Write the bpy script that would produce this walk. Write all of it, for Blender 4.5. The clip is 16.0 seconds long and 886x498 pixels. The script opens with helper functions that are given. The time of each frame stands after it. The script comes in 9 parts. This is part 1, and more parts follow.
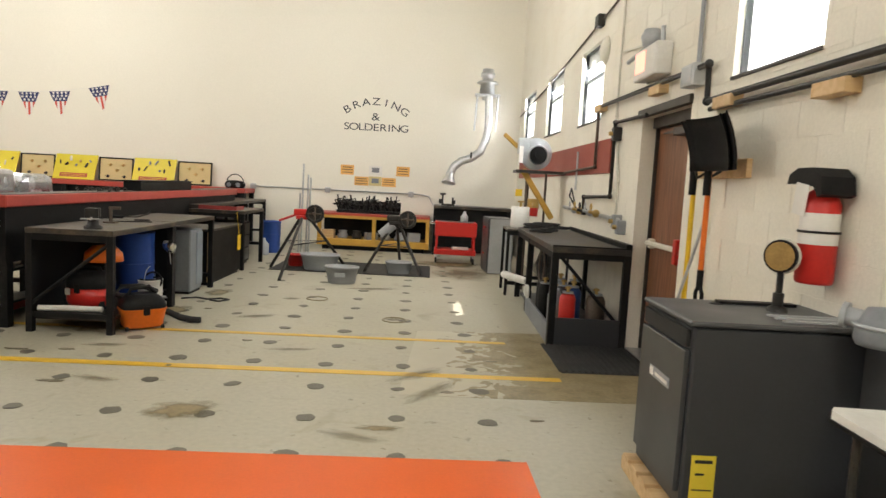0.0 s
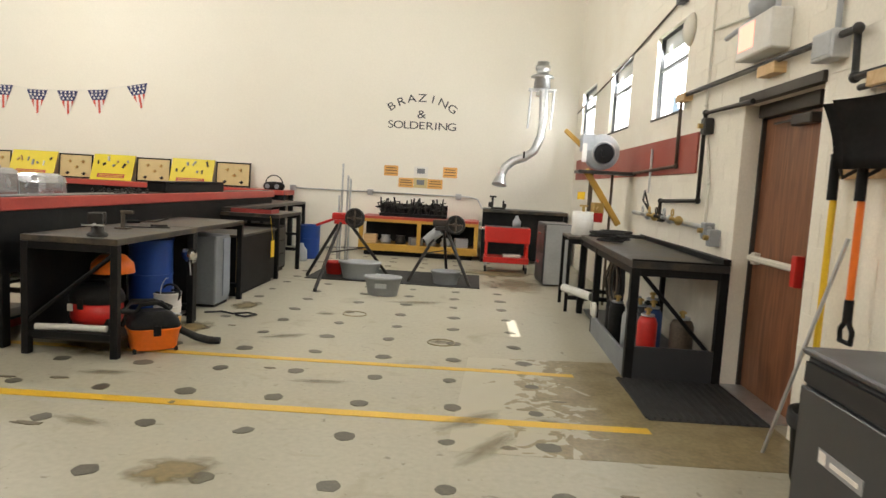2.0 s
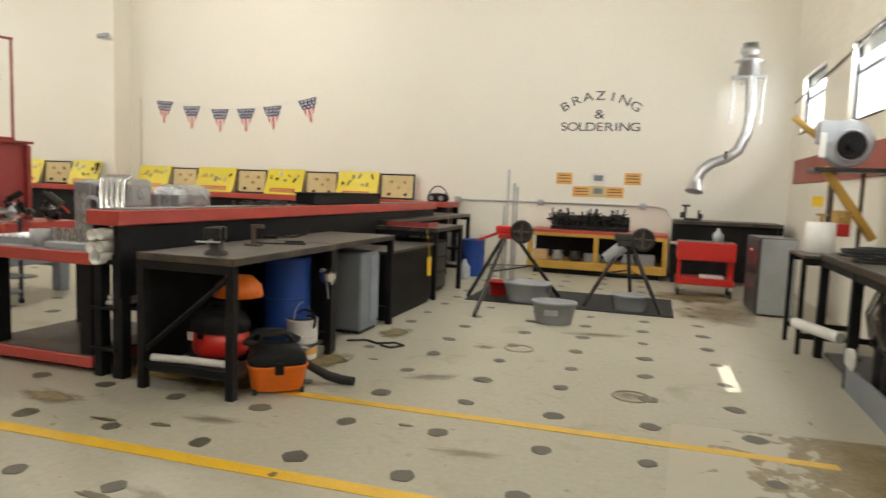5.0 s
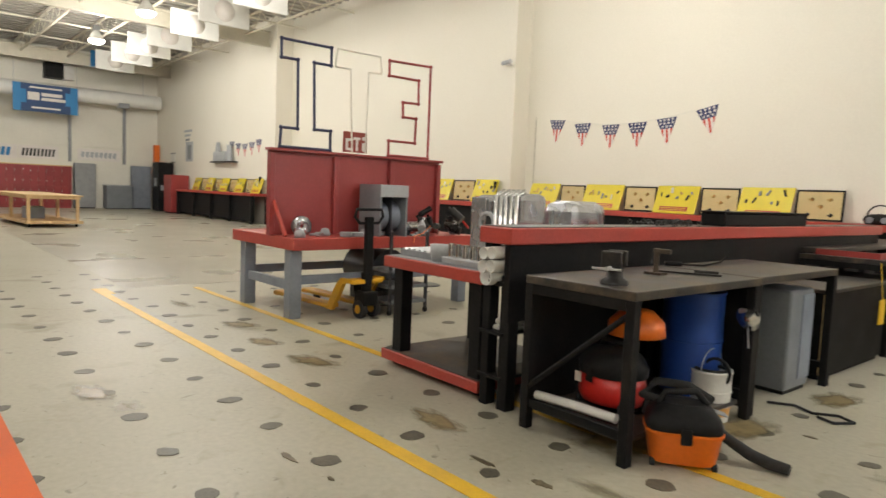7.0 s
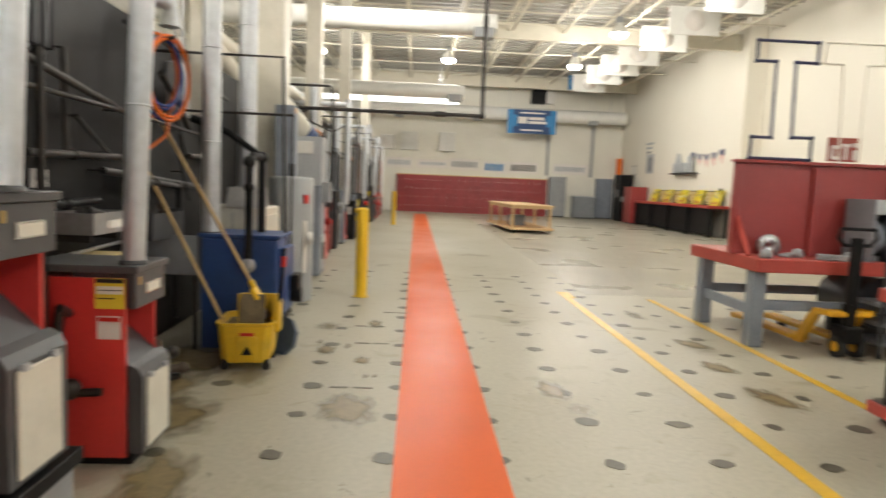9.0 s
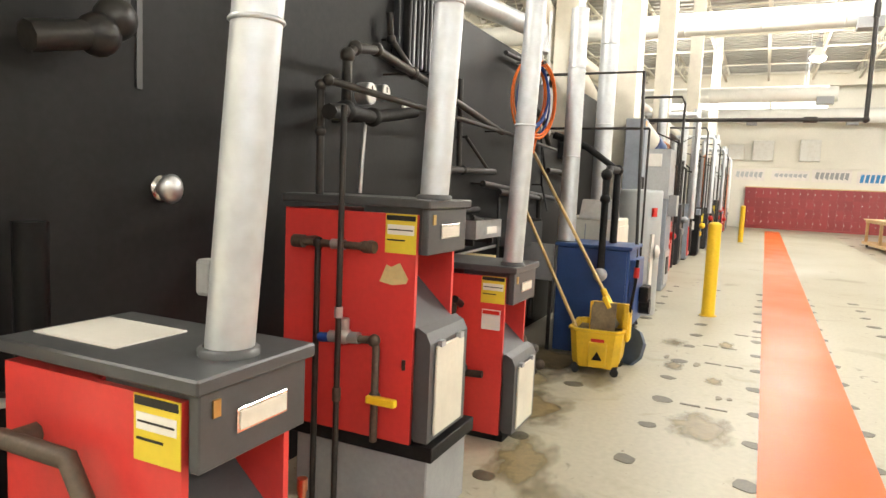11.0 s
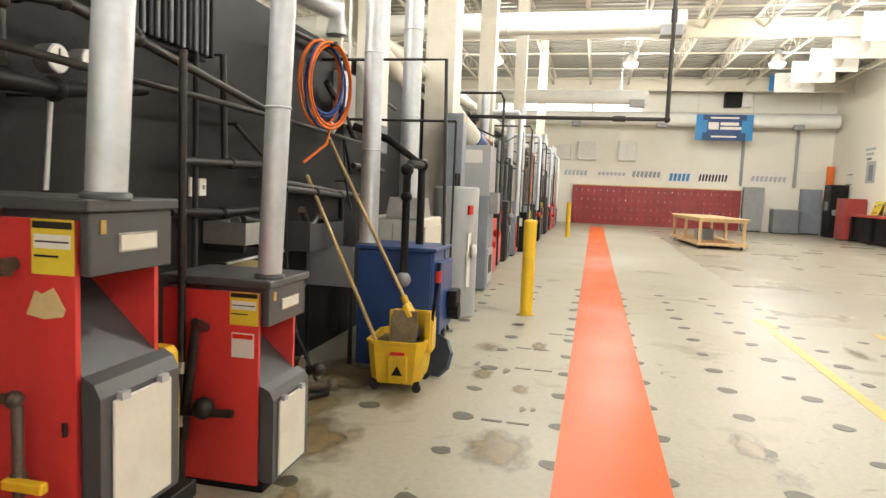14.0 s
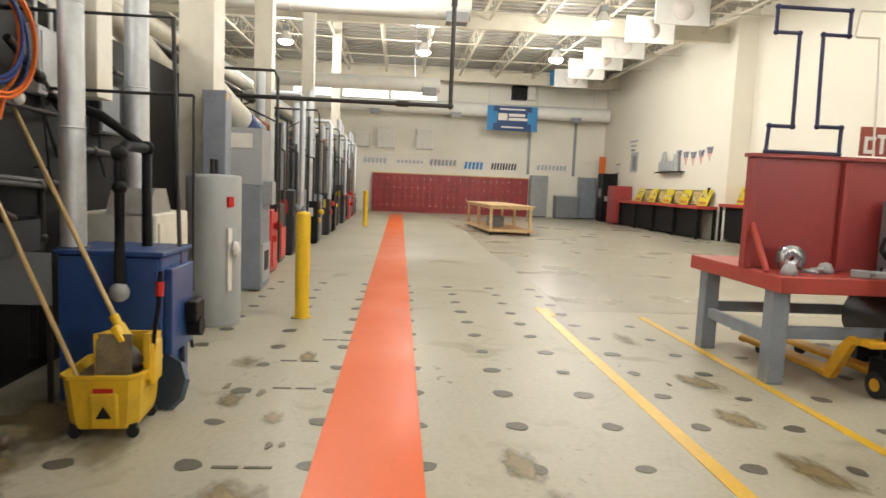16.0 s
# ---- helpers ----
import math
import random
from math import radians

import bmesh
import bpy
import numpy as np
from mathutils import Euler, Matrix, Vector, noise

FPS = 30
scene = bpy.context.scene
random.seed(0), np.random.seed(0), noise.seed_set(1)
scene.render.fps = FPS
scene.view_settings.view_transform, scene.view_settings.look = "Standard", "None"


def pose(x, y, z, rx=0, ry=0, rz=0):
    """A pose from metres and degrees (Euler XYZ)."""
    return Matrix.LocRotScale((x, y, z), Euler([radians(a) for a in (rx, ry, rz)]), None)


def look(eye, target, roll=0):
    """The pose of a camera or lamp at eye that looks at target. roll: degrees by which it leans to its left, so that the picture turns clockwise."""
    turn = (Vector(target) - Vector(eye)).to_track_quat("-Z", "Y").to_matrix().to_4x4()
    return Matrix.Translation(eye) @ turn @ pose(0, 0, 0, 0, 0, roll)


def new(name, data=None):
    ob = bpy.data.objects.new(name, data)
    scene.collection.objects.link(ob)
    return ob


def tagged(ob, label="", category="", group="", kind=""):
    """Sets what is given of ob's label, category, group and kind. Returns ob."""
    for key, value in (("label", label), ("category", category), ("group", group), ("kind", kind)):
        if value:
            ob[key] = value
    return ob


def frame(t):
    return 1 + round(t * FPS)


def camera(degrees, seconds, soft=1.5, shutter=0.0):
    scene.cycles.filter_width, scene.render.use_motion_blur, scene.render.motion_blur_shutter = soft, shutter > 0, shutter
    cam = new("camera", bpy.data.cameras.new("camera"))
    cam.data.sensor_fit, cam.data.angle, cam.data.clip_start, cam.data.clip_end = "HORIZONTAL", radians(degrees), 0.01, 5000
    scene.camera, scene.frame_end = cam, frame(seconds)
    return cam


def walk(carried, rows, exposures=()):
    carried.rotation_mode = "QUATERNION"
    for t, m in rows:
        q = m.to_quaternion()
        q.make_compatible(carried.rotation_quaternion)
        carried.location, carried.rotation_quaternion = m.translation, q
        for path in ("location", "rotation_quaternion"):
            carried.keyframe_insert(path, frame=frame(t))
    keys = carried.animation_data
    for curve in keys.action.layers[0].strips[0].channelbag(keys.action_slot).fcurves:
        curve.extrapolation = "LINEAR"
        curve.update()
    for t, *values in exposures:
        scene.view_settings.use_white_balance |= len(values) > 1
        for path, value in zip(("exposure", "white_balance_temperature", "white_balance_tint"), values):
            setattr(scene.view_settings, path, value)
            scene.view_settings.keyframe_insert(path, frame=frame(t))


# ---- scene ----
cam = camera(68.6, 16.0, shutter=0.4)
PATH = [
    (0, (-0.007, -0.007, 1.508), (0.091, 1.981, 1.311), 3.1),
    (0.5, (-0.039, 0.248, 1.496), (0.016, 2.237, 1.296), 3.1),
    (1, (-0.051, 0.49, 1.495), (-0.045, 2.48, 1.295), 3.2),
    (1.5, (-0.058, 0.726, 1.501), (-0.057, 2.716, 1.301), 3.1),
    (2, (-0.065, 0.966, 1.498), (-0.104, 2.956, 1.3), 3.2),
    (2.5, (-0.083, 1.197, 1.491), (-0.145, 3.187, 1.295), 3.2),
    (3, (-0.078, 1.412, 1.495), (-0.139, 3.402, 1.3), 2.9),
    (3.2, (-0.088, 1.496, 1.491), (-0.145, 3.485, 1.297), 3.0),
    (5.3, (-0.249, 2.371, 1.433), (-0.984, 4.222, 1.257), 2.2),
    (5.5, (-0.288, 2.44, 1.444), (-1.149, 4.237, 1.266), 2.3),
    (6, (-0.442, 2.606, 1.432), (-1.573, 4.247, 1.259), 2.4),
    (6.5, (-0.627, 2.776, 1.422), (-1.993, 4.227, 1.249), 2.4),
    (7, (-0.816, 2.909, 1.409), (-2.315, 4.221, 1.238), 2.3),
    (7.5, (-0.937, 3.027, 1.406), (-2.549, 4.198, 1.231), 2.3),
    (8, (-0.995, 3.039, 1.414), (-2.77, 3.945, 1.238), 2.7),
    (8.5, (-0.971, 2.945, 1.451), (-2.883, 3.497, 1.26), 2.9),
    (9, (-0.931, 2.916, 1.443), (-2.92, 3.005, 1.248), 2.4),
    (9.5, (-0.868, 2.829, 1.442), (-2.825, 2.466, 1.245), 2.5),
    (10, (-0.783, 2.777, 1.44), (-2.627, 2.03, 1.241), 2.7),
    (10.2, (-0.754, 2.769, 1.434), (-2.537, 1.886, 1.237), 2.5),
    (12.3, (-0.917, 2.799, 1.419), (-2.757, 2.038, 1.232), 2.4),
    (12.5, (-0.981, 2.808, 1.417), (-2.851, 2.124, 1.232), 2.4),
    (13, (-1.133, 2.851, 1.421), (-3.062, 2.356, 1.237), 2.4),
    (13.5, (-1.297, 2.907, 1.437), (-3.246, 2.498, 1.249), 2.6),
    (14, (-1.463, 2.968, 1.433), (-3.405, 2.524, 1.25), 2.4),
    (14.5, (-1.649, 3.001, 1.434), (-3.614, 2.676, 1.25), 2.4),
    (15, (-1.835, 3.081, 1.44), (-3.822, 2.95, 1.252), 2.5),
    (15.5, (-2.0, 3.207, 1.438), (-3.991, 3.228, 1.249), 2.4),
    (16, (-2.193, 3.255, 1.462), (-4.178, 3.395, 1.266), 2.4),
]
walk(cam, [(t, look(eye, target, roll)) for t, eye, target, roll in PATH], exposures=[(0.0, 0.7), (3.0, 0.68), (6.0, 0.58), (7.5, 0.66), (9.0, 0.78), (9.5, 0.92), (10.2, 1.35), (12.3, 1.74), (13.0, 1.6), (14.0, 1.3), (15.0, 1.08), (16.0, 0.88)])
# ---- world and light ----
world = bpy.data.worlds.new("world")
scene.world = world
world.use_nodes = True
wn = world.node_tree
sky = wn.nodes.new("ShaderNodeTexSky")
sky.sky_type = "NISHITA"
sky.sun_disc = False
sky.sun_elevation, sky.sun_rotation = radians(56), radians(71)
wn.nodes["Background"].inputs["Strength"].default_value = 0.12
wn.links.new(sky.outputs["Color"], wn.nodes["Background"].inputs["Color"])
sun = new("sun", bpy.data.lights.new("sun", "SUN"))
sun.data.energy, sun.data.angle, sun.data.color = 5.0, radians(0.5), (1, 0.96, 0.9)
sun.matrix_world = look((38, 21, 60), (0, 8, 0))


def area_lamp(name, eye, target, sx, sy, watts, colour):
    ob = new(name, bpy.data.lights.new(name, "AREA"))
    ob.data.shape, ob.data.size, ob.data.size_y = "RECTANGLE", sx, sy
    ob.data.energy, ob.data.color = watts, colour
    ob.matrix_world = look(eye, target)
    return ob


# ---- mesh helpers ----
class Mesh:
    """Collects boxes, tubes and lathed shapes into one mesh."""

    def __init__(self):
        self.v, self.f, self.s = [], [], []

    def add(self, verts, faces, smooth=False, m=None):
        n = len(self.v)
        self.v += [tuple(m @ Vector(p)) if m else tuple(p) for p in verts]
        self.f += [tuple(n + i for i in f) for f in faces]
        self.s += [smooth] * len(faces)
        return self

    def box(self, x0, x1, y0, y1, z0, z1, c=0.0, m=None):
        """A box; c chamfers all its edges."""
        if x0 > x1: x0, x1 = x1, x0
        if y0 > y1: y0, y1 = y1, y0
        if z0 > z1: z0, z1 = z1, z0
        c = min(c, 0.45 * min(x1 - x0, y1 - y0, z1 - z0))
        if c <= 0:
            vs = [(x, y, z) for z in (z0, z1) for y in (y0, y1) for x in (x0, x1)]
            return self.add(vs, [(0, 2, 3, 1), (4, 5, 7, 6), (0, 1, 5, 4), (2, 6, 7, 3), (0, 4, 6, 2), (1, 3, 7, 5)], False, m)
        bm = bmesh.new()
        bmesh.ops.create_cube(bm, size=1, matrix=Matrix.Translation(((x0 + x1) / 2, (y0 + y1) / 2, (z0 + z1) / 2)) @ Matrix.Diagonal((x1 - x0, y1 - y0, z1 - z0, 1)))
        bmesh.ops.bevel(bm, geom=bm.edges[:] , offset=c, segments=2 if c > 0.012 else 1, affect="EDGES", profile=0.5)
        bm.verts.index_update()
        self.add([v.co[:] for v in bm.verts], [[v.index for v in f.verts] for f in bm.faces], False, m)
        bm.free()
        return self

    def tube(self, pts, r, seg=10, cap=True, m=None, radii=None):
        """A round tube through the points."""
        pts = [Vector(p) for p in pts]
        rings, up = [], None
        for i, p in enumerate(pts):
            a, b = pts[max(i - 1, 0)], pts[min(i + 1, len(pts) - 1)]
            d = (b - a).normalized()
            side = d.cross(Vector((0, 0, 1)))
            if side.length < 0.05:
                side = up if up is not None and abs(up.dot(d)) < 0.9 else Vector((1, 0, 0))
            side = (side - d * side.dot(d)).normalized()
            if up is not None and side.dot(up) < 0:
                side = -side
            up = side
            other = d.cross(side)
            rr = radii[i] if radii else r
            rings.append([p + rr * (math.cos(2 * math.pi * k / seg) * side + math.sin(2 * math.pi * k / seg) * other) for k in range(seg)])
        verts = [q for ring in rings for q in ring]
        faces = []
        for i in range(len(rings) - 1):
            for k in range(seg):
                a, b = i * seg + k, i * seg + (k + 1) % seg
                faces.append((a, b, b + seg, a + seg))
        self.add(verts, faces, True, m)
        if cap:
            n = len(rings) - 1
            self.add(rings[0], [tuple(range(seg - 1, -1, -1))], False, m)
            self.add(rings[n], [tuple(range(seg))], False, m)
        return self

    def lathe(self, profile, centre=(0, 0, 0), seg=20, m=None, sx=1.0, sy=1.0):
        """A profile of (r, z) turned round z."""
        n = len(profile)
        verts = [(centre[0] + sx * r * math.cos(2 * math.pi * k / seg), centre[1] + sy * r * math.sin(2 * math.pi * k / seg), centre[2] + z) for k in range(seg) for r, z in profile]
        faces = []
        for k in range(seg):
            for i in range(n - 1):
                a, b = k * n + i, ((k + 1) % seg) * n + i
                faces.append((a, b, b + 1, a + 1))
        return self.add(verts, faces, True, m)

    def prism(self, outline, z0, z1, m=None, smooth=False):
        """An outline in x and y, pulled from z0 to z1."""
        n = len(outline)
        verts = [(x, y, z0) for x, y in outline] + [(x, y, z1) for x, y in outline]
        faces = [tuple(range(n - 1, -1, -1)), tuple(range(n, 2 * n))]
        self.add(verts, faces, False, m)
        self.add(verts, [(i, (i + 1) % n, n + (i + 1) % n, n + i) for i in range(n)], smooth, m)
        return self

    def ball(self, c, rx, ry=None, rz=None, seg=14, m=None):
        ry, rz = ry or rx, rz or rx
        prof = [(math.sin(math.pi * i / 8) + 1e-5, -math.cos(math.pi * i / 8)) for i in range(9)]
        mm = Matrix.Translation(c) @ Matrix.Diagonal((rx, ry, rz, 1))
        return self.lathe(prof, (0, 0, 0), seg, (m @ mm) if m else mm)

    def ring(self, c, R, r, axis="z", seg=24, tseg=8, arc=1.0, m=None):
        pts = []
        for k in range(int(seg * arc) + 1):
            a = 2 * math.pi * k / seg
            u, w = R * math.cos(a), R * math.sin(a)
            pts.append({"z": (c[0] + u, c[1] + w, c[2]), "x": (c[0], c[1] + u, c[2] + w), "y": (c[0] + u, c[1], c[2] + w)}[axis])
        return self.tube(pts, r, tseg, arc < 1, m)

    def data(self, name):
        me = bpy.data.meshes.new(name)
        me.from_pydata(self.v, [], self.f)
        me.polygons.foreach_set("use_smooth", self.s)
        me.update()
        return me


def part(name, mesh, material, parent=None, label="", at=None, data=None):
    """One mesh object under a thing or a part, in its parent's space."""
    me = data or mesh.data(name)
    if material and not me.materials:
        me.materials.append(material)
    ob = new(name, me)
    if at is not None:
        ob.matrix_basis = at
    if parent:
        ob.parent = parent
    if label:
        tagged(ob, label)
    return ob


SITE = [pose(0, 0, 0)]


def site(m, height=1.0, width=1.0):
    """Sets the axes in which the things that follow stand; height and width stretch them."""
    SITE[0] = m @ Matrix.Diagonal((width, width, height, 1))


def thing(name, m, label, category, group="", kind=""):
    ob = new(name)
    ob.empty_display_size = 0.1
    ob.matrix_basis = SITE[0] @ m
    return tagged(ob, label, category, group, kind)


def solid(name, mesh, material, label, category, kind="", m=None, group=""):
    """A thing or piece of the setting that is one mesh."""
    return tagged(part(name, mesh, material, None, "", SITE[0] @ m if m else SITE[0].copy()), label, category, group, kind)


# ---- materials ----
def mat(name, base, rough=0.5, metal=0.0, grain=0.08, grain_scale=40.0, stain=0.10, stain_scale=3.0, stain_col=None, bump=0.05, bump_scale=120.0, spec=0.5, coat=0.0, per=0.0):
    """A painted, plastic or metal surface with fine grain, broad staining and slight relief."""
    m = bpy.data.materials.new(name)
    m.use_nodes = True
    nt = m.node_tree
    N, L = nt.nodes, nt.links
    b = N["Principled BSDF"]
    co = N.new("ShaderNodeNewGeometry")
    a = N.new("ShaderNodeTexNoise")
    a.inputs["Scale"].default_value, a.inputs["Detail"].default_value = stain_scale, 6
    g = N.new("ShaderNodeTexNoise")
    g.inputs["Scale"].default_value, g.inputs["Detail"].default_value = grain_scale, 4
    for n in (a, g):
        L.new(co.outputs["Position"], n.inputs["Vector"])
    ramp = N.new("ShaderNodeMapRange")
    ramp.inputs["From Min"].default_value, ramp.inputs["From Max"].default_value = 0.45, 0.72
    ramp.inputs["To Max"].default_value = min(1.0, stain * 3)
    L.new(a.outputs["Fac"], ramp.inputs["Value"])
    mix = N.new("ShaderNodeMix")
    mix.data_type = "RGBA"
    dark = stain_col or tuple(c * 0.55 for c in base)
    mix.inputs["A"].default_value, mix.inputs["B"].default_value = (*base, 1), (*dark, 1)
    L.new(ramp.outputs["Result"], mix.inputs["Factor"])
    hsv = N.new("ShaderNodeHueSaturation")
    val = N.new("ShaderNodeMapRange")
    val.inputs["From Min"].default_value, val.inputs["From Max"].default_value = 0.3, 0.7
    val.inputs["To Min"].default_value, val.inputs["To Max"].default_value = 1 - grain, 1 + grain
    L.new(g.outputs["Fac"], val.inputs["Value"])
    last = val.outputs["Result"]
    if per:
        oi = N.new("ShaderNodeObjectInfo")
        pr = N.new("ShaderNodeMapRange")
        pr.inputs["To Min"].default_value, pr.inputs["To Max"].default_value = 1 - per, 1 + per
        L.new(oi.outputs["Random"], pr.inputs["Value"])
        mu = N.new("ShaderNodeMath")
        mu.operation = "MULTIPLY"
        L.new(last, mu.inputs[0])
        L.new(pr.outputs["Result"], mu.inputs[1])
        last = mu.outputs[0]
    L.new(last, hsv.inputs["Value"])
    L.new(mix.outputs["Result"], hsv.inputs["Color"])
    L.new(hsv.outputs["Color"], b.inputs["Base Color"])
    rr = N.new("ShaderNodeMapRange")
    rr.inputs["To Min"].default_value, rr.inputs["To Max"].default_value = max(0.03, rough - 0.12), min(1, rough + 0.12)
    L.new(a.outputs["Fac"], rr.inputs["Value"])
    L.new(rr.outputs["Result"], b.inputs["Roughness"])
    b.inputs["Metallic"].default_value = metal
    b.inputs["Specular IOR Level"].default_value = spec
    b.inputs["Coat Weight"].default_value = coat
    if bump:
        bn = N.new("ShaderNodeTexNoise")
        bn.inputs["Scale"].default_value, bn.inputs["Detail"].default_value = bump_scale, 3
        L.new(co.outputs["Position"], bn.inputs["Vector"])
        bp = N.new("ShaderNodeBump")
        bp.inputs["Strength"].default_value, bp.inputs["Distance"].default_value = bump, 0.01
        L.new(bn.outputs["Fac"], bp.inputs["Height"])
        L.new(bp.outputs["Normal"], b.inputs["Normal"])
    return m


def glow(name, colour, strength):
    m = bpy.data.materials.new(name)
    m.use_nodes = True
    b = m.node_tree.nodes["Principled BSDF"]
    b.inputs["Base Color"].default_value = (*colour, 1)
    b.inputs["Emission Color"].default_value = (*colour, 1)
    b.inputs["Emission Strength"].default_value = strength
    return m


def wood(name, c1, c2, scale=6.0, rough=0.45, axis="z"):
    m = mat(name, c1, rough, 0, 0.1, 60, 0.1, 2)
    nt = m.node_tree
    N, L = nt.nodes, nt.links
    co = N.new("ShaderNodeNewGeometry")
    mp = N.new("ShaderNodeMapping")
    mp.inputs["Scale"].default_value = {"z": (scale * 3, scale * 3, scale * 0.25), "y": (scale * 3, scale * 0.25, scale * 3), "x": (scale * 0.25, scale * 3, scale * 3)}[axis]
    L.new(co.outputs["Position"], mp.inputs["Vector"])
    n = N.new("ShaderNodeTexNoise")
    n.inputs["Scale"].default_value, n.inputs["Detail"].default_value, n.inputs["Distortion"].default_value = 1.2, 8, 1.2
    L.new(mp.outputs["Vector"], n.inputs["Vector"])
    r = N.new("ShaderNodeValToRGB")
    r.color_ramp.elements[0].position, r.color_ramp.elements[1].position = 0.35, 0.68
    r.color_ramp.elements[0].color, r.color_ramp.elements[1].color = (*c1, 1), (*c2, 1)
    L.new(n.outputs["Fac"], r.inputs["Fac"])
    for l in list(N["Principled BSDF"].inputs["Base Color"].links):
        L.remove(l)
    L.new(r.outputs["Color"], N["Principled BSDF"].inputs["Base Color"])
    return m


WHITE = mat("wall_paint_cream", (0.80, 0.765, 0.67), 0.6, 0, 0.02, 30, 0.03, 0.8, (0.68, 0.62, 0.5), 0.05, 60)
BLOCK = mat("block_paint", (0.80, 0.76, 0.66), 0.55, 0, 0.04, 50, 0.06, 1.5, (0.66, 0.58, 0.44), 0.25, 90, per=0.025)
GREYWALL = mat("far_wall_paint", (0.78, 0.755, 0.67), 0.6, 0, 0.03, 20, 0.04, 0.7, None, 0.05, 60)
DECK = mat("roof_deck", (0.40, 0.385, 0.34), 0.6, 0, 0.05, 20, 0.05, 1)
STEEL_CREAM = mat("joist_paint", (0.64, 0.60, 0.49), 0.5, 0, 0.05, 30, 0.05, 2)
BLACKWALL = mat("black_panel", (0.011, 0.011, 0.0115), 0.5, 0, 0.15, 30, 0.12, 1.2, (0.022, 0.021, 0.02), 0.05, 60, 0.18)
BLACK = mat("black_paint", (0.008, 0.008, 0.0085), 0.5, 0, 0.2, 40, 0.18, 4, (0.024, 0.022, 0.02), 0.08, 150, 0.16)
BLACKTOP = mat("worn_black_worktop", (0.022, 0.021, 0.02), 0.42, 0, 0.25, 40, 0.45, 4.5, (0.11, 0.082, 0.05), 0.1, 120)
RUBBER = mat("rubber", (0.02, 0.02, 0.02), 0.8, 0, 0.2, 60, 0.1, 8)
RED = mat("red_paint", (0.42, 0.055, 0.04), 0.42, 0, 0.08, 40, 0.10, 3, (0.25, 0.06, 0.045), 0.05, 120)
PANELRED = mat("dull_red_paint", (0.32, 0.045, 0.042), 0.38, 0, 0.06, 30, 0.08, 2, None, 0.05, 120)
BOILERRED = mat("boiler_red", (0.62, 0.045, 0.04), 0.35, 0, 0.04, 40, 0.05, 2, (0.42, 0.03, 0.03), 0.02, 120)
CARTRED = mat("cart_red", (0.55, 0.02, 0.015), 0.35, 0, 0.06, 40, 0.06, 4, None, 0.03, 120)
LOCKER = mat("locker_red", (0.27, 0.02, 0.022), 0.4, 0, 0.05, 30, 0.05, 2, None, 0.03, 100, per=0.12)
GREYBOX = mat("grey_steel_paint", (0.066, 0.068, 0.072), 0.42, 0, 0.05, 60, 0.06, 3, None, 0.03, 150)
DARKGREY = mat("dark_grey_steel_paint", (0.035, 0.037, 0.042), 0.35, 0, 0.06, 60, 0.06, 3, None, 0.03, 150)
LIGHTGREY = mat("light_grey_steel", (0.42, 0.44, 0.46), 0.4, 0.2, 0.06, 40, 0.08, 3, None, 0.03, 100)
MIDGREY = mat("mid_grey_paint", (0.2, 0.215, 0.235), 0.45, 0, 0.06, 40, 0.10, 3, None, 0.04, 100)
LEGGREY = mat("blue_grey_leg_paint", (0.24, 0.27, 0.32), 0.45, 0, 0.06, 40, 0.14, 4, (0.14, 0.15, 0.17), 0.04, 100)
GALV = mat("galvanised_steel", (0.55, 0.56, 0.57), 0.36, 0.85, 0.08, 25, 0.12, 8, (0.40, 0.41, 0.42), 0.03, 60)
FLUE = mat("dull_flue_pipe", (0.58, 0.61, 0.64), 0.42, 0.55, 0.06, 25, 0.12, 5, (0.36, 0.38, 0.40), 0.03, 60)
CHROME = mat("bright_metal", (0.75, 0.75, 0.74), 0.2, 1.0, 0.05, 60, 0.08, 8, None, 0.02, 100)
ALU = mat("cast_aluminium", (0.52, 0.53, 0.55), 0.26, 0.85, 0.08, 40, 0.15, 6, (0.42, 0.43, 0.45), 0.05, 80)
IRON = mat("dark_pipe", (0.022, 0.021, 0.02), 0.42, 0.3, 0.2, 60, 0.15, 10, (0.07, 0.055, 0.042), 0.06, 150)
RUSTPIPE = mat("brown_pipe", (0.10, 0.075, 0.055), 0.5, 0.3, 0.2, 60, 0.15, 10, None, 0.06, 150)
COPPER = mat("copper", (0.6, 0.26, 0.15), 0.3, 1.0, 0.08, 60, 0.15, 8)
BRASS = mat("brass", (0.6, 0.42, 0.16), 0.35, 0.9, 0.1, 60, 0.15, 8)
YELLOW = mat("yellow_paint", (0.80, 0.52, 0.02), 0.4, 0, 0.05, 40, 0.08, 4, (0.5, 0.33, 0.03), 0.03, 120)
JACKYELLOW = mat("jack_yellow", (0.72, 0.38, 0.015), 0.4, 0, 0.05, 40, 0.12, 5, (0.4, 0.22, 0.03), 0.03, 120)
MOPYELLOW = mat("plastic_yellow", (0.72, 0.46, 0.02), 0.42, 0, 0.05, 40, 0.14, 6, (0.35, 0.23, 0.04), 0.03, 120)
BENCHYELLOW = mat("bench_ochre", (0.50, 0.29, 0.045), 0.45, 0, 0.08, 40, 0.12, 4, None, 0.03, 120)
BOARDYEL = mat("display_yellow", (0.72, 0.60, 0.03), 0.42, 0, 0.03, 30, 0.04, 3, None, 0.02, 100)
BOARDTAN = mat("display_tan", (0.62, 0.50, 0.24), 0.5, 0, 0.06, 60, 0.06, 4, None, 0.02, 100)
LABELYEL = mat("label_yellow", (0.72, 0.56, 0.04), 0.5, 0, 0.03, 40, 0.04, 5)
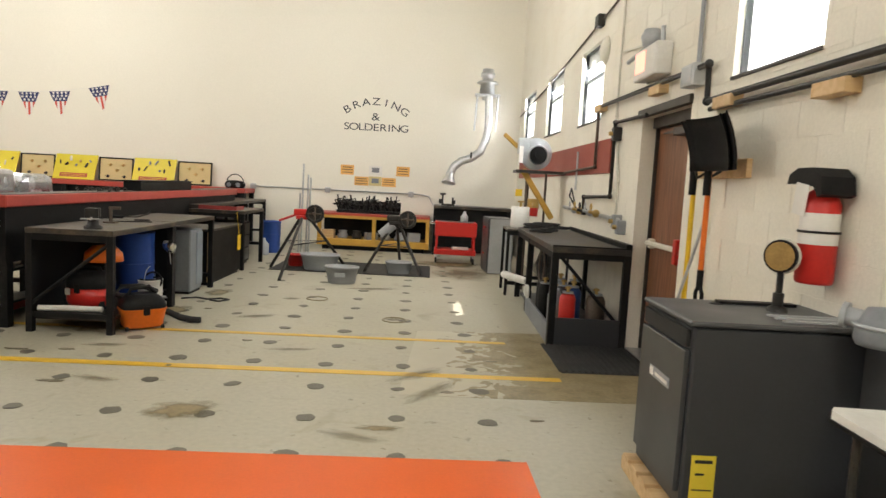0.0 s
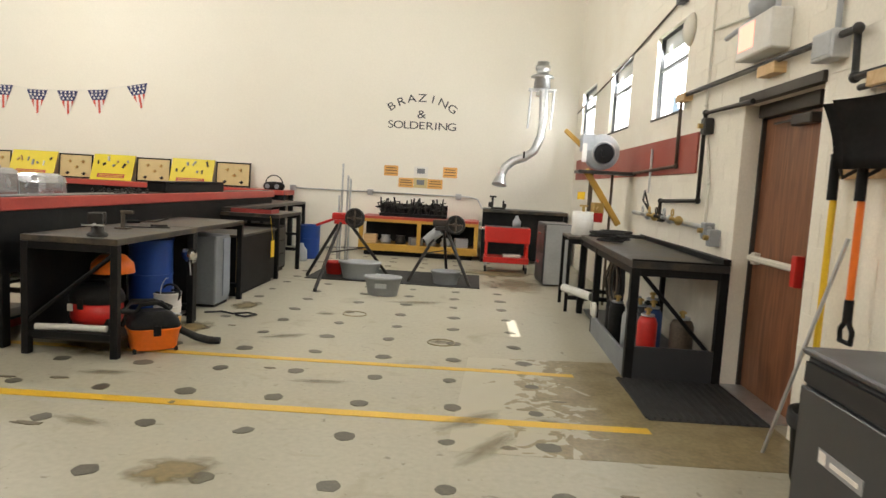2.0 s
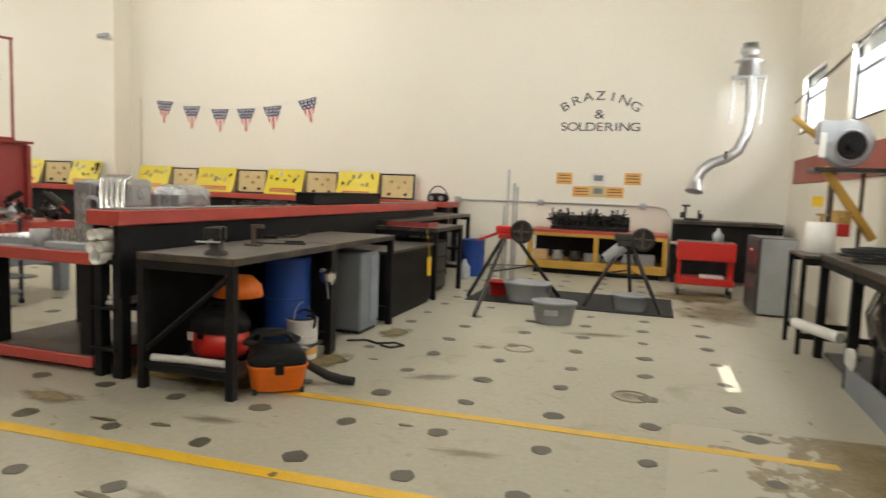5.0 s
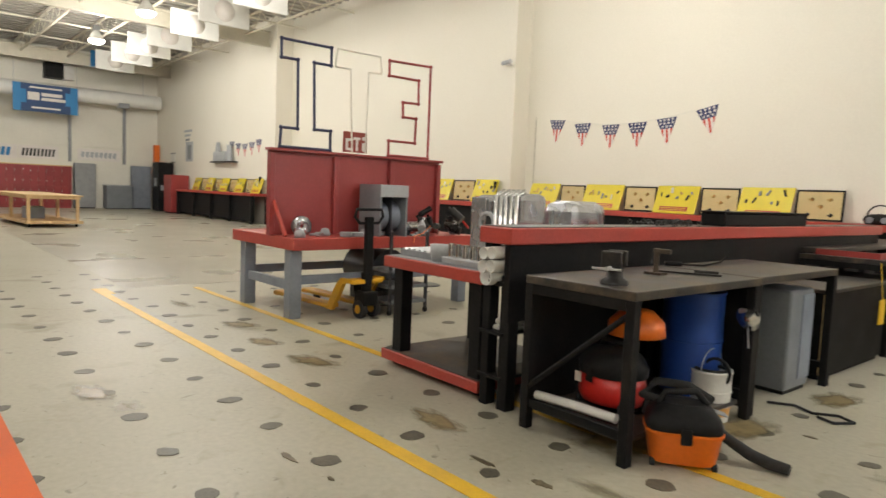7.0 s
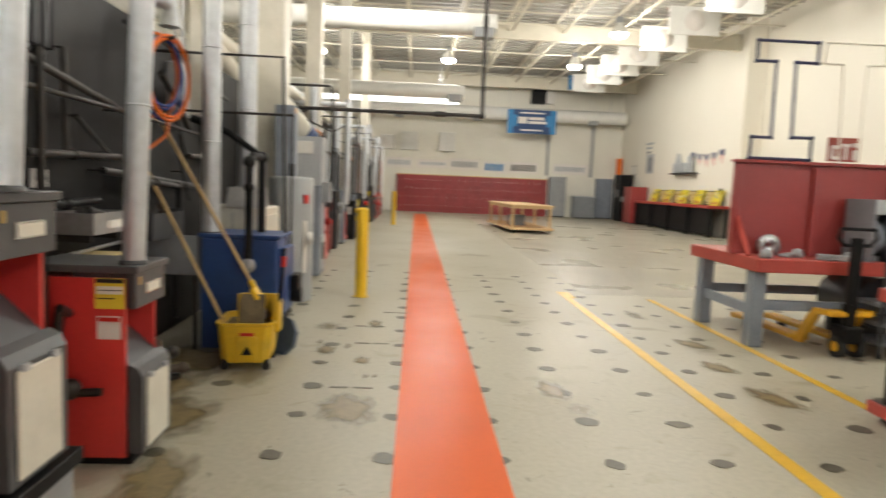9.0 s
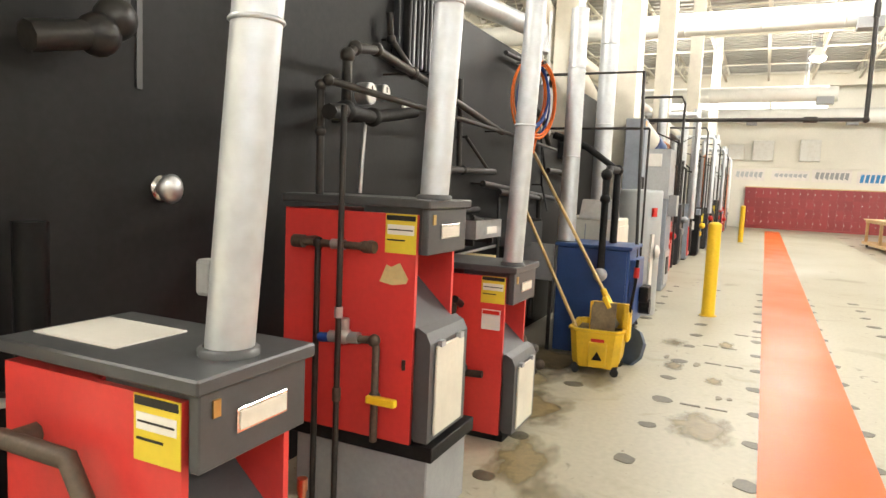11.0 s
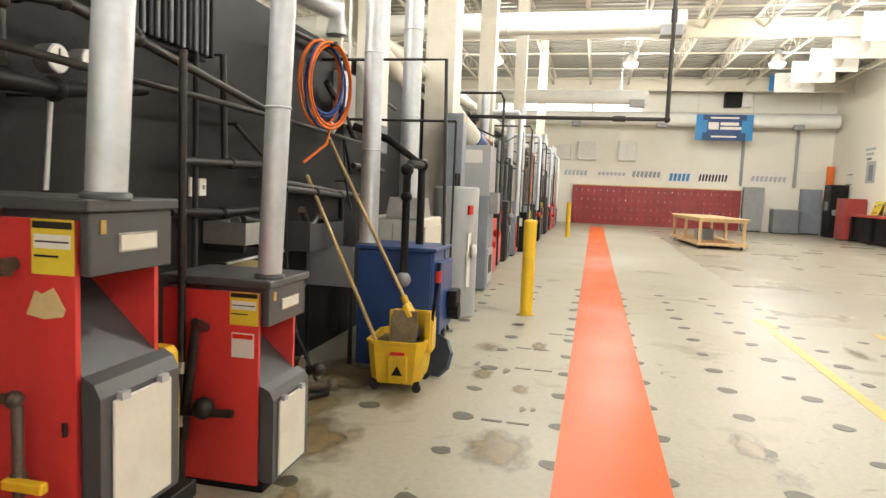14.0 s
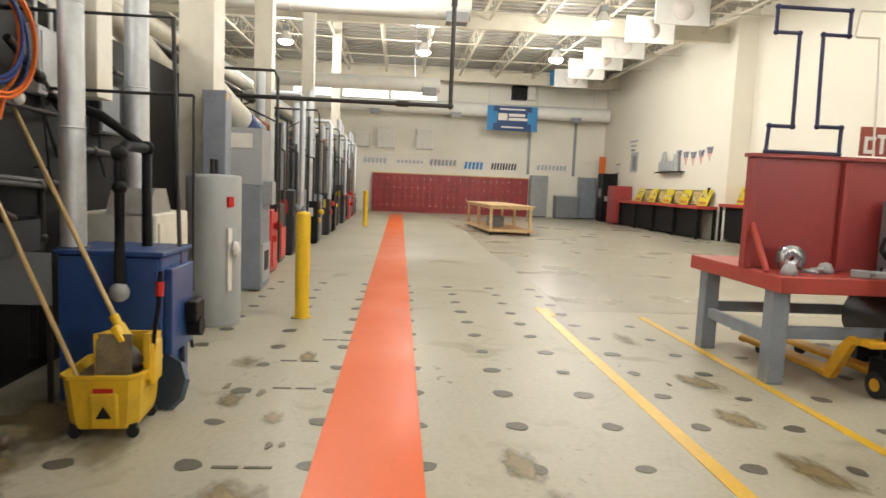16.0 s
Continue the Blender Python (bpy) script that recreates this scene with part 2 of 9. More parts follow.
PAPER = mat("white_paper", (0.75, 0.73, 0.68), 0.6, 0, 0.02, 40, 0.04, 5)
CREAMPLATE = mat("cream_plate", (0.66, 0.63, 0.54), 0.45, 0, 0.04, 40, 0.08, 5)
ORANGEPAPER = mat("orange_card", (0.78, 0.42, 0.12), 0.6, 0, 0.03, 40, 0.04, 5)
ORANGE = mat("orange_plastic", (0.80, 0.17, 0.015), 0.4, 0, 0.05, 40, 0.08, 6, None, 0.03, 100)
BLUE = mat("blue_plastic", (0.012, 0.055, 0.27), 0.42, 0, 0.06, 40, 0.08, 4, None, 0.03, 100)
BOILERBLUE = mat("boiler_blue", (0.02, 0.06, 0.2), 0.4, 0, 0.06, 40, 0.12, 4, None, 0.03, 100)
WHITEPLASTIC = mat("white_plastic", (0.72, 0.71, 0.67), 0.42, 0, 0.04, 40, 0.1, 6, (0.5, 0.46, 0.38), 0.02, 100)
ENAMEL = mat("white_enamel", (0.37, 0.39, 0.40), 0.35, 0, 0.03, 40, 0.06, 3, None, 0.02, 100)
GREYPLASTIC = mat("grey_plastic", (0.30, 0.31, 0.32), 0.5, 0, 0.06, 40, 0.1, 5)
SLATE = mat("slate_blue_paint", (0.06, 0.085, 0.13), 0.45, 0, 0.06, 40, 0.14, 6, None, 0.03, 100)
DIRTYTAN = mat("grimy_tan", (0.20, 0.155, 0.085), 0.6, 0, 0.15, 50, 0.25, 9, (0.09, 0.07, 0.045), 0.06, 120)
# black of printed marks, also painted in as the shade inside openings
INK_AND_HOLE = mat("black_ink_and_hole_shade", (0.012, 0.012, 0.012), 0.6, 0, 0.05, 40, 0.02, 5, None, 0)
LETTER = mat("black_letter", (0.04, 0.04, 0.045), 0.5, 0, 0.05, 40, 0.02, 5, None, 0)
FLAGRED = mat("flag_red", (0.62, 0.10, 0.07), 0.8, 0, 0.08, 60, 0.05, 5)
FLAGBLUE = mat("flag_blue", (0.035, 0.045, 0.13), 0.8, 0, 0.08, 60, 0.05, 5)
FLAGWHITE = mat("flag_white", (0.78, 0.74, 0.70), 0.8, 0, 0.04, 60, 0.05, 5)
CLOTHWHITE = mat("banner_white", (0.74, 0.74, 0.70), 0.8, 0, 0.03, 60, 0.06, 3)
BANNERBLUE = mat("banner_blue", (0.03, 0.22, 0.50), 0.6, 0, 0.04, 40, 0.05, 3)
BANNERDARK = mat("banner_navy", (0.02, 0.06, 0.17), 0.6, 0, 0.04, 40, 0.05, 3)
DOORWOOD = wood("door_veneer", (0.13, 0.048, 0.020), (0.25, 0.10, 0.045), 5, 0.42, "z")
PINE = wood("pale_wood", (0.55, 0.36, 0.17), (0.68, 0.48, 0.26), 4, 0.55, "x")
HANDLEWOOD = wood("wooden_handle", (0.50, 0.34, 0.14), (0.62, 0.44, 0.2), 8, 0.5, "z")
MAROON = mat("maroon_board", (0.30, 0.055, 0.035), 0.5, 0, 0.05, 30, 0.06, 2)
BROWNFRAME = mat("bronze_frame", (0.05, 0.042, 0.036), 0.45, 0.3, 0.08, 40, 0.08, 5)
LAMPGLOW = glow("lamp_lens", (1.0, 0.97, 0.92), 24.0)
EXITGLOW = glow("exit_face", (1.0, 0.35, 0.25), 1.0)


def floor_material():
    """Old painted concrete with blotches, drips and scuffs, satin sheen."""
    m = mat("painted_concrete", (0.42, 0.395, 0.31), 0.44, 0, 0.06, 25, 0.08, 0.5, (0.34, 0.30, 0.2), 0.02, 8, 0.36)
    nt = m.node_tree
    N, L = nt.nodes, nt.links
    b = N["Principled BSDF"]
    src = b.inputs["Base Color"].links[0].from_socket
    co = N.new("ShaderNodeNewGeometry")

    def blot(scale, lo, hi, detail, distort):
        n = N.new("ShaderNodeTexNoise")
        n.inputs["Scale"].default_value, n.inputs["Detail"].default_value, n.inputs["Distortion"].default_value = scale, detail, distort
        L.new(co.outputs["Position"], n.inputs["Vector"])
        r = N.new("ShaderNodeMapRange")
        r.inputs["From Min"].default_value, r.inputs["From Max"].default_value = lo, hi
        L.new(n.outputs["Fac"], r.inputs["Value"])
        return r.outputs["Result"]

    for fac, col, amount in ((blot(1.1, 0.64, 0.72, 5, 0.6), (0.20, 0.16, 0.085), 0.5), (blot(2.4, 0.60, 0.74, 7, 1.6), (0.25, 0.20, 0.11), 0.38), (blot(7.0, 0.685, 0.76, 3, 1.0), (0.10, 0.085, 0.06), 0.6), (blot(22.0, 0.70, 0.76, 2, 0.6), (0.14, 0.115, 0.07), 0.5)):
        s = N.new("ShaderNodeMath")
        s.operation = "MULTIPLY"
        s.inputs[1].default_value = amount
        L.new(fac, s.inputs[0])
        mx = N.new("ShaderNodeMix")
        mx.data_type = "RGBA"
        mx.inputs["B"].default_value = (*col, 1)
        L.new(s.outputs[0], mx.inputs["Factor"])
        L.new(src, mx.inputs["A"])
        src = mx.outputs["Result"]
    L.new(src, b.inputs["Base Color"])
    return m


CONCRETE = floor_material()
SPOT = mat("dark_floor_patch", (0.095, 0.086, 0.062), 0.45, 0, 0.2, 60, 0.2, 12, (0.16, 0.145, 0.1), 0.05, 100)
STAIN = mat("floor_stain", (0.22, 0.175, 0.09), 0.35, 0, 0.15, 40, 0.25, 9, (0.34, 0.29, 0.18), 0.0)
STAINDARK = mat("floor_stain_dark", (0.13, 0.105, 0.06), 0.35, 0, 0.2, 40, 0.25, 9, (0.25, 0.21, 0.13), 0.0)
LINEYEL = mat("floor_line_yellow", (0.72, 0.44, 0.03), 0.35, 0, 0.06, 60, 0.10, 6, (0.5, 0.36, 0.1), 0.02)
LINERED = mat("floor_line_orange_red", (0.74, 0.125, 0.015), 0.37, 0, 0.03, 60, 0.05, 1.2, (0.64, 0.12, 0.02), 0.02, 120, 0.2)
SLABGREY = mat("bare_concrete", (0.40, 0.375, 0.30), 0.3, 0, 0.05, 30, 0.1, 0.7, None, 0.02, 10)


# ---- structure ----
# axes of the parts of the hall, each turned slightly against the floor's grid
HALL = pose(0, 0, 0)
BAY = pose(-0.086, -0.298, 0, 0, 0, -1.62)
BENCHES = pose(-0.169, -0.038, 0, 0, 0, -1.5)
EAST = pose(-0.121, 0.104, 0, 0, 0, -2.3)
MIDDLE = pose(0.309, 0.256, 0, 0, 0, 0.76)
BOILERS = pose(-0.024, 0.040, 0, 0, 0, 1.18)
PARTITION = pose(0.03, 0.06, 0, 0, 0, 0.8)
UNITS = pose(0.242, 0.035, 0, 0, 0, 0.32)
FAR = pose(0.61, -0.141, 0, 0, 0, -0.11)
YA, YB, YC = 15.15, 14.55, 13.95
XB, XC, XFAR = -11.95, -23.4, -36.6
TOP = 7.5
RWM = pose(2.08, 5.0, 0, 0, 0, 1.15)


def rw(x, y, z):
    """A place on the block wall: x into the wall, y along it in world terms, z up."""
    return RWM @ Vector((x, y - 5.0, z))


def rwm(x, y, z, *turn):
    return RWM @ pose(x, y - 5.0, z, *turn)


def slab(name, x0, x1, y0, y1, z0, z1, material, label, category="wall"):
    return solid(name, Mesh().box(x0, x1, y0, y1, z0, z1), material, label, category, "structure")


floor = slab("floor", -37, 2.75, -7, 15.4, -0.2, 0, CONCRETE, "worn cream painted concrete shop floor with dark patches", "floor")
site(BAY)
slab("wall_north", XB - 0.5, 2.4, YA, YA + 0.25, 0, TOP, WHITE, "smooth cream painted end wall of the brazing bay")
site(MIDDLE)
slab("wall_north_middle", XC, XB, YB, YB + 0.85, 0, TOP, WHITE, "smooth cream painted wall behind the red panel")
site(FAR)
slab("wall_north_far", XFAR, XC, YC, YC + 1.45, 0, TOP, WHITE, "smooth cream painted wall along the far bay")
slab("wall_west", XFAR - 0.25, XFAR, -7, 15.4, 0, TOP, GREYWALL, "pale painted wall at the far end above lockers")
site(HALL)
slab("wall_south", -37, 2.75, -7.25, -7, 0, TOP, WHITE, "plain cream wall behind the partition")
slab("ceiling", -37, 2.75, -7.3, 15.5, TOP, TOP + 0.1, DECK, "tan ribbed metal roof deck", "ceiling")
site(PARTITION)
slab("partition_wall", -34, -1.35, 0.5, 0.7, 0, 2.64, BLACKWALL, "black painted plywood partition carrying pipes", "partition")

site(HALL)

# outdoor ground beyond the windows
GRASS = mat("grass", (0.07, 0.11, 0.03), 0.9, 0, 0.3, 3, 0.3, 0.3)
solid("ground", Mesh().box(2.8, 400, -300, 300, -0.5, -0.15), GRASS, "mown green grass outside the windows", "ground", "structure")

# block wall with its openings (y0, y1, z0, z1)
DOOR = (5.12, 6.3, 0.0, 2.2)
WINDOWS = [(3.42, 4.46, 2.27, 3.3), (7.9, 9.1, 2.33, 3.29), (10.32, 11.7, 2.37, 3.36), (13.0, 14.45, 2.48, 3.38)]
OPENINGS = [DOOR] + WINDOWS


def cut(rect, holes):
    """A rectangle less the holes, as rectangles."""
    rects = [rect]
    for a0, a1, b0, b1 in holes:
        out = []
        for y0, y1, z0, z1 in rects:
            if a1 <= y0 or a0 >= y1 or b1 <= z0 or b0 >= z1:
                out.append((y0, y1, z0, z1))
                continue
            if z0 < b0: out.append((y0, y1, z0, b0))
            if z1 > b1: out.append((y0, y1, b1, z1))
            m0, m1 = max(z0, b0), min(z1, b1)
            if y0 < a0: out.append((y0, a0, m0, m1))
            if y1 > a1: out.append((a1, y1, m0, m1))
        rects = out
    return rects


site(EAST, 1.02, 0.982)
core = Mesh()
for y0, y1, z0, z1 in cut((-7.0, 15.15, 0.0, TOP), OPENINGS):
    core.box(0.0028, 0.24, y0 - 5, y1 - 5, z0, z1)
wall_east = solid("wall_east", core, BLOCK, "cream painted concrete block wall with windows and a door", "wall", "structure", RWM)

# door in its recess
door = thing("door_1", rwm(0, 5.82, 0), "closed brown wood veneer exit door with a steel panic bar", "door", "", "structure")
part("leaf", Mesh().box(0.17, 0.215, -0.455, 0.455, 0.012, 2.1, 0.003), DOORWOOD, door)
fr = Mesh().box(0.14, 0.235, -0.70, -0.457, 0, 2.2).box(0.14, 0.235, 0.457, 0.48, 0, 2.2).box(0.1, 0.235, -0.457, 0.457, 2.105, 2.2)
part("door_frame", fr, BROWNFRAME, door)
part("lintel", Mesh().box(-0.03, 0.03, -0.72, 0.55, 2.2, 2.27, 0.004), BROWNFRAME, door, "dark steel lintel angle")
bar = part("panic_bar", Mesh().box(0.09, 0.13, -0.36, 0.4, 1.015, 1.062, 0.012).box(0.12, 0.17, -0.36, -0.28, 0.98, 1.09, 0.006).box(0.12, 0.17, 0.32, 0.4, 0.99, 1.08, 0.006), CREAMPLATE, door, "dull tan panic bar")
part("end_cover", Mesh().box(0.075, 0.135, -0.43, -0.36, 0.92, 1.13, 0.006), CARTRED, bar, "red warning sign at the bar's end")
part("closer", Mesh().box(0.09, 0.17, -0.38, -0.1, 2.0, 2.07, 0.008).box(0.11, 0.13, -0.15, 0.2, 2.035, 2.05), BROWNFRAME, door)
part("threshold", Mesh().box(0.0, 0.24, -0.455, 0.455, 0.0, 0.011), GALV, door)

# windows: deep reveal, bronze frame, meeting rail, glass and a pale blind
BLIND = bpy.data.materials.new("translucent_blind")
BLIND.use_nodes = True
bn = BLIND.node_tree
tr = bn.nodes.new("ShaderNodeBsdfTranslucent")
tr.inputs["Color"].default_value = (0.95, 0.95, 0.93, 1)
mxs = bn.nodes.new("ShaderNodeMixShader")
mxs.inputs["Fac"].default_value = 0.55
bn.links.new(bn.nodes["Principled BSDF"].outputs[0], mxs.inputs[1])
bn.nodes["Principled BSDF"].inputs["Base Color"].default_value = (0.85, 0.85, 0.83, 1)
bn.links.new(tr.outputs[0], mxs.inputs[2])
bn.links.new(mxs.outputs[0], bn.nodes["Material Output"].inputs["Surface"])
GLASS = bpy.data.materials.new("window_glass")
GLASS.use_nodes = True
gb = GLASS.node_tree.nodes["Principled BSDF"]
gb.inputs["Transmission Weight"].default_value, gb.inputs["Roughness"].default_value, gb.inputs["IOR"].default_value = 1.0, 0.02, 1.1
for n, (y0, y1, z0, z1) in enumerate(WINDOWS):
    w = thing(f"window_{n + 1}", rwm(0, (y0 + y1) / 2, z0), "bright high window in a dark bronze frame", "window", "", "structure")
    h, k = (y1 - y0) / 2, z1 - z0
    t = 0.012
    part("window_frame", Mesh().box(0.07, 0.13, -h, h, 0, t).box(0.05, 0.13, -h, h, k - t, k).box(0.05, 0.13, -h, -h + t, t, k - t).box(0.05, 0.13, h - t, h, t, k - t).box(0.06, 0.12, -h + t, h - t, k * 0.60, k * 0.60 + 0.03), GREYBOX, w)
    part("window_sill", Mesh().box(-0.015, 0.05, -h, h, -0.0, 0.02), BROWNFRAME, w)
    for a, b in ((t, k * 0.60), (k * 0.60 + 0.03, k - t)):
        p = part("pane", Mesh().box(0.088, 0.092, -h + t, h - t, a, b), GLASS, w)
        p.visible_shadow = False
    blind = Mesh().box(0.098, 0.1, -h + t, h - t, 0.36 if n == 1 else t, k * 0.60)
    if n == 1:
        blind.box(0.098, 0.1, -h + t, -0.34, t, 0.36).box(0.098, 0.1, 0.5, h - t, t, 0.36)
    part("blind", blind, BLIND, w, "translucent pale lower screen")
    part("upper_blind", Mesh().box(0.098, 0.1, -h + t, h - t, k * 0.60 + 0.03, k - t), BLIND, w)
    lamp = area_lamp("daylight_window", SITE[0] @ rw(0.2, (y0 + y1) / 2, (z0 + z1) / 2), SITE[0] @ rw(-3, (y0 + y1) / 2, (z0 + z1) / 2 - 1.2), y1 - y0, z1 - z0, 60, (0.93, 0.97, 1.0))

site(HALL)
# roof: joists along the hall, girders across, bridging
joists = Mesh()
for j in range(13):
    y = -6.3 + 1.75 * j
    joists.box(-36.5, 2.6, y - 0.05, y + 0.05, 7.32, 7.38)
    joists.box(-36.5, 2.6, y - 0.04, y + 0.04, 6.72, 6.77)
    k = 0
    while -36.4 + k * 0.62 < 2.0:
        a = -36.4 + k * 0.62
        z0, z1 = (6.76, 7.33) if k % 2 == 0 else (7.33, 6.76)
        joists.tube([(a, y, z0), (a + 0.62, y, z1)], 0.016, 4, False)
        k += 1
solid("roof_joists", joists, STEEL_CREAM, "tan painted open web steel roof joists", "roof joists", "structure")
for n, x in enumerate((XB, XC, -34.0)):
    g = Mesh().box(x - 0.1, x + 0.1, -7, 14.0, 6.95, 7.0).box(x - 0.1, x + 0.1, -7, 14.0, 6.45, 6.5).box(x - 0.02, x + 0.02, -7, 14.0, 6.5, 6.95)
    solid("roof_girder", g, STEEL_CREAM, "tan painted steel roof girder across the hall", "girder", "structure")
br = Mesh()
for x in (-6, -9, -15, -18, -21, -27, -30):
    br.tube([(x, -6.9, 6.74), (x, 14, 6.74)], 0.025, 6, False)
solid("joist_bridging", br, STEEL_CREAM, "thin steel bridging rods tied across the joists", "bridging", "structure")
ribs = Mesh()
for k in range(90):
    ribs.box(-36.5 + 0.43 * k, -36.5 + 0.43 * k + 0.12, -7, 15.1, TOP - 0.05, TOP + 0.01)
solid("deck_ribs", ribs, DECK, "tan corrugations of the metal roof deck", "roof deck", "structure")

# ---- lamps of the hall, some of them unseen and added ----
# the four beyond x = -20 are measured; nearer ones are unseen, for even light
# the last two are added behind the view to brighten block wall and boilers
LAMPS = [(-8, 4.5), (-8, 11), (-14.5, 2.0), (-15.5, 9.0), (-26.2, 3.95), (-26.2, 8.8), (-20.85, 8.85), (-25.6, -0.85), (-1.5, 9.5), (-3.0, -1.6), (0.6, -2.5)]
for x, y in LAMPS:
    l = thing("high_bay_light", pose(x, y, 6.2), "round metal high bay lamp glowing warm white, nearer ones added", "ceiling light", "high bay lights of the hall")
    part("reflector", Mesh().lathe([(0.08, 0.34), (0.1, 0.3), (0.26, 0.03), (0.27, 0.0), (0.255, 0.005), (0.09, 0.28)], (0, 0, 0), 20), WHITEPLASTIC, l)
    part("lens", Mesh().lathe([(0.001, -0.13), (0.12, -0.12), (0.21, -0.08), (0.255, 0.0), (0.2, 0.02)], (0, 0, 0), 20), LAMPGLOW, l)
    part("ballast_box", Mesh().box(-0.1, 0.1, -0.1, 0.1, 0.33, 0.5, 0.01).tube([(0, 0, 0.5), (0, 0, 1.32)], 0.012, 6), GREYPLASTIC, l)
    p = new("hall_lamp", bpy.data.lights.new("hall_lamp", "POINT"))
    p.data.energy, p.data.shadow_soft_size, p.data.color = 235 if x < -20 else 182, 0.25, (1.0, 0.96, 0.89)
    p.location = (x, y, 5.85)

# ---- floor markings ----
def strip(name, x0, x1, y0, y1, material, label, z=0.004):
    return solid(name, Mesh().box(x0, x1, y0, y1, 0.0005, z), material, label, "floor line", "structure")


strip("floor_stripe", -33.0, 0.69, 2.85, 3.43, LINERED, "wide orange red painted walkway stripe on the floor")
strip("yellow_line", -10.0, 1.24, 4.96, 5.06, LINEYEL, "yellow painted aisle line on the floor")
strip("yellow_line", -9.6, 0.95, 6.12, 6.2, LINEYEL, "yellow painted bay line on the floor")
strip("yellow_line", -10.0, -9.5, 5.06, 5.13, LINEYEL, "short faded yellow line end")


# ---- brazing bay ----
def text_mesh(s, size, depth=0.003):
    cu = bpy.data.curves.new("lettering", "FONT")
    cu.body, cu.size, cu.extrude, cu.align_x = s, size, depth, "CENTER"
    ob = bpy.data.objects.new("lettering", cu)
    scene.collection.objects.link(ob)
    bpy.context.view_layer.update()
    me = bpy.data.meshes.new_from_object(ob.evaluated_get(bpy.context.evaluated_depsgraph_get()))
    bpy.data.objects.remove(ob)
    return me


def on_wall(x, z, y=YA, off=0.006, turn=0):
    """A pose on a wall that faces -y, with local x along it and local y up."""
    return pose(x, y - off, z, 90, 0, 0) @ pose(0, 0, 0, 0, 0, turn)


site(BAY)
sign = thing("wall_lettering", pose(0, 0, 0), "black painted words BRAZING & SOLDERING on the cream wall", "lettering")
for k, ch in enumerate("BRAZING"):
    a = radians(-34 + 68 * k / 6)
    me = text_mesh(ch, 0.235)
    me.materials.append(LETTER)
    part("letter", None, None, sign, "", on_wall(-1.29 + 1.08 * math.sin(a), 2.12 + 1.08 * math.cos(a), turn=-math.degrees(a)) @ Matrix.Diagonal((1.25, 1, 1, 1)), me)
for ch, x, z, size in (("&", -1.29, 2.86, 0.24), ("SOLDERING", -1.29, 2.63, 0.225)):
    if len(ch) == 1:
        me = text_mesh(ch, size)
        me.materials.append(LETTER)
        part("letter", None, None, sign, "", on_wall(x, z) @ Matrix.Diagonal((1.3, 1, 1, 1)), me)
    else:
        for k, c in enumerate(ch):
            me = text_mesh(c, size)
            me.materials.append(LETTER)
            part("letter", None, None, sign, "", on_wall(x - 0.66 + 1.32 * k / 8 + 0.015 - (0.03 if k == 6 else 0.045 if k == 7 else 0.02 if k == 8 else 0.0), z) @ Matrix.Diagonal((1.28, 1, 1, 1)), me)

# cards below the words
for x, z, w, h, mt, lab in ((-1.88, 1.73, 0.3, 0.22, ORANGEPAPER, "orange printed card taped to the wall"), (-0.62, 1.75, 0.3, 0.22, ORANGEPAPER, "orange printed card taped to the wall"), (-1.55, 1.49, 0.32, 0.2, ORANGEPAPER, "orange printed card taped to the wall"), (-0.93, 1.49, 0.32, 0.2, ORANGEPAPER, "orange printed card taped to the wall"), (-1.24, 1.74, 0.3, 0.21, PAPER, "white card with a dark picture on it"), (-1.24, 1.5, 0.29, 0.21, BOARDTAN, "tan card with a dark picture on it")):
    c = thing("wall_card", on_wall(x, z), lab, "card", "cards under the words")
    part("sheet", Mesh().box(-w / 2, w / 2, -h / 2, h / 2, -0.003, 0.001), mt, c)
    if mt is ORANGEPAPER:
        part("print", Mesh().box(-w * 0.35, w * 0.35, h * 0.22, h * 0.3, 0.001, 0.003).box(-w * 0.4, w * 0.4, -0.005, 0.012, 0.001, 0.003).box(-w * 0.4, w * 0.4, -h * 0.3, -h * 0.24, 0.001, 0.003), RUSTPIPE, c)
    else:
        part("picture", Mesh().box(-w * 0.28, w * 0.28, -h * 0.2, h * 0.3, 0.001, 0.003, 0.0), MIDGREY, c)

# string of small stars-and-stripes pennants
pen = thing("pennant_string", pose(0, 0, 0), "string of small star and stripe pennants on the cream wall", "pennants")
P6 = [(-11.2, 3.24, -4), (-10.45, 3.12, 0), (-9.68, 3.05, 0), (-9.0, 3.06, 1), (-8.32, 3.11, 4), (-7.46, 3.26, 12)]


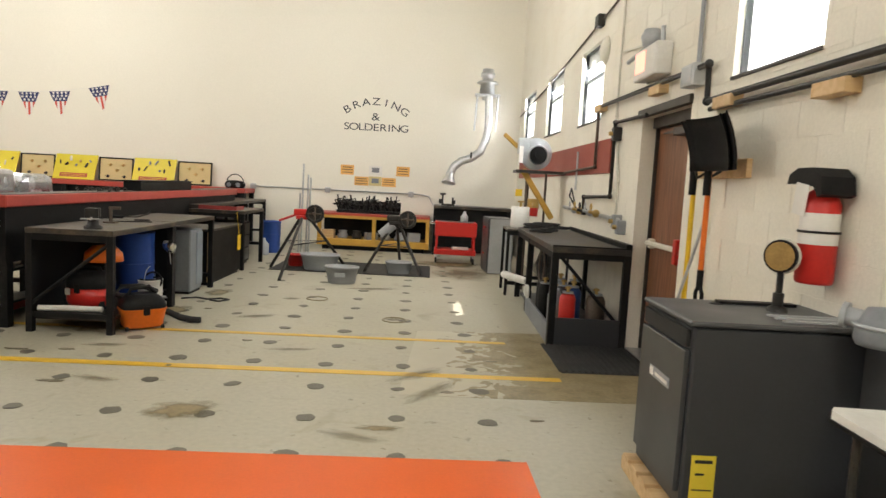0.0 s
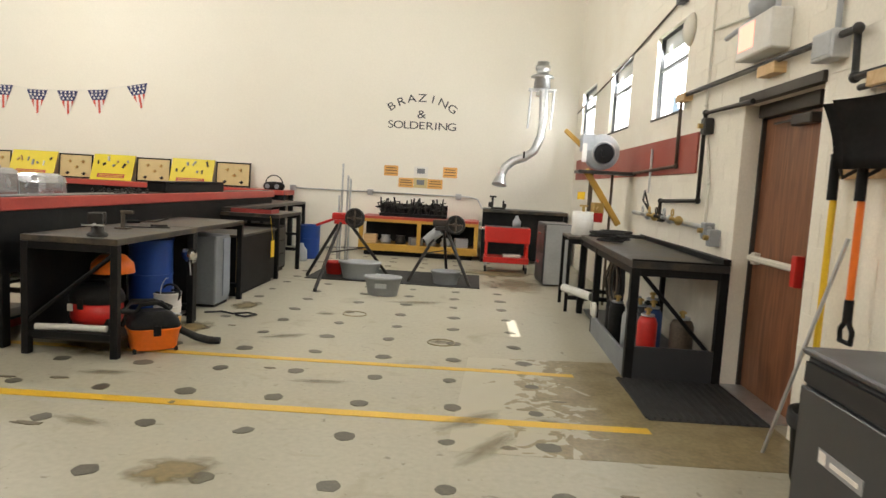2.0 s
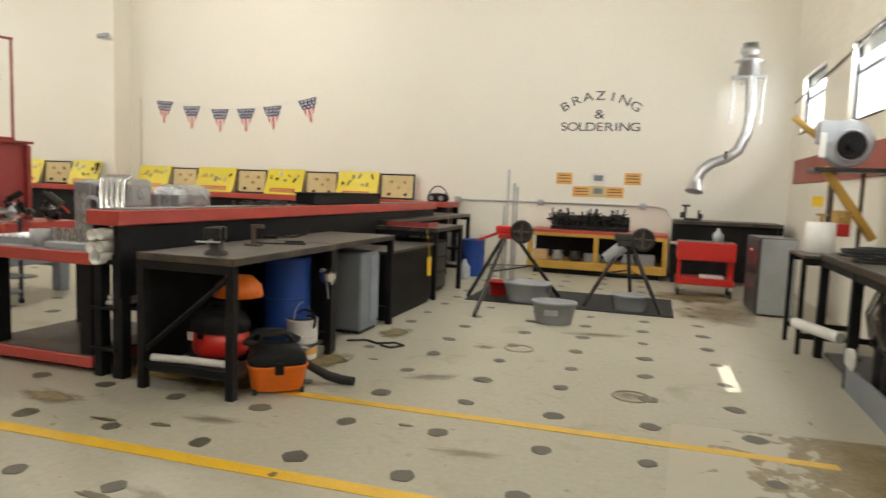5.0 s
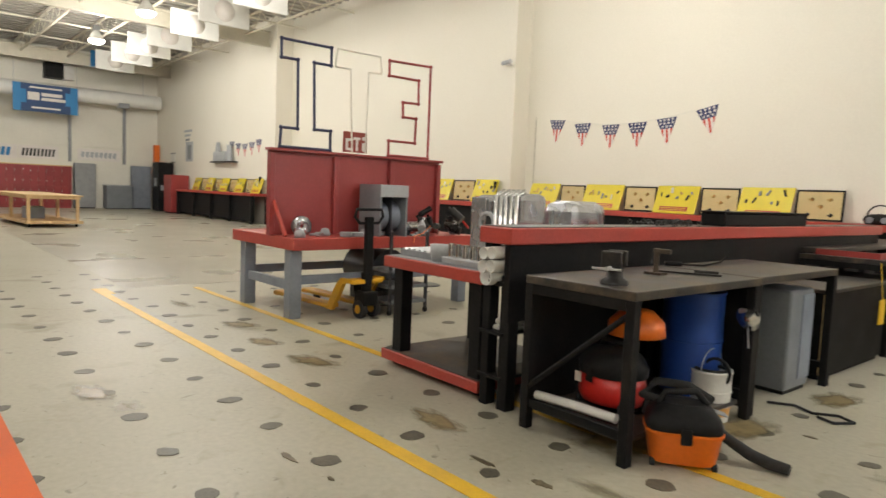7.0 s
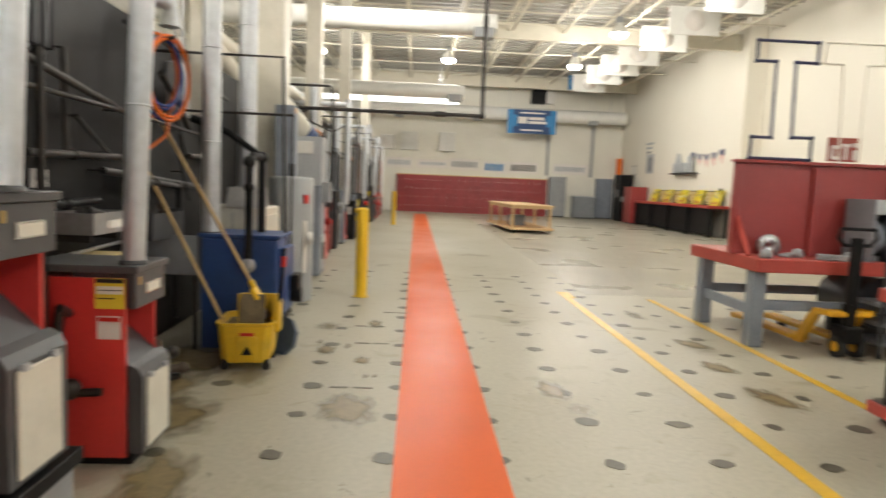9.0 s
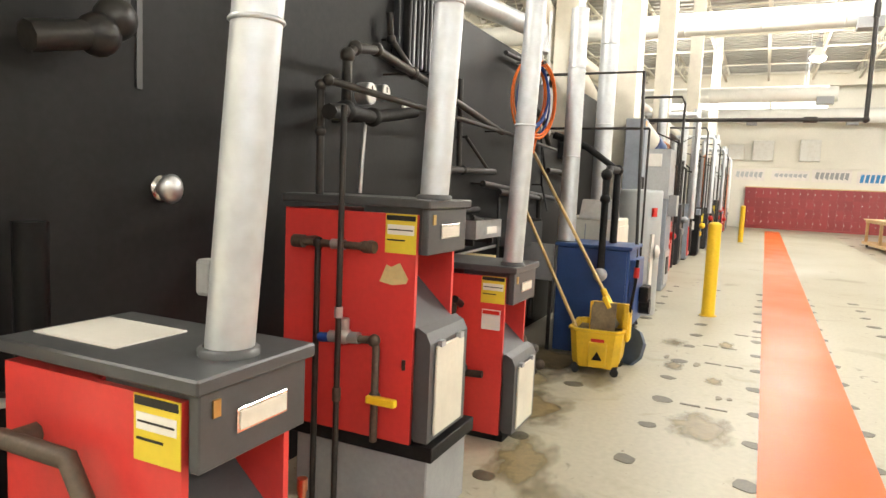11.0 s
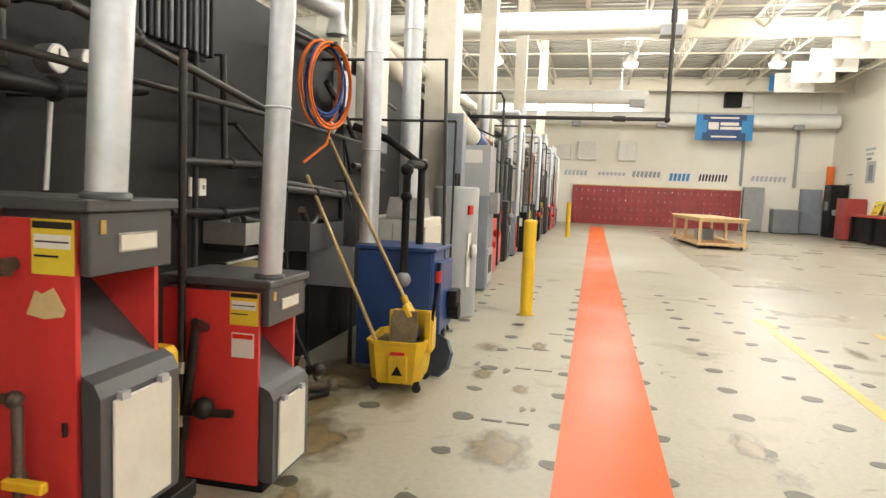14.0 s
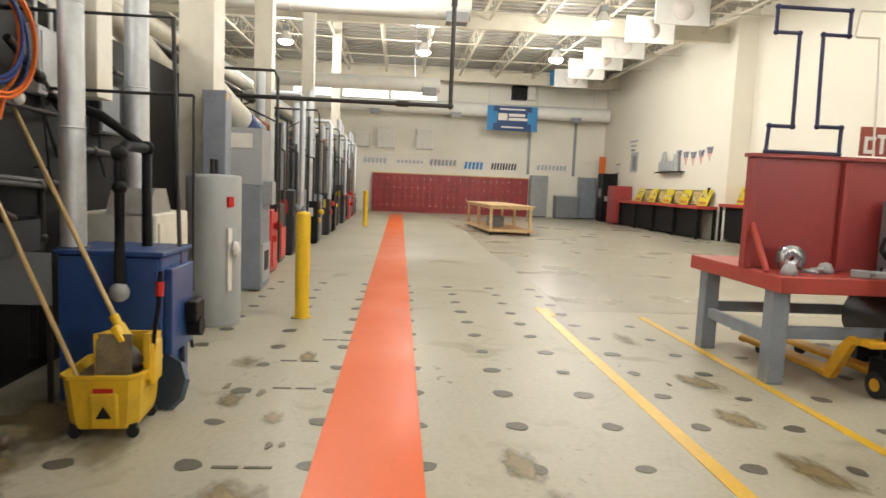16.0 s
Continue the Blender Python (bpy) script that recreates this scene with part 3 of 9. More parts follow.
def pennant(parent, m, w=0.46, h=0.56):
    one = part("pennant", Mesh().prism([(-w / 2, 0), (0, -h), (w / 2, 0)], 0, 0.004), FLAGWHITE, parent, "", m)
    part("star_field", Mesh().prism([(-w / 2, 0), (-w / 2 * 0.62, -h * 0.38), (w / 2 * 0.62, -h * 0.38), (w / 2, 0)], 0.004, 0.008), FLAGBLUE, one)
    st = Mesh()
    for r in range(3):
        for c in range(4 - (r > 1)):
            cx, cy = (c - (3 - (r > 1)) / 2) * w * 0.2, -h * (0.06 + 0.12 * r)
            st.prism([(cx + 0.036 * math.sin(i * math.pi / 5) * (1 if i % 2 == 0 else 0.45), cy + 0.036 * math.cos(i * math.pi / 5) * (1 if i % 2 == 0 else 0.45)) for i in range(10)], 0.008, 0.010)
    tagged(part("stars", st, FLAGWHITE, one), kind="stuff")
    for k in (-0.42, -0.06, 0.3):
        x0, x1 = k * w * 0.62, (k + 0.16) * w * 0.62
        lo0, lo1 = -h * (1 - abs(x0) * 2 / w) * 0.98, -h * (1 - abs(x1) * 2 / w) * 0.98
        part("stripe", Mesh().prism([(x0, -h * 0.38), (x0, lo0), (x1, lo1), (x1, -h * 0.38)], 0.004, 0.007), FLAGRED, one)


for x, z, a in P6:
    pennant(pen, on_wall(x, z, turn=a))
part("string", Mesh().tube([(x, YA - 0.006, z + 0.005) for x, z, a in P6], 0.004, 5), WHITEPLASTIC, pen)

# conduit along the end wall
con = thing("conduit", pose(0, 0, 0), "grey steel conduit with outlet boxes on the wall", "conduit", "", "structure")
part("pipe", Mesh().tube([(-3.95, YA - 0.03, 1.25), (-0.2, YA - 0.03, 1.26), (0.0, YA - 0.03, 1.22), (0.12, YA - 0.03, 1.0)], 0.014, 8), GALV, con)
for x in (-3.98, -2.3, -0.41):
    part("outlet_box", Mesh().box(x - 0.06, x + 0.06, YA - 0.07, YA, 1.19, 1.31, 0.006).box(x - 0.03, x + 0.03, YA - 0.074, YA - 0.07, 1.21, 1.29), GALV, con)
drop = thing("conduit", pose(0, 0, 0), "thin white conduit down the wall corner", "conduit", "", "structure")
part("pipe", Mesh().tube([(XB + 0.06, YA - 0.02, 1.2), (XB + 0.06, YA - 0.02, 3.35)], 0.014, 8), CREAMPLATE, drop)
cam_ob = thing("wall_camera", pose(XB - 0.35, YB - 0.02, 4.6), "small white dome camera bracket on the wall", "camera")
part("bracket", Mesh().box(-0.1, 0.1, -0.03, 0.02, -0.05, 0.05, 0.01).tube([(0, 0, 0), (0.12, -0.2, -0.02)], 0.025, 8), WHITEPLASTIC, cam_ob)
part("body", Mesh().tube([(0.0, -0.22, -0.03), (0.3, -0.26, -0.02)], 0.05, 10), LIGHTGREY, cam_ob)


# display boards on long benches
def board_yellow(m, w, group):
    b = thing("display_board", m, "yellow demonstration board with mounted fittings, leaning", "display board", group)
    part("panel", Mesh().box(-w / 2, w / 2, -0.02, 0, 0, 0.58, 0.003), BOARDYEL, b)
    rnd = random.Random(round(w * 1000 + m.translation.x * 10))
    for k in range(7):
        x, z = -w * 0.36 + w * 0.12 * k, 0.27 + rnd.uniform(-0.05, 0.17)
        part("fitting", Mesh().tube([(x, -0.025, z), (x + rnd.uniform(-0.05, 0.06), -0.03, z + rnd.uniform(0.03, 0.12))], rnd.uniform(0.012, 0.026), 7), rnd.choice([GREYPLASTIC, BRASS, WHITEPLASTIC, IRON, GREYPLASTIC]), b)
    part("caption", Mesh().box(-w * 0.34, w * 0.32, -0.024, -0.02, 0.05, 0.14), RED, b, "red caption strip")
    part("caption_lines", Mesh().box(-w * 0.3, w * 0.28, -0.026, -0.024, 0.07, 0.08).box(-w * 0.3, w * 0.28, -0.026, -0.024, 0.105, 0.115), BOARDYEL, b)
    return b


def board_tan(m, w, group):
    b = thing("display_board", m, "tan demonstration board in a black frame with small fittings", "display board", group)
    part("panel", Mesh().box(-w / 2 + 0.03, w / 2 - 0.03, -0.012, 0, 0.03, 0.49), BOARDTAN, b)
    part("frame", Mesh().box(-w / 2, w / 2, -0.02, 0, 0, 0.03).box(-w / 2, w / 2, -0.02, 0, 0.49, 0.52).box(-w / 2, -w / 2 + 0.03, -0.02, 0, 0.03, 0.49).box(w / 2 - 0.03, w / 2, -0.02, 0, 0.03, 0.49), BLACK, b)
    for x, z in ((-0.18, 0.36), (0.2, 0.36), (0.02, 0.24), (-0.24, 0.1), (0.24, 0.1)):
        part("fitting", Mesh().tube([(x * w, -0.02, z - 0.025), (x * w + 0.02, -0.03, z + 0.025)], 0.024, 7).tube([(x * w - 0.045, -0.02, z), (x * w + 0.045, -0.02, z)], 0.010, 6), BRASS if z > 0.2 else IRON, b)
    return b


def boards(edges, y, z, group, first=0):
    for k in range(len(edges) - 1):
        x, w = (edges[k] + edges[k + 1]) / 2, edges[k + 1] - edges[k]
        if k % 2 == first:
            board_yellow(pose(x, y - 0.2, z, -20, 0, 0) @ pose(0, 0, 0, 0, 0, 0), w * 0.97, group)
        else:
            board_tan(pose(x, y - 0.06, z + 0.005, -5, 0, 0), w * 0.96, group)


def long_bench(name, x0, x1, y0, y1, z, label):
    b = thing(name, pose(x0, y0, 0), label, "bench")
    L_, D = x1 - x0, y1 - y0
    part("top", Mesh().box(0, L_, 0, D, z - 0.1, z, 0.006), RED, b)
    part("apron", Mesh().box(0.02, L_ - 0.02, 0.14, 0.18, 0.08, z - 0.1), BLACK, b, "black painted front boards")
    for k in range(int(L_ / 1.6) + 1):
        x = 0.03 + (L_ - 0.13) * k / max(1, int(L_ / 1.6))
        part("leg", Mesh().box(x, x + 0.09, 0.03, 0.12, 0, z - 0.1, 0.004), BLACK, b)
        part("rear_leg", Mesh().box(x, x + 0.09, D - 0.12, D - 0.03, 0, z - 0.1, 0.004), BLACK, b)
    return b


long_bench("display_bench", -11.7, -3.95, 14.35, 15.13, 1.19, "long red topped bench with black front along the wall")
boards([-11.85, -10.92, -10.18, -9.14, -8.35, -7.41, -6.62, -5.66, -4.87], 15.08, 1.19, "boards along the end wall")
site(MIDDLE, 1.035)
long_bench("display_bench", -23.1, -12.25, 13.8, 14.53, 1.19, "long red topped bench with black front along the wall")
boards([-23.0 + 0.83 * k for k in range(14)], 14.48, 1.19, "boards along the middle wall")
site(FAR)
long_bench("display_bench", -31.6, -23.8, 13.2, 13.93, 1.12, "long red topped bench with black front along the wall")
boards([-30.9 + 0.76 * k for k in range(10)], 13.88, 1.12, "boards along the far wall")
site(MIDDLE)
for x, y in ((-12.3, 14.45), (-23.85, 13.85)):
    solid("board_post", Mesh().box(x - 0.03, x + 0.03, y - 0.08, y, 1.1, 1.75, 0.004), BLACK, "black end post beside the display boards", "post")

site(BAY)
radio = thing("radio", pose(-4.27, 14.72, 1.19), "black portable radio with a carrying handle", "radio")
part("body", Mesh().lathe([(0.001, 0), (0.17, 0.0), (0.2, 0.06), (0.19, 0.12), (0.12, 0.16), (0.001, 0.17)], (0, 0, 0), 18, None, 1.15, 0.7), BLACK, radio)
part("handle", Mesh().ring((0, 0, 0.12), 0.18, 0.012, "y", 24, 6, 0.5), BLACK, radio)
part("speaker", Mesh().tube([(-0.1, -0.13, 0.07), (-0.1, -0.142, 0.07)], 0.05, 12).tube([(0.1, -0.13, 0.07), (0.1, -0.142, 0.07)], 0.05, 12), MIDGREY, radio)


# steel frame tables
def steel_table(name, x0, x1, y0, y1, z, label, top=None, th=0.05, leg=0.06, rail=None):
    b = thing(name, pose(x0, y0, 0), label, "table")
    w, d = x1 - x0, y1 - y0
    part("top", Mesh().box(0, w, 0, d, z - th, z, 0.004), top or BLACKTOP, b)
    for x in (0, w - leg):
        for y in (0, d - leg):
            part("leg", Mesh().box(x, x + leg, y, y + leg, 0, z - th, 0.003), BLACK, b)
    for y in (0.005, d - 0.055):
        part("rail", Mesh().box(leg, w - leg, y, y + 0.05, z - th - 0.06, z - th), BLACK, b)
    if rail is not None:
        for y in (0.01, d - 0.05):
            part("lower_rail", Mesh().box(leg, w - leg, y, y + 0.04, rail, rail + 0.05), BLACK, b)
    return b


site(BENCHES, 0.99, 0.988)
t1 = steel_table("welding_table", -3.44, -2.66, 5.88, 7.3, 0.95, "black steel welding table with a scorched worn top", rail=0.14)
part("brace", Mesh().tube([(0.03, 0.02, 0.25), (0.73, 0.02, 0.82)], 0.018, 4), BLACK, t1, "diagonal steel brace")
part("end_sheet", Mesh().box(0.0, 0.01, 0.1, 1.35, 0.1, 0.9), BLACK, t1)
t2 = steel_table("welding_table", -3.44, -2.68, 7.32, 8.68, 0.95, "black steel welding table with a scorched worn top", rail=0.14)
part("end_panel", Mesh().box(0.1, 0.74, 0.02, 0.05, 0.05, 0.9), BLACK, t2)

vise = thing("bench_vise", pose(-2.92, 6.05, 0.95, 0, 0, 20), "dark iron bench vise on the table corner", "vise")
part("base", Mesh().lathe([(0.08, 0), (0.08, 0.02), (0.05, 0.04), (0.045, 0.08)], (0, 0, 0), 12), IRON, vise)
part("jaw", Mesh().box(-0.04, 0.04, -0.09, 0.08, 0.08, 0.13, 0.01).box(-0.055, 0.055, -0.1, -0.06, 0.1, 0.19, 0.006).box(-0.055, 0.055, 0.02, 0.06, 0.1, 0.19, 0.006), IRON, vise)
part("screw", Mesh().tube([(0, -0.18, 0.1), (0, 0.02, 0.1)], 0.012, 8).tube([(-0.08, -0.17, 0.1), (0.08, -0.17, 0.1)], 0.007, 6), GALV, vise)
clamp = thing("clamp_stand", pose(-3.1, 6.75, 0.95), "small dull brown clamp standing on the table", "clamp")
part("post", Mesh().tube([(0, 0, 0), (0, 0, 0.16)], 0.018, 8).box(-0.06, 0.06, -0.04, 0.04, 0, 0.015), RUSTPIPE, clamp)
part("arm", Mesh().box(-0.02, 0.1, -0.015, 0.015, 0.14, 0.17, 0.004), RUSTPIPE, clamp)
plate = thing("steel_offcut", pose(-3.05, 7.05, 0.951, 0, 0, 25), "dark scorched steel plate lying on the table", "steel plate")
part("sheet", Mesh().box(-0.18, 0.22, -0.09, 0.09, 0, 0.012).box(0.05, 0.2, -0.06, 0.05, 0.012, 0.03), IRON, plate)
torch = thing("torch", pose(-3.15, 7.35, 0.951, 0, 0, 40), "thin brazing torch lying across the table", "torch")
part("tube", Mesh().tube([(-0.1, 0, 0.03), (0.05, 0, 0.03), (0.16, 0, 0.06), (0.2, 0, 0.1)], 0.008, 6), IRON, torch)
part("handle", Mesh().tube([(-0.22, 0, 0.03), (-0.1, 0, 0.03)], 0.017, 8), BLACK, torch)

# tall red edged bench behind the tables
tb = thing("tall_bench", pose(-4.35, 5.93, 0), "long black bench with a worn red edged top", "bench")
part("top", Mesh().box(0.42, 0.72, 0, 6.95, 1.11, 1.22, 0.008), RED, tb)
part("surface", Mesh().box(0.44, 0.7, 0.02, 6.93, 1.22, 1.226), BLACKTOP, tb, "dark scuffed bench surface")
part("front_board", Mesh().box(0.64, 0.69, 0.03, 6.9, 0.6, 1.11), BLACK, tb)
part("back_board", Mesh().box(0.43, 0.46, 1.0, 6.9, 0.1, 1.11), BLACK, tb)
for y in (0.05, 1.25, 2.6, 4.0, 5.4, 6.8):
    part("leg", Mesh().box(0.6, 0.69, y, y + 0.09, 0, 0.9, 0.004), BLACK, tb)
    part("rear_leg", Mesh().box(0.43, 0.5, y, y + 0.09, 0, 1.11, 0.004), BLACK, tb)
part("cubby_shelf", Mesh().box(0.42, 0.64, 0.03, 0.9, 0.83, 0.86).box(0.42, 0.64, 0.03, 0.9, 0.5, 0.52).box(0.42, 0.64, 0.03, 0.9, 0.2, 0.22), BLACK, tb)
PVC = [(0.5, 1.04), (0.58, 1.05), (0.49, 0.95), (0.57, 0.96), (0.53, 0.885)]
for k, (x, z) in enumerate(PVC):
    p = thing("plastic_pipe", pose(-4.35 + x, 5.9, z), "white plastic pipe offcut stored under the bench top", "pipe", "pipe offcuts in the bench end")
    r = 0.055 if k == 4 else 0.042
    part("wall", Mesh().lathe([(r, 0), (r, 0.8), (r * 0.82, 0.8), (r * 0.82, 0), (r, 0)], (0, 0, 0), 14, pose(0, 0, 0, -90, 0, 0)), WHITEPLASTIC, p)
rag = thing("folded_papers", pose(-3.82, 6.02, 0.522), "pale folded papers stuffed on a shelf", "papers")
part("sheet", Mesh().box(-0.1, 0.1, 0, 0.3, 0, 0.03, 0.008).box(-0.09, 0.08, 0.02, 0.3, 0.032, 0.07, 0.012), PAPER, rag)
trough = thing("metal_trough", pose(-3.77, 9.6, 1.226), "long black steel trough on the bench top", "trough")
part("body", Mesh().box(-0.12, 0.12, -0.9, 0.9, 0, 0.12, 0.01).box(-0.13, 0.13, -0.92, 0.92, 0.12, 0.135, 0.004), BLACK, trough)
ch = thing("chain", pose(-3.77, 7.9, 1.226), "loose dark chain heaped on the bench top", "chain")
lk = Mesh()
rnd = random.Random(5)
for k in range(26):
    lk.ring((rnd.uniform(-0.12, 0.12), -0.4 + k * 0.035, 0.015 + rnd.uniform(0, 0.02)), 0.02, 0.006, rnd.choice("xyz"), 10, 5)
tagged(part("chain_heap", lk, IRON, ch), kind="stuff")

# red cart shelf at the bench end
rc = thing("red_rack", pose(-5.12, 5.98, 0), "red edged rack with black posts and a low deck", "rack")
part("top", Mesh().box(0, 1.18, 0, 1.0, 0.81, 0.9, 0.006), RED, rc)
part("top_surface", Mesh().box(0.02, 1.16, 0.02, 0.98, 0.9, 0.905), GREYPLASTIC, rc)
part("deck", Mesh().box(0, 1.18, 0, 1.1, 0.05, 0.13, 0.006), RED, rc)
part("deck_surface", Mesh().box(0.02, 1.16, 0.02, 1.08, 0.13, 0.135), BLACKTOP, rc)
for x in (0.1, 1.03):
    for y in (0.04, 0.86):
        part("post", Mesh().box(x, x + 0.11, y, y + 0.11, 0.13, 0.81, 0.004), BLACK, rc)
for x in (0.06, 1.06):
    for y in (0.1, 0.9):
        part("caster", Mesh().tube([(x, y, 0.026), (x + 0.04, y, 0.026)], 0.026, 10), RUBBER, rc)

bk2 = steel_table("work_bench", -4.9, -3.95, 7.2, 12.6, 0.9, "black steel bench backing onto the tall bench", rail=0.2)

# silver castings on the rack
for k, (x, y, w, d, h) in enumerate(((-4.5, 6.5, 0.26, 0.34, 0.52), (-4.16, 6.42, 0.26, 0.3, 0.54))):
    e = thing("heat_exchanger", pose(x, y, 0.905), "bright finned metal heat exchanger block", "heat exchanger")
    part("shell", Mesh().box(-w / 2, w / 2, 0.0, d, 0, h, 0.05), ALU, e)
    if k == 0:
        part("port", Mesh().ring((0.05, -0.012, h * 0.58), 0.075, 0.016, "y", 22, 7).tube([(0.05, 0.01, h * 0.58), (0.05, -0.004, h * 0.58)], 0.07, 20), LIGHTGREY, e)
        # black disc paints the dark inside of the port; the shell is closed
        part("port_hole", Mesh().tube([(0.05, 0.0, h * 0.58), (0.05, -0.008, h * 0.58)], 0.055, 20), INK_AND_HOLE, e)
        part("flange", Mesh().box(-w / 2 - 0.012, w / 2 - 0.1, -0.012, 0.0, 0.02, h * 0.96, 0.004), ALU, e)
    else:
        for i in range(5):
            part("fin", Mesh().tube([(-w / 2 + 0.03 + i * w / 5, -0.02, 0.0), (-w / 2 + 0.03 + i * w / 5, -0.02, h * 0.96), (-w / 2 + 0.03 + i * w / 5, 0.06, h + 0.015)], 0.018, 9), CHROME, e)
hx = thing("heat_exchanger", pose(-4.36, 7.35, 0.9), "dull grey sheet metal casing on the bench", "heat exchanger")
part("shell", Mesh().box(-0.17, 0.17, -0.15, 0.35, 0, 0.5, 0.09), ALU, hx)
part("seam", Mesh().box(-0.172, -0.166, 0.02, 0.05, 0.02, 0.44).box(-0.04, -0.03, -0.156, -0.148, 0.03, 0.42), LIGHTGREY, hx)
tray = thing("burner_tray", pose(-4.85, 6.1, 0.905), "steel burner tube assembly lying on the rack", "burner tray")
part("end_rail", Mesh().box(-0.2, 0.28, 0.0, 0.02, 0, 0.05), GREYPLASTIC, tray)
part("end_rail", Mesh().box(-0.2, 0.28, 0.56, 0.58, 0, 0.05), GREYPLASTIC, tray)
for i in range(7):
    part("burner_tube", Mesh().tube([(-0.17 + 0.07 * i, 0.01, 0.05), (-0.17 + 0.07 * i, 0.57, 0.05)], 0.016, 8), GALV, tray)
tr2 = thing("manifold", pose(-4.2, 6.03, 0.905), "steel manifold with a row of short tubes", "manifold")
part("bar", Mesh().box(-0.24, 0.24, 0.0, 0.12, 0, 0.05, 0.006), LIGHTGREY, tr2)
for i in range(6):
    part("stub", Mesh().tube([(-0.2 + 0.08 * i, 0.06, 0.05), (-0.2 + 0.08 * i, 0.06, 0.15)], 0.024, 9), CHROME, tr2)
can = thing("jar", pose(-4.55, 6.1, 0.905), "clear scuffed plastic tub on the rack", "tub")
part("body", Mesh().lathe([(0.001, 0), (0.06, 0), (0.075, 0.13), (0.07, 0.13), (0.055, 0.01)], (0, 0, 0), 14), LIGHTGREY, can)


# things below the tables
def drum(x, y, r, h, material, label, name="drum"):
    d = thing(name, pose(x, y, 0), label, name.replace("_", " "))
    part("body", Mesh().lathe([(0.001, 0), (r * 0.93, 0), (r * 0.95, 0.02), (r, h * 0.6), (r * 1.0, h - 0.02), (r * 1.04, h - 0.015), (r * 1.04, h), (r * 0.96, h), (r * 0.9, 0.03), (0.001, 0.03)], (0, 0, 0), 22), material, d)
    part("rim", Mesh().ring((0, 0, h * 0.6), r * 1.003, 0.006, "z", 22, 5), material, d)
    return d


drum(-3.02, 7.12, 0.2, 0.84, BLUE, "tall blue plastic drum under the table", "plastic_drum")
bk = drum(-2.83, 7.06, 0.13, 0.34, WHITEPLASTIC, "white plastic pail with an orange label", "pail")
part("label", Mesh().lathe([(0.1265, 0.05), (0.131, 0.11)], (0, 0, 0), 22), ORANGEPAPER, bk)
part("handle", Mesh().ring((0, 0, 0.34), 0.135, 0.004, "x", 20, 5, 0.5), GALV, bk)
part("coiled_hose", Mesh().ring((0.01, -0.02, 0.345), 0.1, 0.012, "z", 20, 6).ring((0.05, -0.03, 0.33), 0.09, 0.011, "y", 20, 6), RUBBER, bk)


def shop_vac(m, label, tank, head, r=0.2, h=0.26):
    v = thing("shop_vacuum", m, label, "vacuum")
    part("tank", Mesh().lathe([(0.001, 0.05), (r * 0.92, 0.05), (r, 0.09), (r * 0.98, h), (r * 0.8, h)], (0, 0, 0), 20, None, 1.15, 1.0), tank, v)
    hd = part("motor_head", Mesh().lathe([(r * 1.03, h - 0.02), (r * 1.05, h + 0.03), (r * 0.98, h + 0.06), (r * 0.85, h + 0.1), (r * 0.6, h + 0.13), (0.001, h + 0.14)], (0, 0, 0), 20, None, 1.15, 1.0), head, v)
    part("handle", Mesh().tube([(-0.12, 0, h + 0.1), (-0.09, 0, h + 0.17), (0.09, 0, h + 0.17), (0.12, 0, h + 0.1)], 0.018, 8), BLACK, hd)
    for a in (30, 150, 210, 330):
        x, y = r * 1.1 * math.cos(radians(a)), r * 0.95 * math.sin(radians(a))
        part("caster", Mesh().tube([(x - 0.012, y, 0.028), (x + 0.012, y, 0.028)], 0.028, 9).box(x - 0.02, x + 0.02, y - 0.02, y + 0.02, 0.04, 0.1), RUBBER, v)
    part("latch", Mesh().box(-0.03, 0.03, -r * 1.06, -r * 0.98, h - 0.06, h + 0.03, 0.006), BLACK, v)
    return v


def rounded_tub(levels, n=28):
    """A tub of rounded rectangles: (half length, half width, z), upwards."""
    me = Mesh()
    vs = []
    for a, b, z in levels:
        for k in range(n):
            c, d = math.cos(2 * math.pi * k / n), math.sin(2 * math.pi * k / n)
            vs.append((a * math.copysign(abs(c) ** 0.5, c), b * math.copysign(abs(d) ** 0.5, d), z))
    fs = [(i * n + k, i * n + (k + 1) % n, (i + 1) * n + (k + 1) % n, (i + 1) * n + k) for i in range(len(levels) - 1) for k in range(n)]
    me.add(vs, fs, True)
    return me.add(vs[:n], [tuple(range(n - 1, -1, -1))]).add(vs[-n:], [tuple(range(n))])


v2 = thing("shop_vacuum", pose(-2.55, 6.24, 0, 0, 0, 38), "orange and black wet and dry vacuum on the floor", "vacuum")
part("tank", rounded_tub([(0.165, 0.125, 0.025), (0.175, 0.135, 0.035), (0.2, 0.155, 0.185), (0.208, 0.163, 0.19), (0.208, 0.163, 0.205)]), ORANGE, v2, "orange plastic tank")
vh = part("motor_head", rounded_tub([(0.2, 0.155, 0.205), (0.205, 0.16, 0.22), (0.19, 0.14, 0.27), (0.15, 0.11, 0.315), (0.1, 0.08, 0.34)]), BLACK, v2)
part("handle", Mesh().tube([(-0.13, 0, 0.32), (-0.1, 0, 0.385), (0.06, 0, 0.4), (0.12, 0, 0.33)], 0.02, 8), BLACK, vh)
part("badge", Mesh().box(0.05, 0.13, -0.02, 0.05, 0.318, 0.326, 0.002, pose(0.02, 0, 0, 0, 14, 0)), GREYPLASTIC, vh)
part("hose", Mesh().tube([(-0.1, 0.1, 0.3), (-0.2, 0.2, 0.3), (-0.12, 0.3, 0.36), (0.05, 0.22, 0.37), (0.16, 0.1, 0.33)], 0.026, 8), RUBBER, v2)
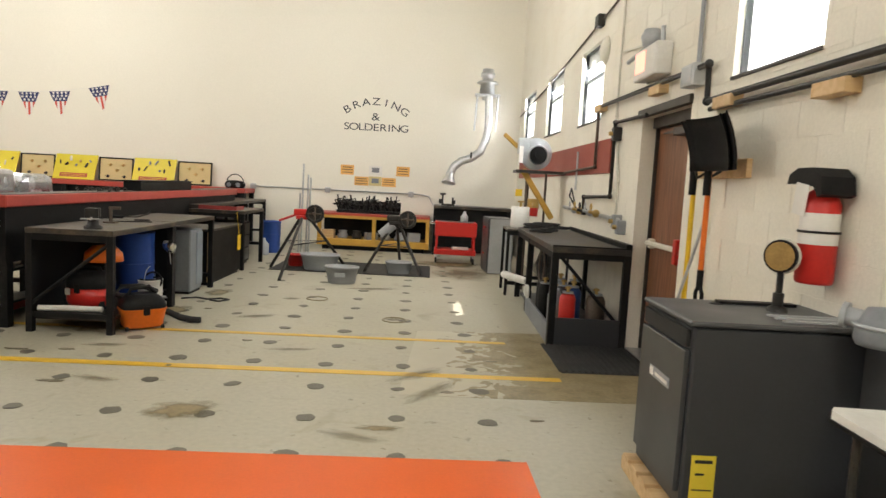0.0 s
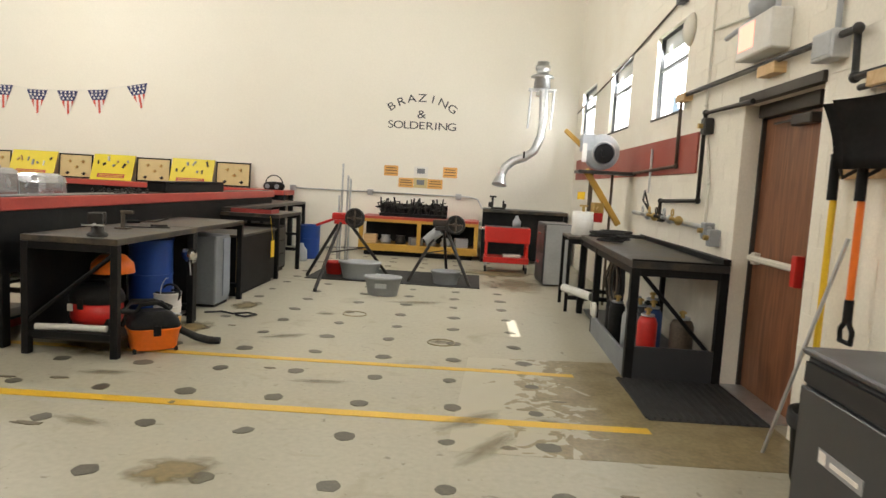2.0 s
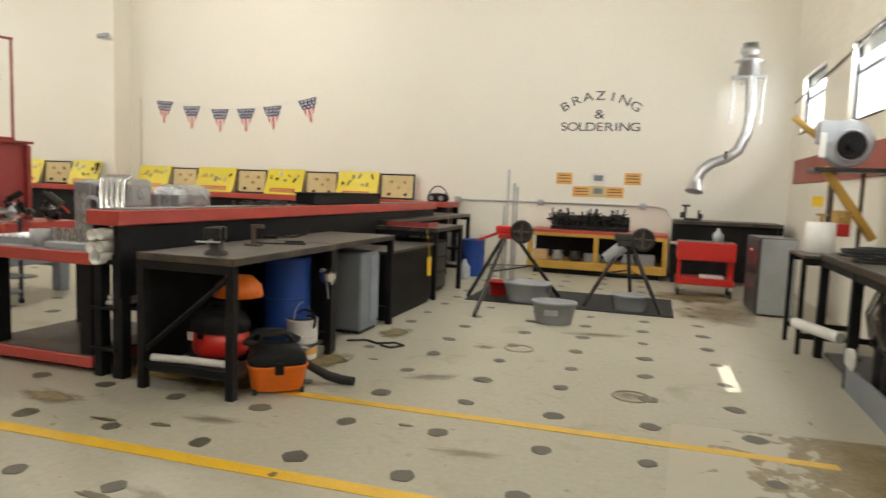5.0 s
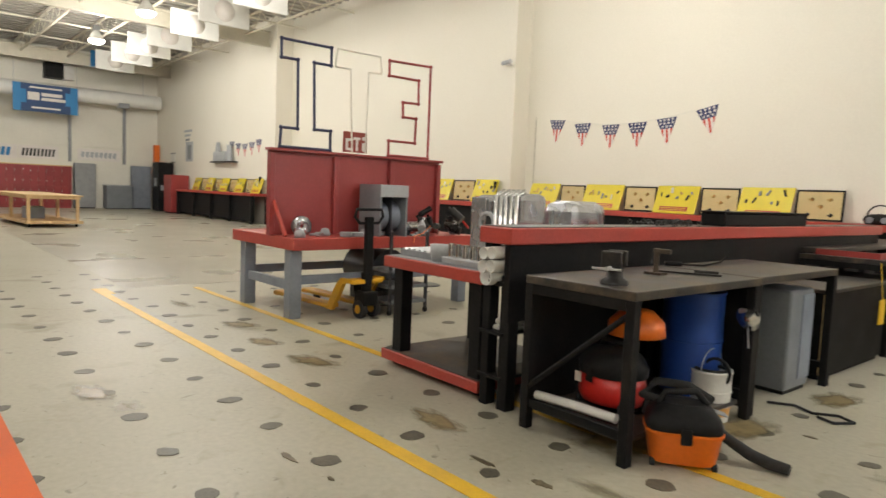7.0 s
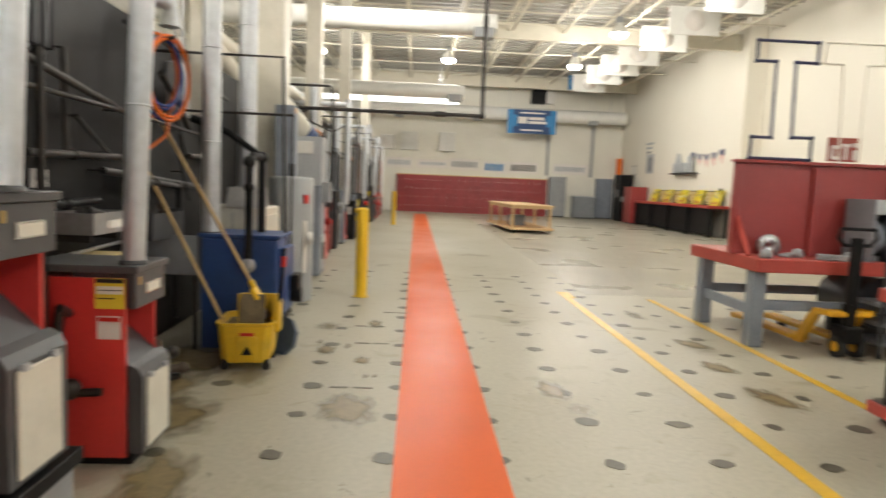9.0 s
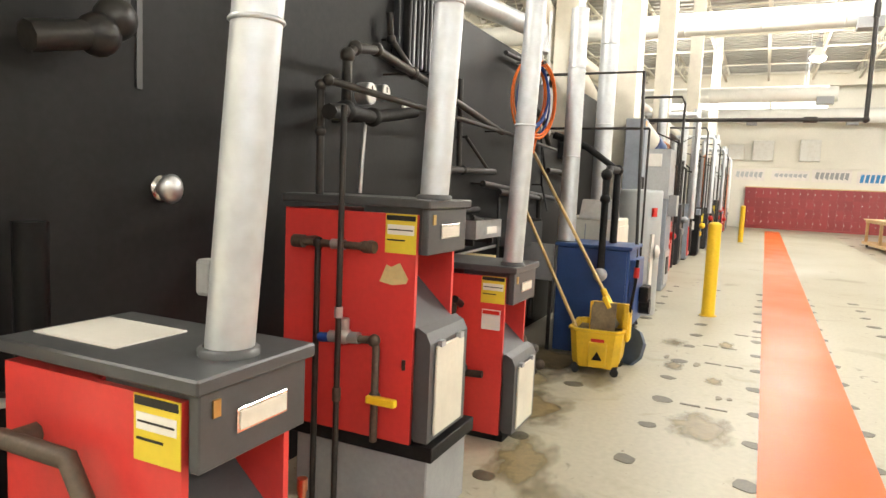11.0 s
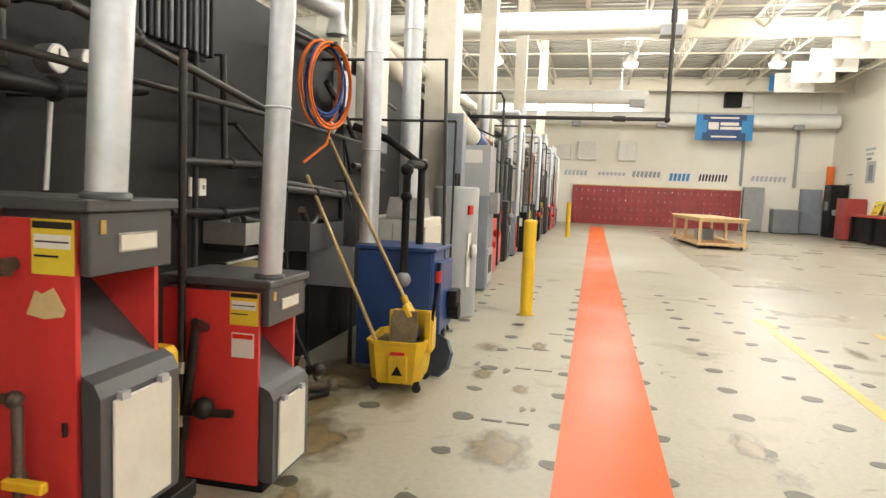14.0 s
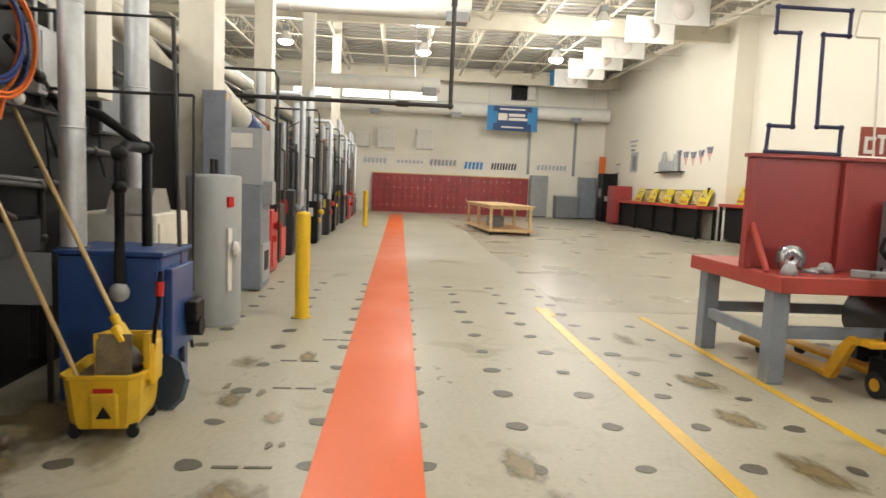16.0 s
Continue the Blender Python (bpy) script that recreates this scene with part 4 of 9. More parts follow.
for sx in (-1, 1):
    part("latch", Mesh().box(-0.03, 0.03, sx * 0.156, sx * 0.172, 0.15, 0.235, 0.006), BLACK, v2)
    for sy in (-1, 1):
        part("caster", Mesh().tube([(sx * 0.16 - 0.012, sy * 0.1, 0.022), (sx * 0.16 + 0.012, sy * 0.1, 0.022)], 0.022, 9), RUBBER, v2)
noz = thing("vacuum_nozzle", pose(-2.3, 6.52, 0), "black vacuum wand lying on the floor", "vacuum hose")
part("tube", Mesh().tube([(-0.2, -0.08, 0.2), (-0.12, -0.05, 0.13), (0.0, 0.0, 0.06), (0.1, 0.02, 0.036), (0.2, 0.03, 0.034)], 0.03, 9, True, None, [0.024, 0.03, 0.034, 0.034, 0.03]), RUBBER, noz)
v1 = shop_vac(pose(-3.08, 6.32, 0.145, 0, 0, -10), "red and black shop vacuum on a low shelf", CARTRED, BLACK, 0.19, 0.24)
part("white_sticker", Mesh().box(-0.12, -0.07, -0.2, -0.192, 0.16, 0.22), PAPER, v1)
part("shelf_board", Mesh().box(0.04, 0.74, 0.05, 1.3, 0.115, 0.143), BLACKTOP, t1)
ob = thing("orange_tub", pose(-3.02, 6.45, 0.6), "orange plastic bowl hung under the table top", "tub")
part("bowl", Mesh().lathe([(0.001, 0.16), (0.1, 0.15), (0.17, 0.08), (0.18, 0.0), (0.17, 0.0), (0.1, 0.13)], (0, 0, 0), 18), ORANGE, ob)
part("stand", Mesh().tube([(0, 0, -0.46), (0, 0, 0.1)], 0.02, 6).box(-0.12, 0.12, -0.12, 0.12, -0.457, -0.44), BLACK, ob)
tub = thing("white_tube", pose(-3.1, 5.95, 0.19), "pale plastic tube lying on the table rail", "tube")
part("tube", Mesh().tube([(-0.25, -0.02, 0.025), (0.0, 0.0, 0.03), (0.3, 0.03, 0.025)], 0.028, 9), WHITEPLASTIC, tub)
hl = thing("work_lamp", pose(-2.68, 7.18, 0.68), "silver reflector work lamp clamped to the table leg", "work lamp")
part("reflector", Mesh().lathe([(0.02, 0.0), (0.05, -0.03), (0.085, -0.09), (0.08, -0.09), (0.045, -0.035), (0.001, -0.01)], (0, 0, 0), 16, pose(0.06, 0, 0.05, 60, 0, 60)), CHROME, hl)
part("clamp", Mesh().box(-0.05, 0.0, -0.02, 0.02, 0.02, 0.07, 0.005).tube([(0, 0, 0.05), (0.03, -0.01, -0.18)], 0.006, 5), GALV, hl)
gc = thing("grey_cabinet", pose(-3.26, 8.05, 0), "dented grey steel cabinet with a blue front panel", "cabinet")
part("body", Mesh().box(0, 0.5, 0, 0.42, 0.03, 0.8, 0.02), MIDGREY, gc)
part("front_panel", Mesh().box(0.5, 0.512, 0.2, 0.4, 0.1, 0.76, 0.004), LEGGREY, gc)
part("foot", Mesh().box(0.02, 0.48, 0.02, 0.4, 0, 0.03), BLACK, gc)
bc = thing("black_cabinet", pose(-3.45, 8.75, 0), "low black steel cabinet with a dusty top", "cabinet")
part("body", Mesh().box(0, 0.68, 0, 1.45, 0.04, 0.73, 0.006), BLACK, bc)
part("lid", Mesh().box(-0.01, 0.7, -0.01, 1.46, 0.73, 0.76, 0.004), BLACKTOP, bc)
part("edge_strip", Mesh().box(0.66, 0.69, -0.006, 0.0, 0.05, 0.72), HANDLEWOOD, bc)
part("plinth", Mesh().box(0.03, 0.65, 0.03, 1.42, 0, 0.04), BLACK, bc)
b3 = steel_table("work_bench", -4.5, -3.42, 10.45, 14.3, 1.0, "long black bench with scorched top and open legs", rail=0.3)
for y in (1.2, 2.4):
    part("leg", Mesh().box(1.02, 1.08, y, y + 0.06, 0, 0.95), BLACK, b3)
part("back_sheet", Mesh().box(0.2, 0.22, 0.1, 3.8, 0.1, 0.95), BLACK, b3)
b4 = steel_table("work_bench", -3.62, -2.75, 10.3, 11.5, 0.94, "black steel table with a dark red tray on top", rail=0.3)
rt = thing("red_tray", pose(-3.2, 10.6, 0.94), "dark red steel tray on the table", "tray")
part("pan", Mesh().box(-0.3, 0.3, -0.2, 0.2, 0, 0.015).box(-0.3, -0.285, -0.2, 0.2, 0.015, 0.06).box(0.285, 0.3, -0.2, 0.2, 0.015, 0.06).box(-0.285, 0.285, -0.2, -0.185, 0.015, 0.06), PANELRED, rt)
# added chest that stands for dark clutter and shade below the table
ub = thing("filler_chest", pose(-3.55, 10.5, 0), "dark chest added to fill the dim space below the table", "chest")
part("body", Mesh().box(0, 0.6, 0, 0.85, 0.04, 0.72, 0.01), BLACK, ub)
for k in range(3):
    part("drawer", Mesh().box(0.6, 0.612, 0.03, 0.82, 0.08 + 0.21 * k, 0.27 + 0.21 * k, 0.004), DARKGREY, ub)
part("plinth", Mesh().box(0.03, 0.57, 0.03, 0.82, 0, 0.04), BLACK, ub)
drum(-3.0, 13.05, 0.2, 0.62, BLUE, "blue plastic bin beside the bench", "plastic_bin")
lb = thing("spray_bottle", pose(-3.0, 12.55, 0), "pale grey jug on the floor by the bin", "jug")
part("body", Mesh().lathe([(0.001, 0), (0.09, 0), (0.1, 0.03), (0.1, 0.2), (0.04, 0.27), (0.03, 0.32), (0.001, 0.32)], (0, 0, 0), 14), LIGHTGREY, lb)
cs = thing("caution_sign", pose(-2.72, 9.95, 0.25, 0, 0, 0), "yellow hanging tag on the bench end", "tag")
part("plate", Mesh().box(-0.005, 0.005, -0.07, 0.07, 0.12, 0.35, 0.002).tube([(0, 0, 0.34), (-0.04, 0, 0.69)], 0.004, 4), YELLOW, cs)
cable = thing("floor_cable", pose(-2.5, 7.75, 0), "loose dark cable curled on the floor", "cable")
part("cable", Mesh().tube([(-0.25, 0.0, 0.012), (-0.1, 0.1, 0.012), (0.05, 0.02, 0.012), (0.18, 0.12, 0.012), (0.3, 0.05, 0.012), (0.22, -0.08, 0.012), (0.1, -0.03, 0.012)], 0.01, 6), RUBBER, cable)

# end wall benches
site(BAY)
fb = thing("fitting_bench", pose(-2.35, 14.2, 0), "low bench with a red top and ochre framed cubbies", "bench")
part("top", Mesh().box(0, 2.4, 0, 0.92, 0.74, 0.79, 0.005), RED, fb)
part("lower_beam", Mesh().box(0, 2.4, -0.03, 0.03, 0.1, 0.24, 0.006), BENCHYELLOW, fb, "ochre painted lower beam")
for x in (0.0, 1.17, 2.32):
    part("post", Mesh().box(x, x + 0.08, 0.0, 0.08, 0.24, 0.74, 0.004), BENCHYELLOW, fb)
part("upper_beam", Mesh().box(0.08, 2.32, 0.01, 0.07, 0.68, 0.74), BENCHYELLOW, fb)
part("shelf", Mesh().box(0.03, 2.37, 0.06, 0.88, 0.2, 0.23), BENCHYELLOW, fb)
part("back", Mesh().box(0, 2.4, 0.88, 0.92, 0, 0.74), BLACK, fb)
part("base", Mesh().box(0.1, 2.3, 0.1, 0.8, 0, 0.1), BLACK, fb)
rnd = random.Random(9)
for k in range(7):
    x = -2.15 + 0.31 * k
    bx = thing("stored_part", pose(x, 14.5, 0.23, 0, 0, rnd.uniform(-30, 30)), "dusty box or fitting stored in the cubby", "stored part")
    if k % 3 == 0:
        part("box", Mesh().box(-0.13, 0.13, -0.1, 0.1, 0, rnd.uniform(0.14, 0.24), 0.006), rnd.choice([PINE, RUSTPIPE, GREYPLASTIC]), bx)
    else:
        part("casting", Mesh().lathe([(0.001, 0), (0.1, 0), (0.12, 0.06), (0.08, 0.13), (0.1, 0.17), (0.001, 0.18)], (0, 0, 0), 12), rnd.choice([GREYPLASTIC, IRON]), bx)
rk = thing("die_rack", pose(-2.0, 14.5, 0.79), "black steel rack crowded with pipe threading dies", "rack")
part("tray", Mesh().box(0, 1.38, 0, 0.4, 0, 0.06, 0.004), BLACK, rk)
part("back", Mesh().box(0, 1.38, 0.37, 0.4, 0.06, 0.26), BLACK, rk)
for k in range(40):
    x, y = 0.04 + (k % 20) * 0.068 + rnd.uniform(-0.02, 0.02), 0.08 + 0.16 * (k // 20)
    h = rnd.uniform(0.16, 0.36)
    lean = rnd.uniform(-0.09, 0.09)
    part("die_stock", Mesh().tube([(x, y, 0.06), (x + lean, y + 0.02, 0.06 + h)], rnd.uniform(0.01, 0.022), 7).ring((x + lean * 0.6, y, 0.06 + h * 0.6), rnd.uniform(0.035, 0.06), 0.018, rnd.choice("xyz"), 10, 5).tube([(x + lean * 0.6 - 0.08, y - 0.02, 0.06 + h * 0.6), (x + lean * 0.6 + 0.08, y + 0.02, 0.08 + h * 0.7)], 0.01, 6), IRON if k % 3 else BLACK, rk)
rb = thing("black_bench", pose(0.12, 14.2, 0), "black steel bench with a worn top by the corner", "bench")
part("top", Mesh().box(0, 1.68, 0, 0.9, 1.0, 1.06, 0.006), BLACKTOP, rb)
part("back_panel", Mesh().box(0.02, 1.66, 0.1, 0.14, 0.06, 1.0), BLACK, rb)
for x in (0.0, 1.6):
    part("leg", Mesh().box(x, x + 0.08, 0.0, 0.08, 0, 1.0), BLACK, rb)
    part("rear_leg", Mesh().box(x, x + 0.08, 0.8, 0.88, 0, 1.0), BLACK, rb)
vz = thing("bench_vise", pose(0.42, 14.4, 1.06), "dark iron chain vise on the black bench", "vise")
part("base", Mesh().box(-0.14, 0.14, -0.08, 0.08, 0, 0.04, 0.006).box(-0.2, -0.12, -0.06, 0.06, 0.04, 0.14, 0.01).box(0.08, 0.16, -0.05, 0.05, 0.04, 0.12, 0.01), IRON, vz)
part("yoke", Mesh().tube([(-0.12, 0, 0.04), (-0.12, 0, 0.26)], 0.02, 8).tube([(-0.18, 0, 0.25), (-0.05, 0, 0.25)], 0.018, 8).tube([(0.1, 0, 0.04), (0.1, 0, 0.18)], 0.02, 8), IRON, vz)
bot = thing("clear_bottle", pose(0.72, 12.95, 0.79), "clear plastic bottle on the red cart", "bottle")
part("body", Mesh().lathe([(0.001, 0), (0.07, 0), (0.075, 0.12), (0.03, 0.18), (0.025, 0.22), (0.001, 0.22)], (0, 0, 0), 12), LIGHTGREY, bot)
cart = thing("tool_cart", pose(0.16, 12.7, 0), "red steel tool cart with a deep tray and casters", "cart")
part("upper_tray", Mesh().box(0, 0.8, 0, 0.5, 0.53, 0.8, 0.008), CARTRED, cart)
part("tray_liner", Mesh().box(0.03, 0.77, 0.03, 0.47, 0.8, 0.803), BLACKTOP, cart)
part("lower_tray", Mesh().box(0, 0.8, 0, 0.5, 0.17, 0.27, 0.008), CARTRED, cart)
part("handle", Mesh().tube([(-0.0, 0.05, 0.76), (-0.1, 0.05, 0.76), (-0.1, 0.45, 0.76), (0.0, 0.45, 0.76)], 0.014, 7), CHROME, cart)
for x in (0.02, 0.74):
    for y in (0.02, 0.44):
        part("upright", Mesh().box(x, x + 0.04, y, y + 0.04, 0.27, 0.53), CARTRED, cart)
        c = part("caster", Mesh().tube([(x, y + 0.02, 0.06), (x + 0.035, y + 0.02, 0.06)], 0.06, 12), RUBBER, cart)
        part("fork", Mesh().box(x - 0.006, x + 0.04, y, y + 0.04, 0.1, 0.17), GALV, c)
tw = thing("white_tray", pose(0.66, 12.9, 0.27), "white papers on the cart's lower tray", "papers")
part("sheet", Mesh().box(-0.16, 0.16, -0.1, 0.12, 0, 0.04, 0.006), PAPER, tw)
fc = thing("filing_cabinet", pose(1.08, 11.4, 0, 0, 0, 4), "grey two drawer steel filing cabinet", "cabinet")
part("body", Mesh().box(0, 0.42, 0, 0.75, 0.02, 0.98, 0.006), DARKGREY, fc)
for z in (0.06, 0.52):
    d = part("drawer", Mesh().box(-0.012, 0.0, 0.03, 0.72, z, z + 0.43, 0.004), DARKGREY, fc)
    part("handle", Mesh().box(-0.03, -0.012, 0.28, 0.47, z + 0.27, z + 0.3, 0.004), CHROME, d)
# this side is coloured paler than the rest of the cabinet
part("light_side", Mesh().box(0.01, 0.41, -0.006, 0.0, 0.03, 0.97), LIGHTGREY, fc, "side panel paler than the drawer front")


# pipe stands on the mat
solid("rubber_mat", Mesh().box(-2.5, 0.1, 10.7, 12.1, 0.0005, 0.012, 0.003), RUBBER, "black rubber mat under the pipe stands", "mat")


def pipe_stand(hx, hy, hz, feet, label, red):
    s = thing("pipe_stand", pose(hx, hy, 0), label, "pipe stand", "pipe threading stands")
    for fx, fy in feet:
        part("leg", Mesh().tube([((fx - hx) * 0.12, (fy - hy) * 0.12, hz - 0.08), (fx - hx, fy - hy, 0.03)], 0.025, 8).tube([(fx - hx, fy - hy, 0.0), (fx - hx, fy - hy, 0.04)], 0.026, 8), IRON, s)
    part("spider", Mesh().tube([(0.5 * (fx - hx), 0.5 * (fy - hy), hz * 0.5) for fx, fy in feet] + [(0.5 * (feet[0][0] - hx), 0.5 * (feet[0][1] - hy), hz * 0.5)], 0.01, 6), IRON, s)
    part("head", Mesh().box(-0.12, 0.12, -0.09, 0.09, hz - 0.1, hz - 0.04, 0.01).box(-0.16, 0.06, -0.07, 0.07, hz - 0.04, hz + 0.06, 0.02), CARTRED if red else IRON, s, "cast iron vise head")
    w = part("hand_wheel", Mesh().ring((0.19, -0.12, hz + 0.0), 0.125, 0.024, "y", 22, 7).tube([(0.19, -0.115, hz), (0.19, -0.105, hz)], 0.115, 18), IRON, s)
    part("spokes", Mesh().tube([(0.07, -0.13, hz), (0.31, -0.13, hz)], 0.014, 6).tube([(0.19, -0.13, hz - 0.12), (0.19, -0.13, hz + 0.12)], 0.014, 6).tube([(0.19, -0.15, hz), (0.05, 0.02, hz)], 0.026, 8), RUSTPIPE, w)
    return s


s1 = pipe_stand(-1.95, 10.7, 0.94, [(-2.52, 10.95), (-2.07, 9.62), (-1.39, 11.5)], "dark tripod pipe stand with a red vise head", True)
for x, h in ((-0.06, 1.72), (0.02, 1.55), (0.06, 1.5), (-0.1, 1.25)):
    part("pipe_length", Mesh().tube([(x, 0.1, 0.3), (x + 0.01, 0.08, h)], 0.014, 7), GALV, s1, "upright steel pipe")
part("handle_bar", Mesh().tube([(-0.4, 0, 0.8), (-0.1, 0, 0.92)], 0.02, 7), CARTRED, s1)
s2 = pipe_stand(-0.5, 11.1, 0.9, [(-0.98, 10.95), (-0.06, 10.78), (-0.45, 12.0)], "dark tripod pipe stand with a grey iron head", False)
part("motor", Mesh().tube([(-0.25, 0, 0.62), (-0.05, 0, 0.8)], 0.08, 12), GREYPLASTIC, s2)


def pail(x, y, r, h, material, label, group=""):
    d = thing("bucket", pose(x, y, 0.0), label, "bucket", group)
    part("body", Mesh().lathe([(0.001, 0), (r * 0.8, 0), (r * 0.82, 0.01), (r, h - 0.03), (r * 1.06, h - 0.03), (r * 1.06, h), (r * 0.95, h), (r * 0.78, 0.02), (0.001, 0.02)], (0, 0, 0), 20, None, 1.2, 0.9), material, d)
    return d


b_ = pail(-1.19, 9.72, 0.2, 0.25, GREYPLASTIC, "grey plastic oil bucket on the floor")
part("print", Mesh().box(-0.08, 0.07, -0.182, -0.176, 0.11, 0.17), LIGHTGREY, b_)
pail(-1.72, 10.95, 0.26, 0.26, LIGHTGREY, "pale grey tub under the pipe stand").location.z = 0.012
pail(-2.18, 11.25, 0.12, 0.2, CARTRED, "small red bucket under the pipe stand").location.z = 0.012
pail(-0.42, 10.95, 0.18, 0.2, GREYPLASTIC, "small dull tub under the pipe stand").location.z = 0.012

# fume arm
fa = thing("fume_arm", pose(0, 0, 0), "shiny galvanised fume extraction arm hanging on the wall", "fume arm")
part("fan_housing", Mesh().lathe([(0.001, 4.02), (0.12, 4.02), (0.12, 3.95), (0.15, 3.94), (0.15, 3.86), (0.12, 3.85), (0.12, 3.78), (0.2, 3.76), (0.24, 3.72), (0.15, 3.7), (0.17, 3.5), (0.001, 3.5)], (1.14, 14.55, 0), 20), GALV, fa)
part("wall_bracket", Mesh().box(0.88, 1.42, 14.5, 14.6, 3.44, 3.5, 0.006).box(1.08, 1.2, 14.6, 15.14, 3.44, 3.52), GALV, fa)
for x in (0.93, 1.38):
    part("spring_arm", Mesh().tube([(x, 14.5, 3.46), (x - 0.03, 14.45, 2.7)], 0.022, 8), GALV, fa)
curve_ = [(1.18, 14.5, 3.45), (1.2, 14.45, 2.9), (1.17, 14.4, 2.55), (1.05, 14.35, 2.25), (0.85, 14.3, 2.1), (0.65, 14.28, 2.03), (0.5, 14.25, 1.9), (0.43, 14.22, 1.75)]
part("duct", Mesh().tube(curve_, 0.085, 14), GALV, fa)
part("nozzle", Mesh().tube([(0.43, 14.22, 1.76), (0.42, 14.2, 1.68), (0.4, 14.16, 1.55)], 0.1, 14, False, None, [0.09, 0.1, 0.15]), GALV, fa)
part("joint_handle", Mesh().tube([(0.85, 14.2, 2.1), (0.85, 14.15, 2.22)], 0.02, 7), IRON, fa)


# ---- along the block wall ----
site(EAST, 1.015, 0.99)
bt = thing("steel_work_table", pose(1.25, 6.2, 0), "black steel work table with a gutter edge and lower tray", "table")
part("top", Mesh().box(0, 0.78, 0, 2.85, 0.9, 0.96, 0.006), BLACKTOP, bt)
part("rear_curb", Mesh().box(0.72, 0.78, 0.0, 2.85, 0.96, 1.01, 0.004).prism([(0.0, 0.0), (0.78, 0.0), (0.78, 0.06), (0.0, 0.03)], 0.96, 0.972), BLACK, bt)
for x in (0.0, 0.71):
    for y in (0.0, 1.7, 2.78):
        part("leg", Mesh().box(x, x + 0.07, y, y + 0.07, 0, 0.9, 0.004), BLACK, bt)
part("tray_front", Mesh().box(0.07, 0.71, 0.0, 0.03, 0.0, 0.27, 0.004), DARKGREY, bt, "dark grey lower tray")
part("tray_side", Mesh().box(0.0, 0.03, 0.07, 1.7, 0.0, 0.2, 0.004), MIDGREY, bt)
part("tray_floor", Mesh().box(0.07, 0.71, 0.03, 2.7, 0.05, 0.08), DARKGREY, bt)
part("brace", Mesh().tube([(0.1, 0.05, 0.85), (0.7, 0.05, 0.22)], 0.018, 5), BLACK, bt)
part("rail", Mesh().box(0.07, 0.71, 0.01, 0.05, 0.84, 0.9).box(0.01, 0.05, 0.07, 2.78, 0.84, 0.9), BLACK, bt)
part("splash_sheet", Mesh().box(0.735, 0.742, 0.1, 1.6, 0.25, 0.88), CREAMPLATE, bt, "stained pale backing sheet")
for k, (x, y, r, h, mt, lab) in enumerate(((1.5, 6.55, 0.085, 0.42, CARTRED, "small red gas cylinder in the tray"), (1.78, 6.5, 0.1, 0.42, RUSTPIPE, "dull brown gas cylinder in the tray"), (1.42, 6.85, 0.075, 0.4, GREYPLASTIC, "grey gas cylinder in the tray"), (1.36, 7.15, 0.08, 0.42, BLACK, "black gas cylinder in the tray"), (1.55, 7.05, 0.08, 0.42, DARKGREY, "dark gas cylinder in the tray"), (1.4, 7.5, 0.08, 0.4, BLACK, "black gas cylinder in the tray"), (1.62, 6.85, 0.085, 0.44, BOILERBLUE, "dark blue gas cylinder in the tray"), (1.7, 7.2, 0.085, 0.46, BLACK, "black gas cylinder in the tray"), (1.58, 7.4, 0.085, 0.44, GREYPLASTIC, "grey gas cylinder in the tray"))):
    g = thing("gas_cylinder", pose(x, y, 0.08), lab, "gas cylinder", "cylinders under the work table")
    part("tank", Mesh().lathe([(0.001, 0), (r * 0.95, 0), (r, 0.02), (r, h * 0.78), (r * 0.8, h * 0.88), (r * 0.3, h * 0.92), (0.001, h * 0.92)], (0, 0, 0), 16), mt, g)
    part("collar", Mesh().ring((0, 0, h * 0.93), r * 0.6, 0.01, "z", 14, 5), LIGHTGREY, g)
    part("valve", Mesh().tube([(0, 0, h * 0.9), (0, 0, h * 1.08)], 0.018, 8).tube([(-0.03, 0, h * 1.04), (0.03, 0, h * 1.04)], 0.012, 6), BRASS, g)
rope = thing("hose_coil", pose(1.3, 7.75, 0.22), "white rope hose looped on the table leg", "hose")
part("coil", Mesh().ring((-0.05, 0, 0.05), 0.07, 0.016, "x", 16, 6).ring((-0.07, 0.02, 0.06), 0.06, 0.014, "x", 16, 6), WHITEPLASTIC, rope)
part("hook", Mesh().tube([(0.0, 0, 0.05), (-0.06, 0, 0.1)], 0.008, 5), IRON, rope)
hosebundle = thing("torch_hoses", pose(1.45, 7.9, 0.962), "tangled black torch hoses heaped on the table", "hoses")
rnd = random.Random(3)

for k in range(7):
    part("hose", Mesh().ring((rnd.uniform(-0.1, 0.2), rnd.uniform(-0.2, 0.5), 0.02 + 0.014 * k), rnd.uniform(0.1, 0.2), 0.013, "z", 18, 6), RUBBER, hosebundle)
loops = thing("hose_coil", pose(1.34, 7.35, 0.62), "dark brown hoses coiled under the table top", "hose")
for k in range(6):
    part("loop", Mesh().ring((0.012 * k, 0.02 * math.sin(k * 2.3), 0.015 * math.cos(k * 1.9)), 0.19 + 0.02 * math.sin(k * 1.7), 0.011, "x", 22, 5), RUBBER if k % 3 else RUSTPIPE, loops)
part("hook", Mesh().tube([(0.03, 0, 0.19), (0.03, 0, 0.29)], 0.008, 5), IRON, loops)
hung = thing("torch_hoses", pose(1.24, 7.6, 0.0), "brown hoses hanging below the table edge", "hoses")
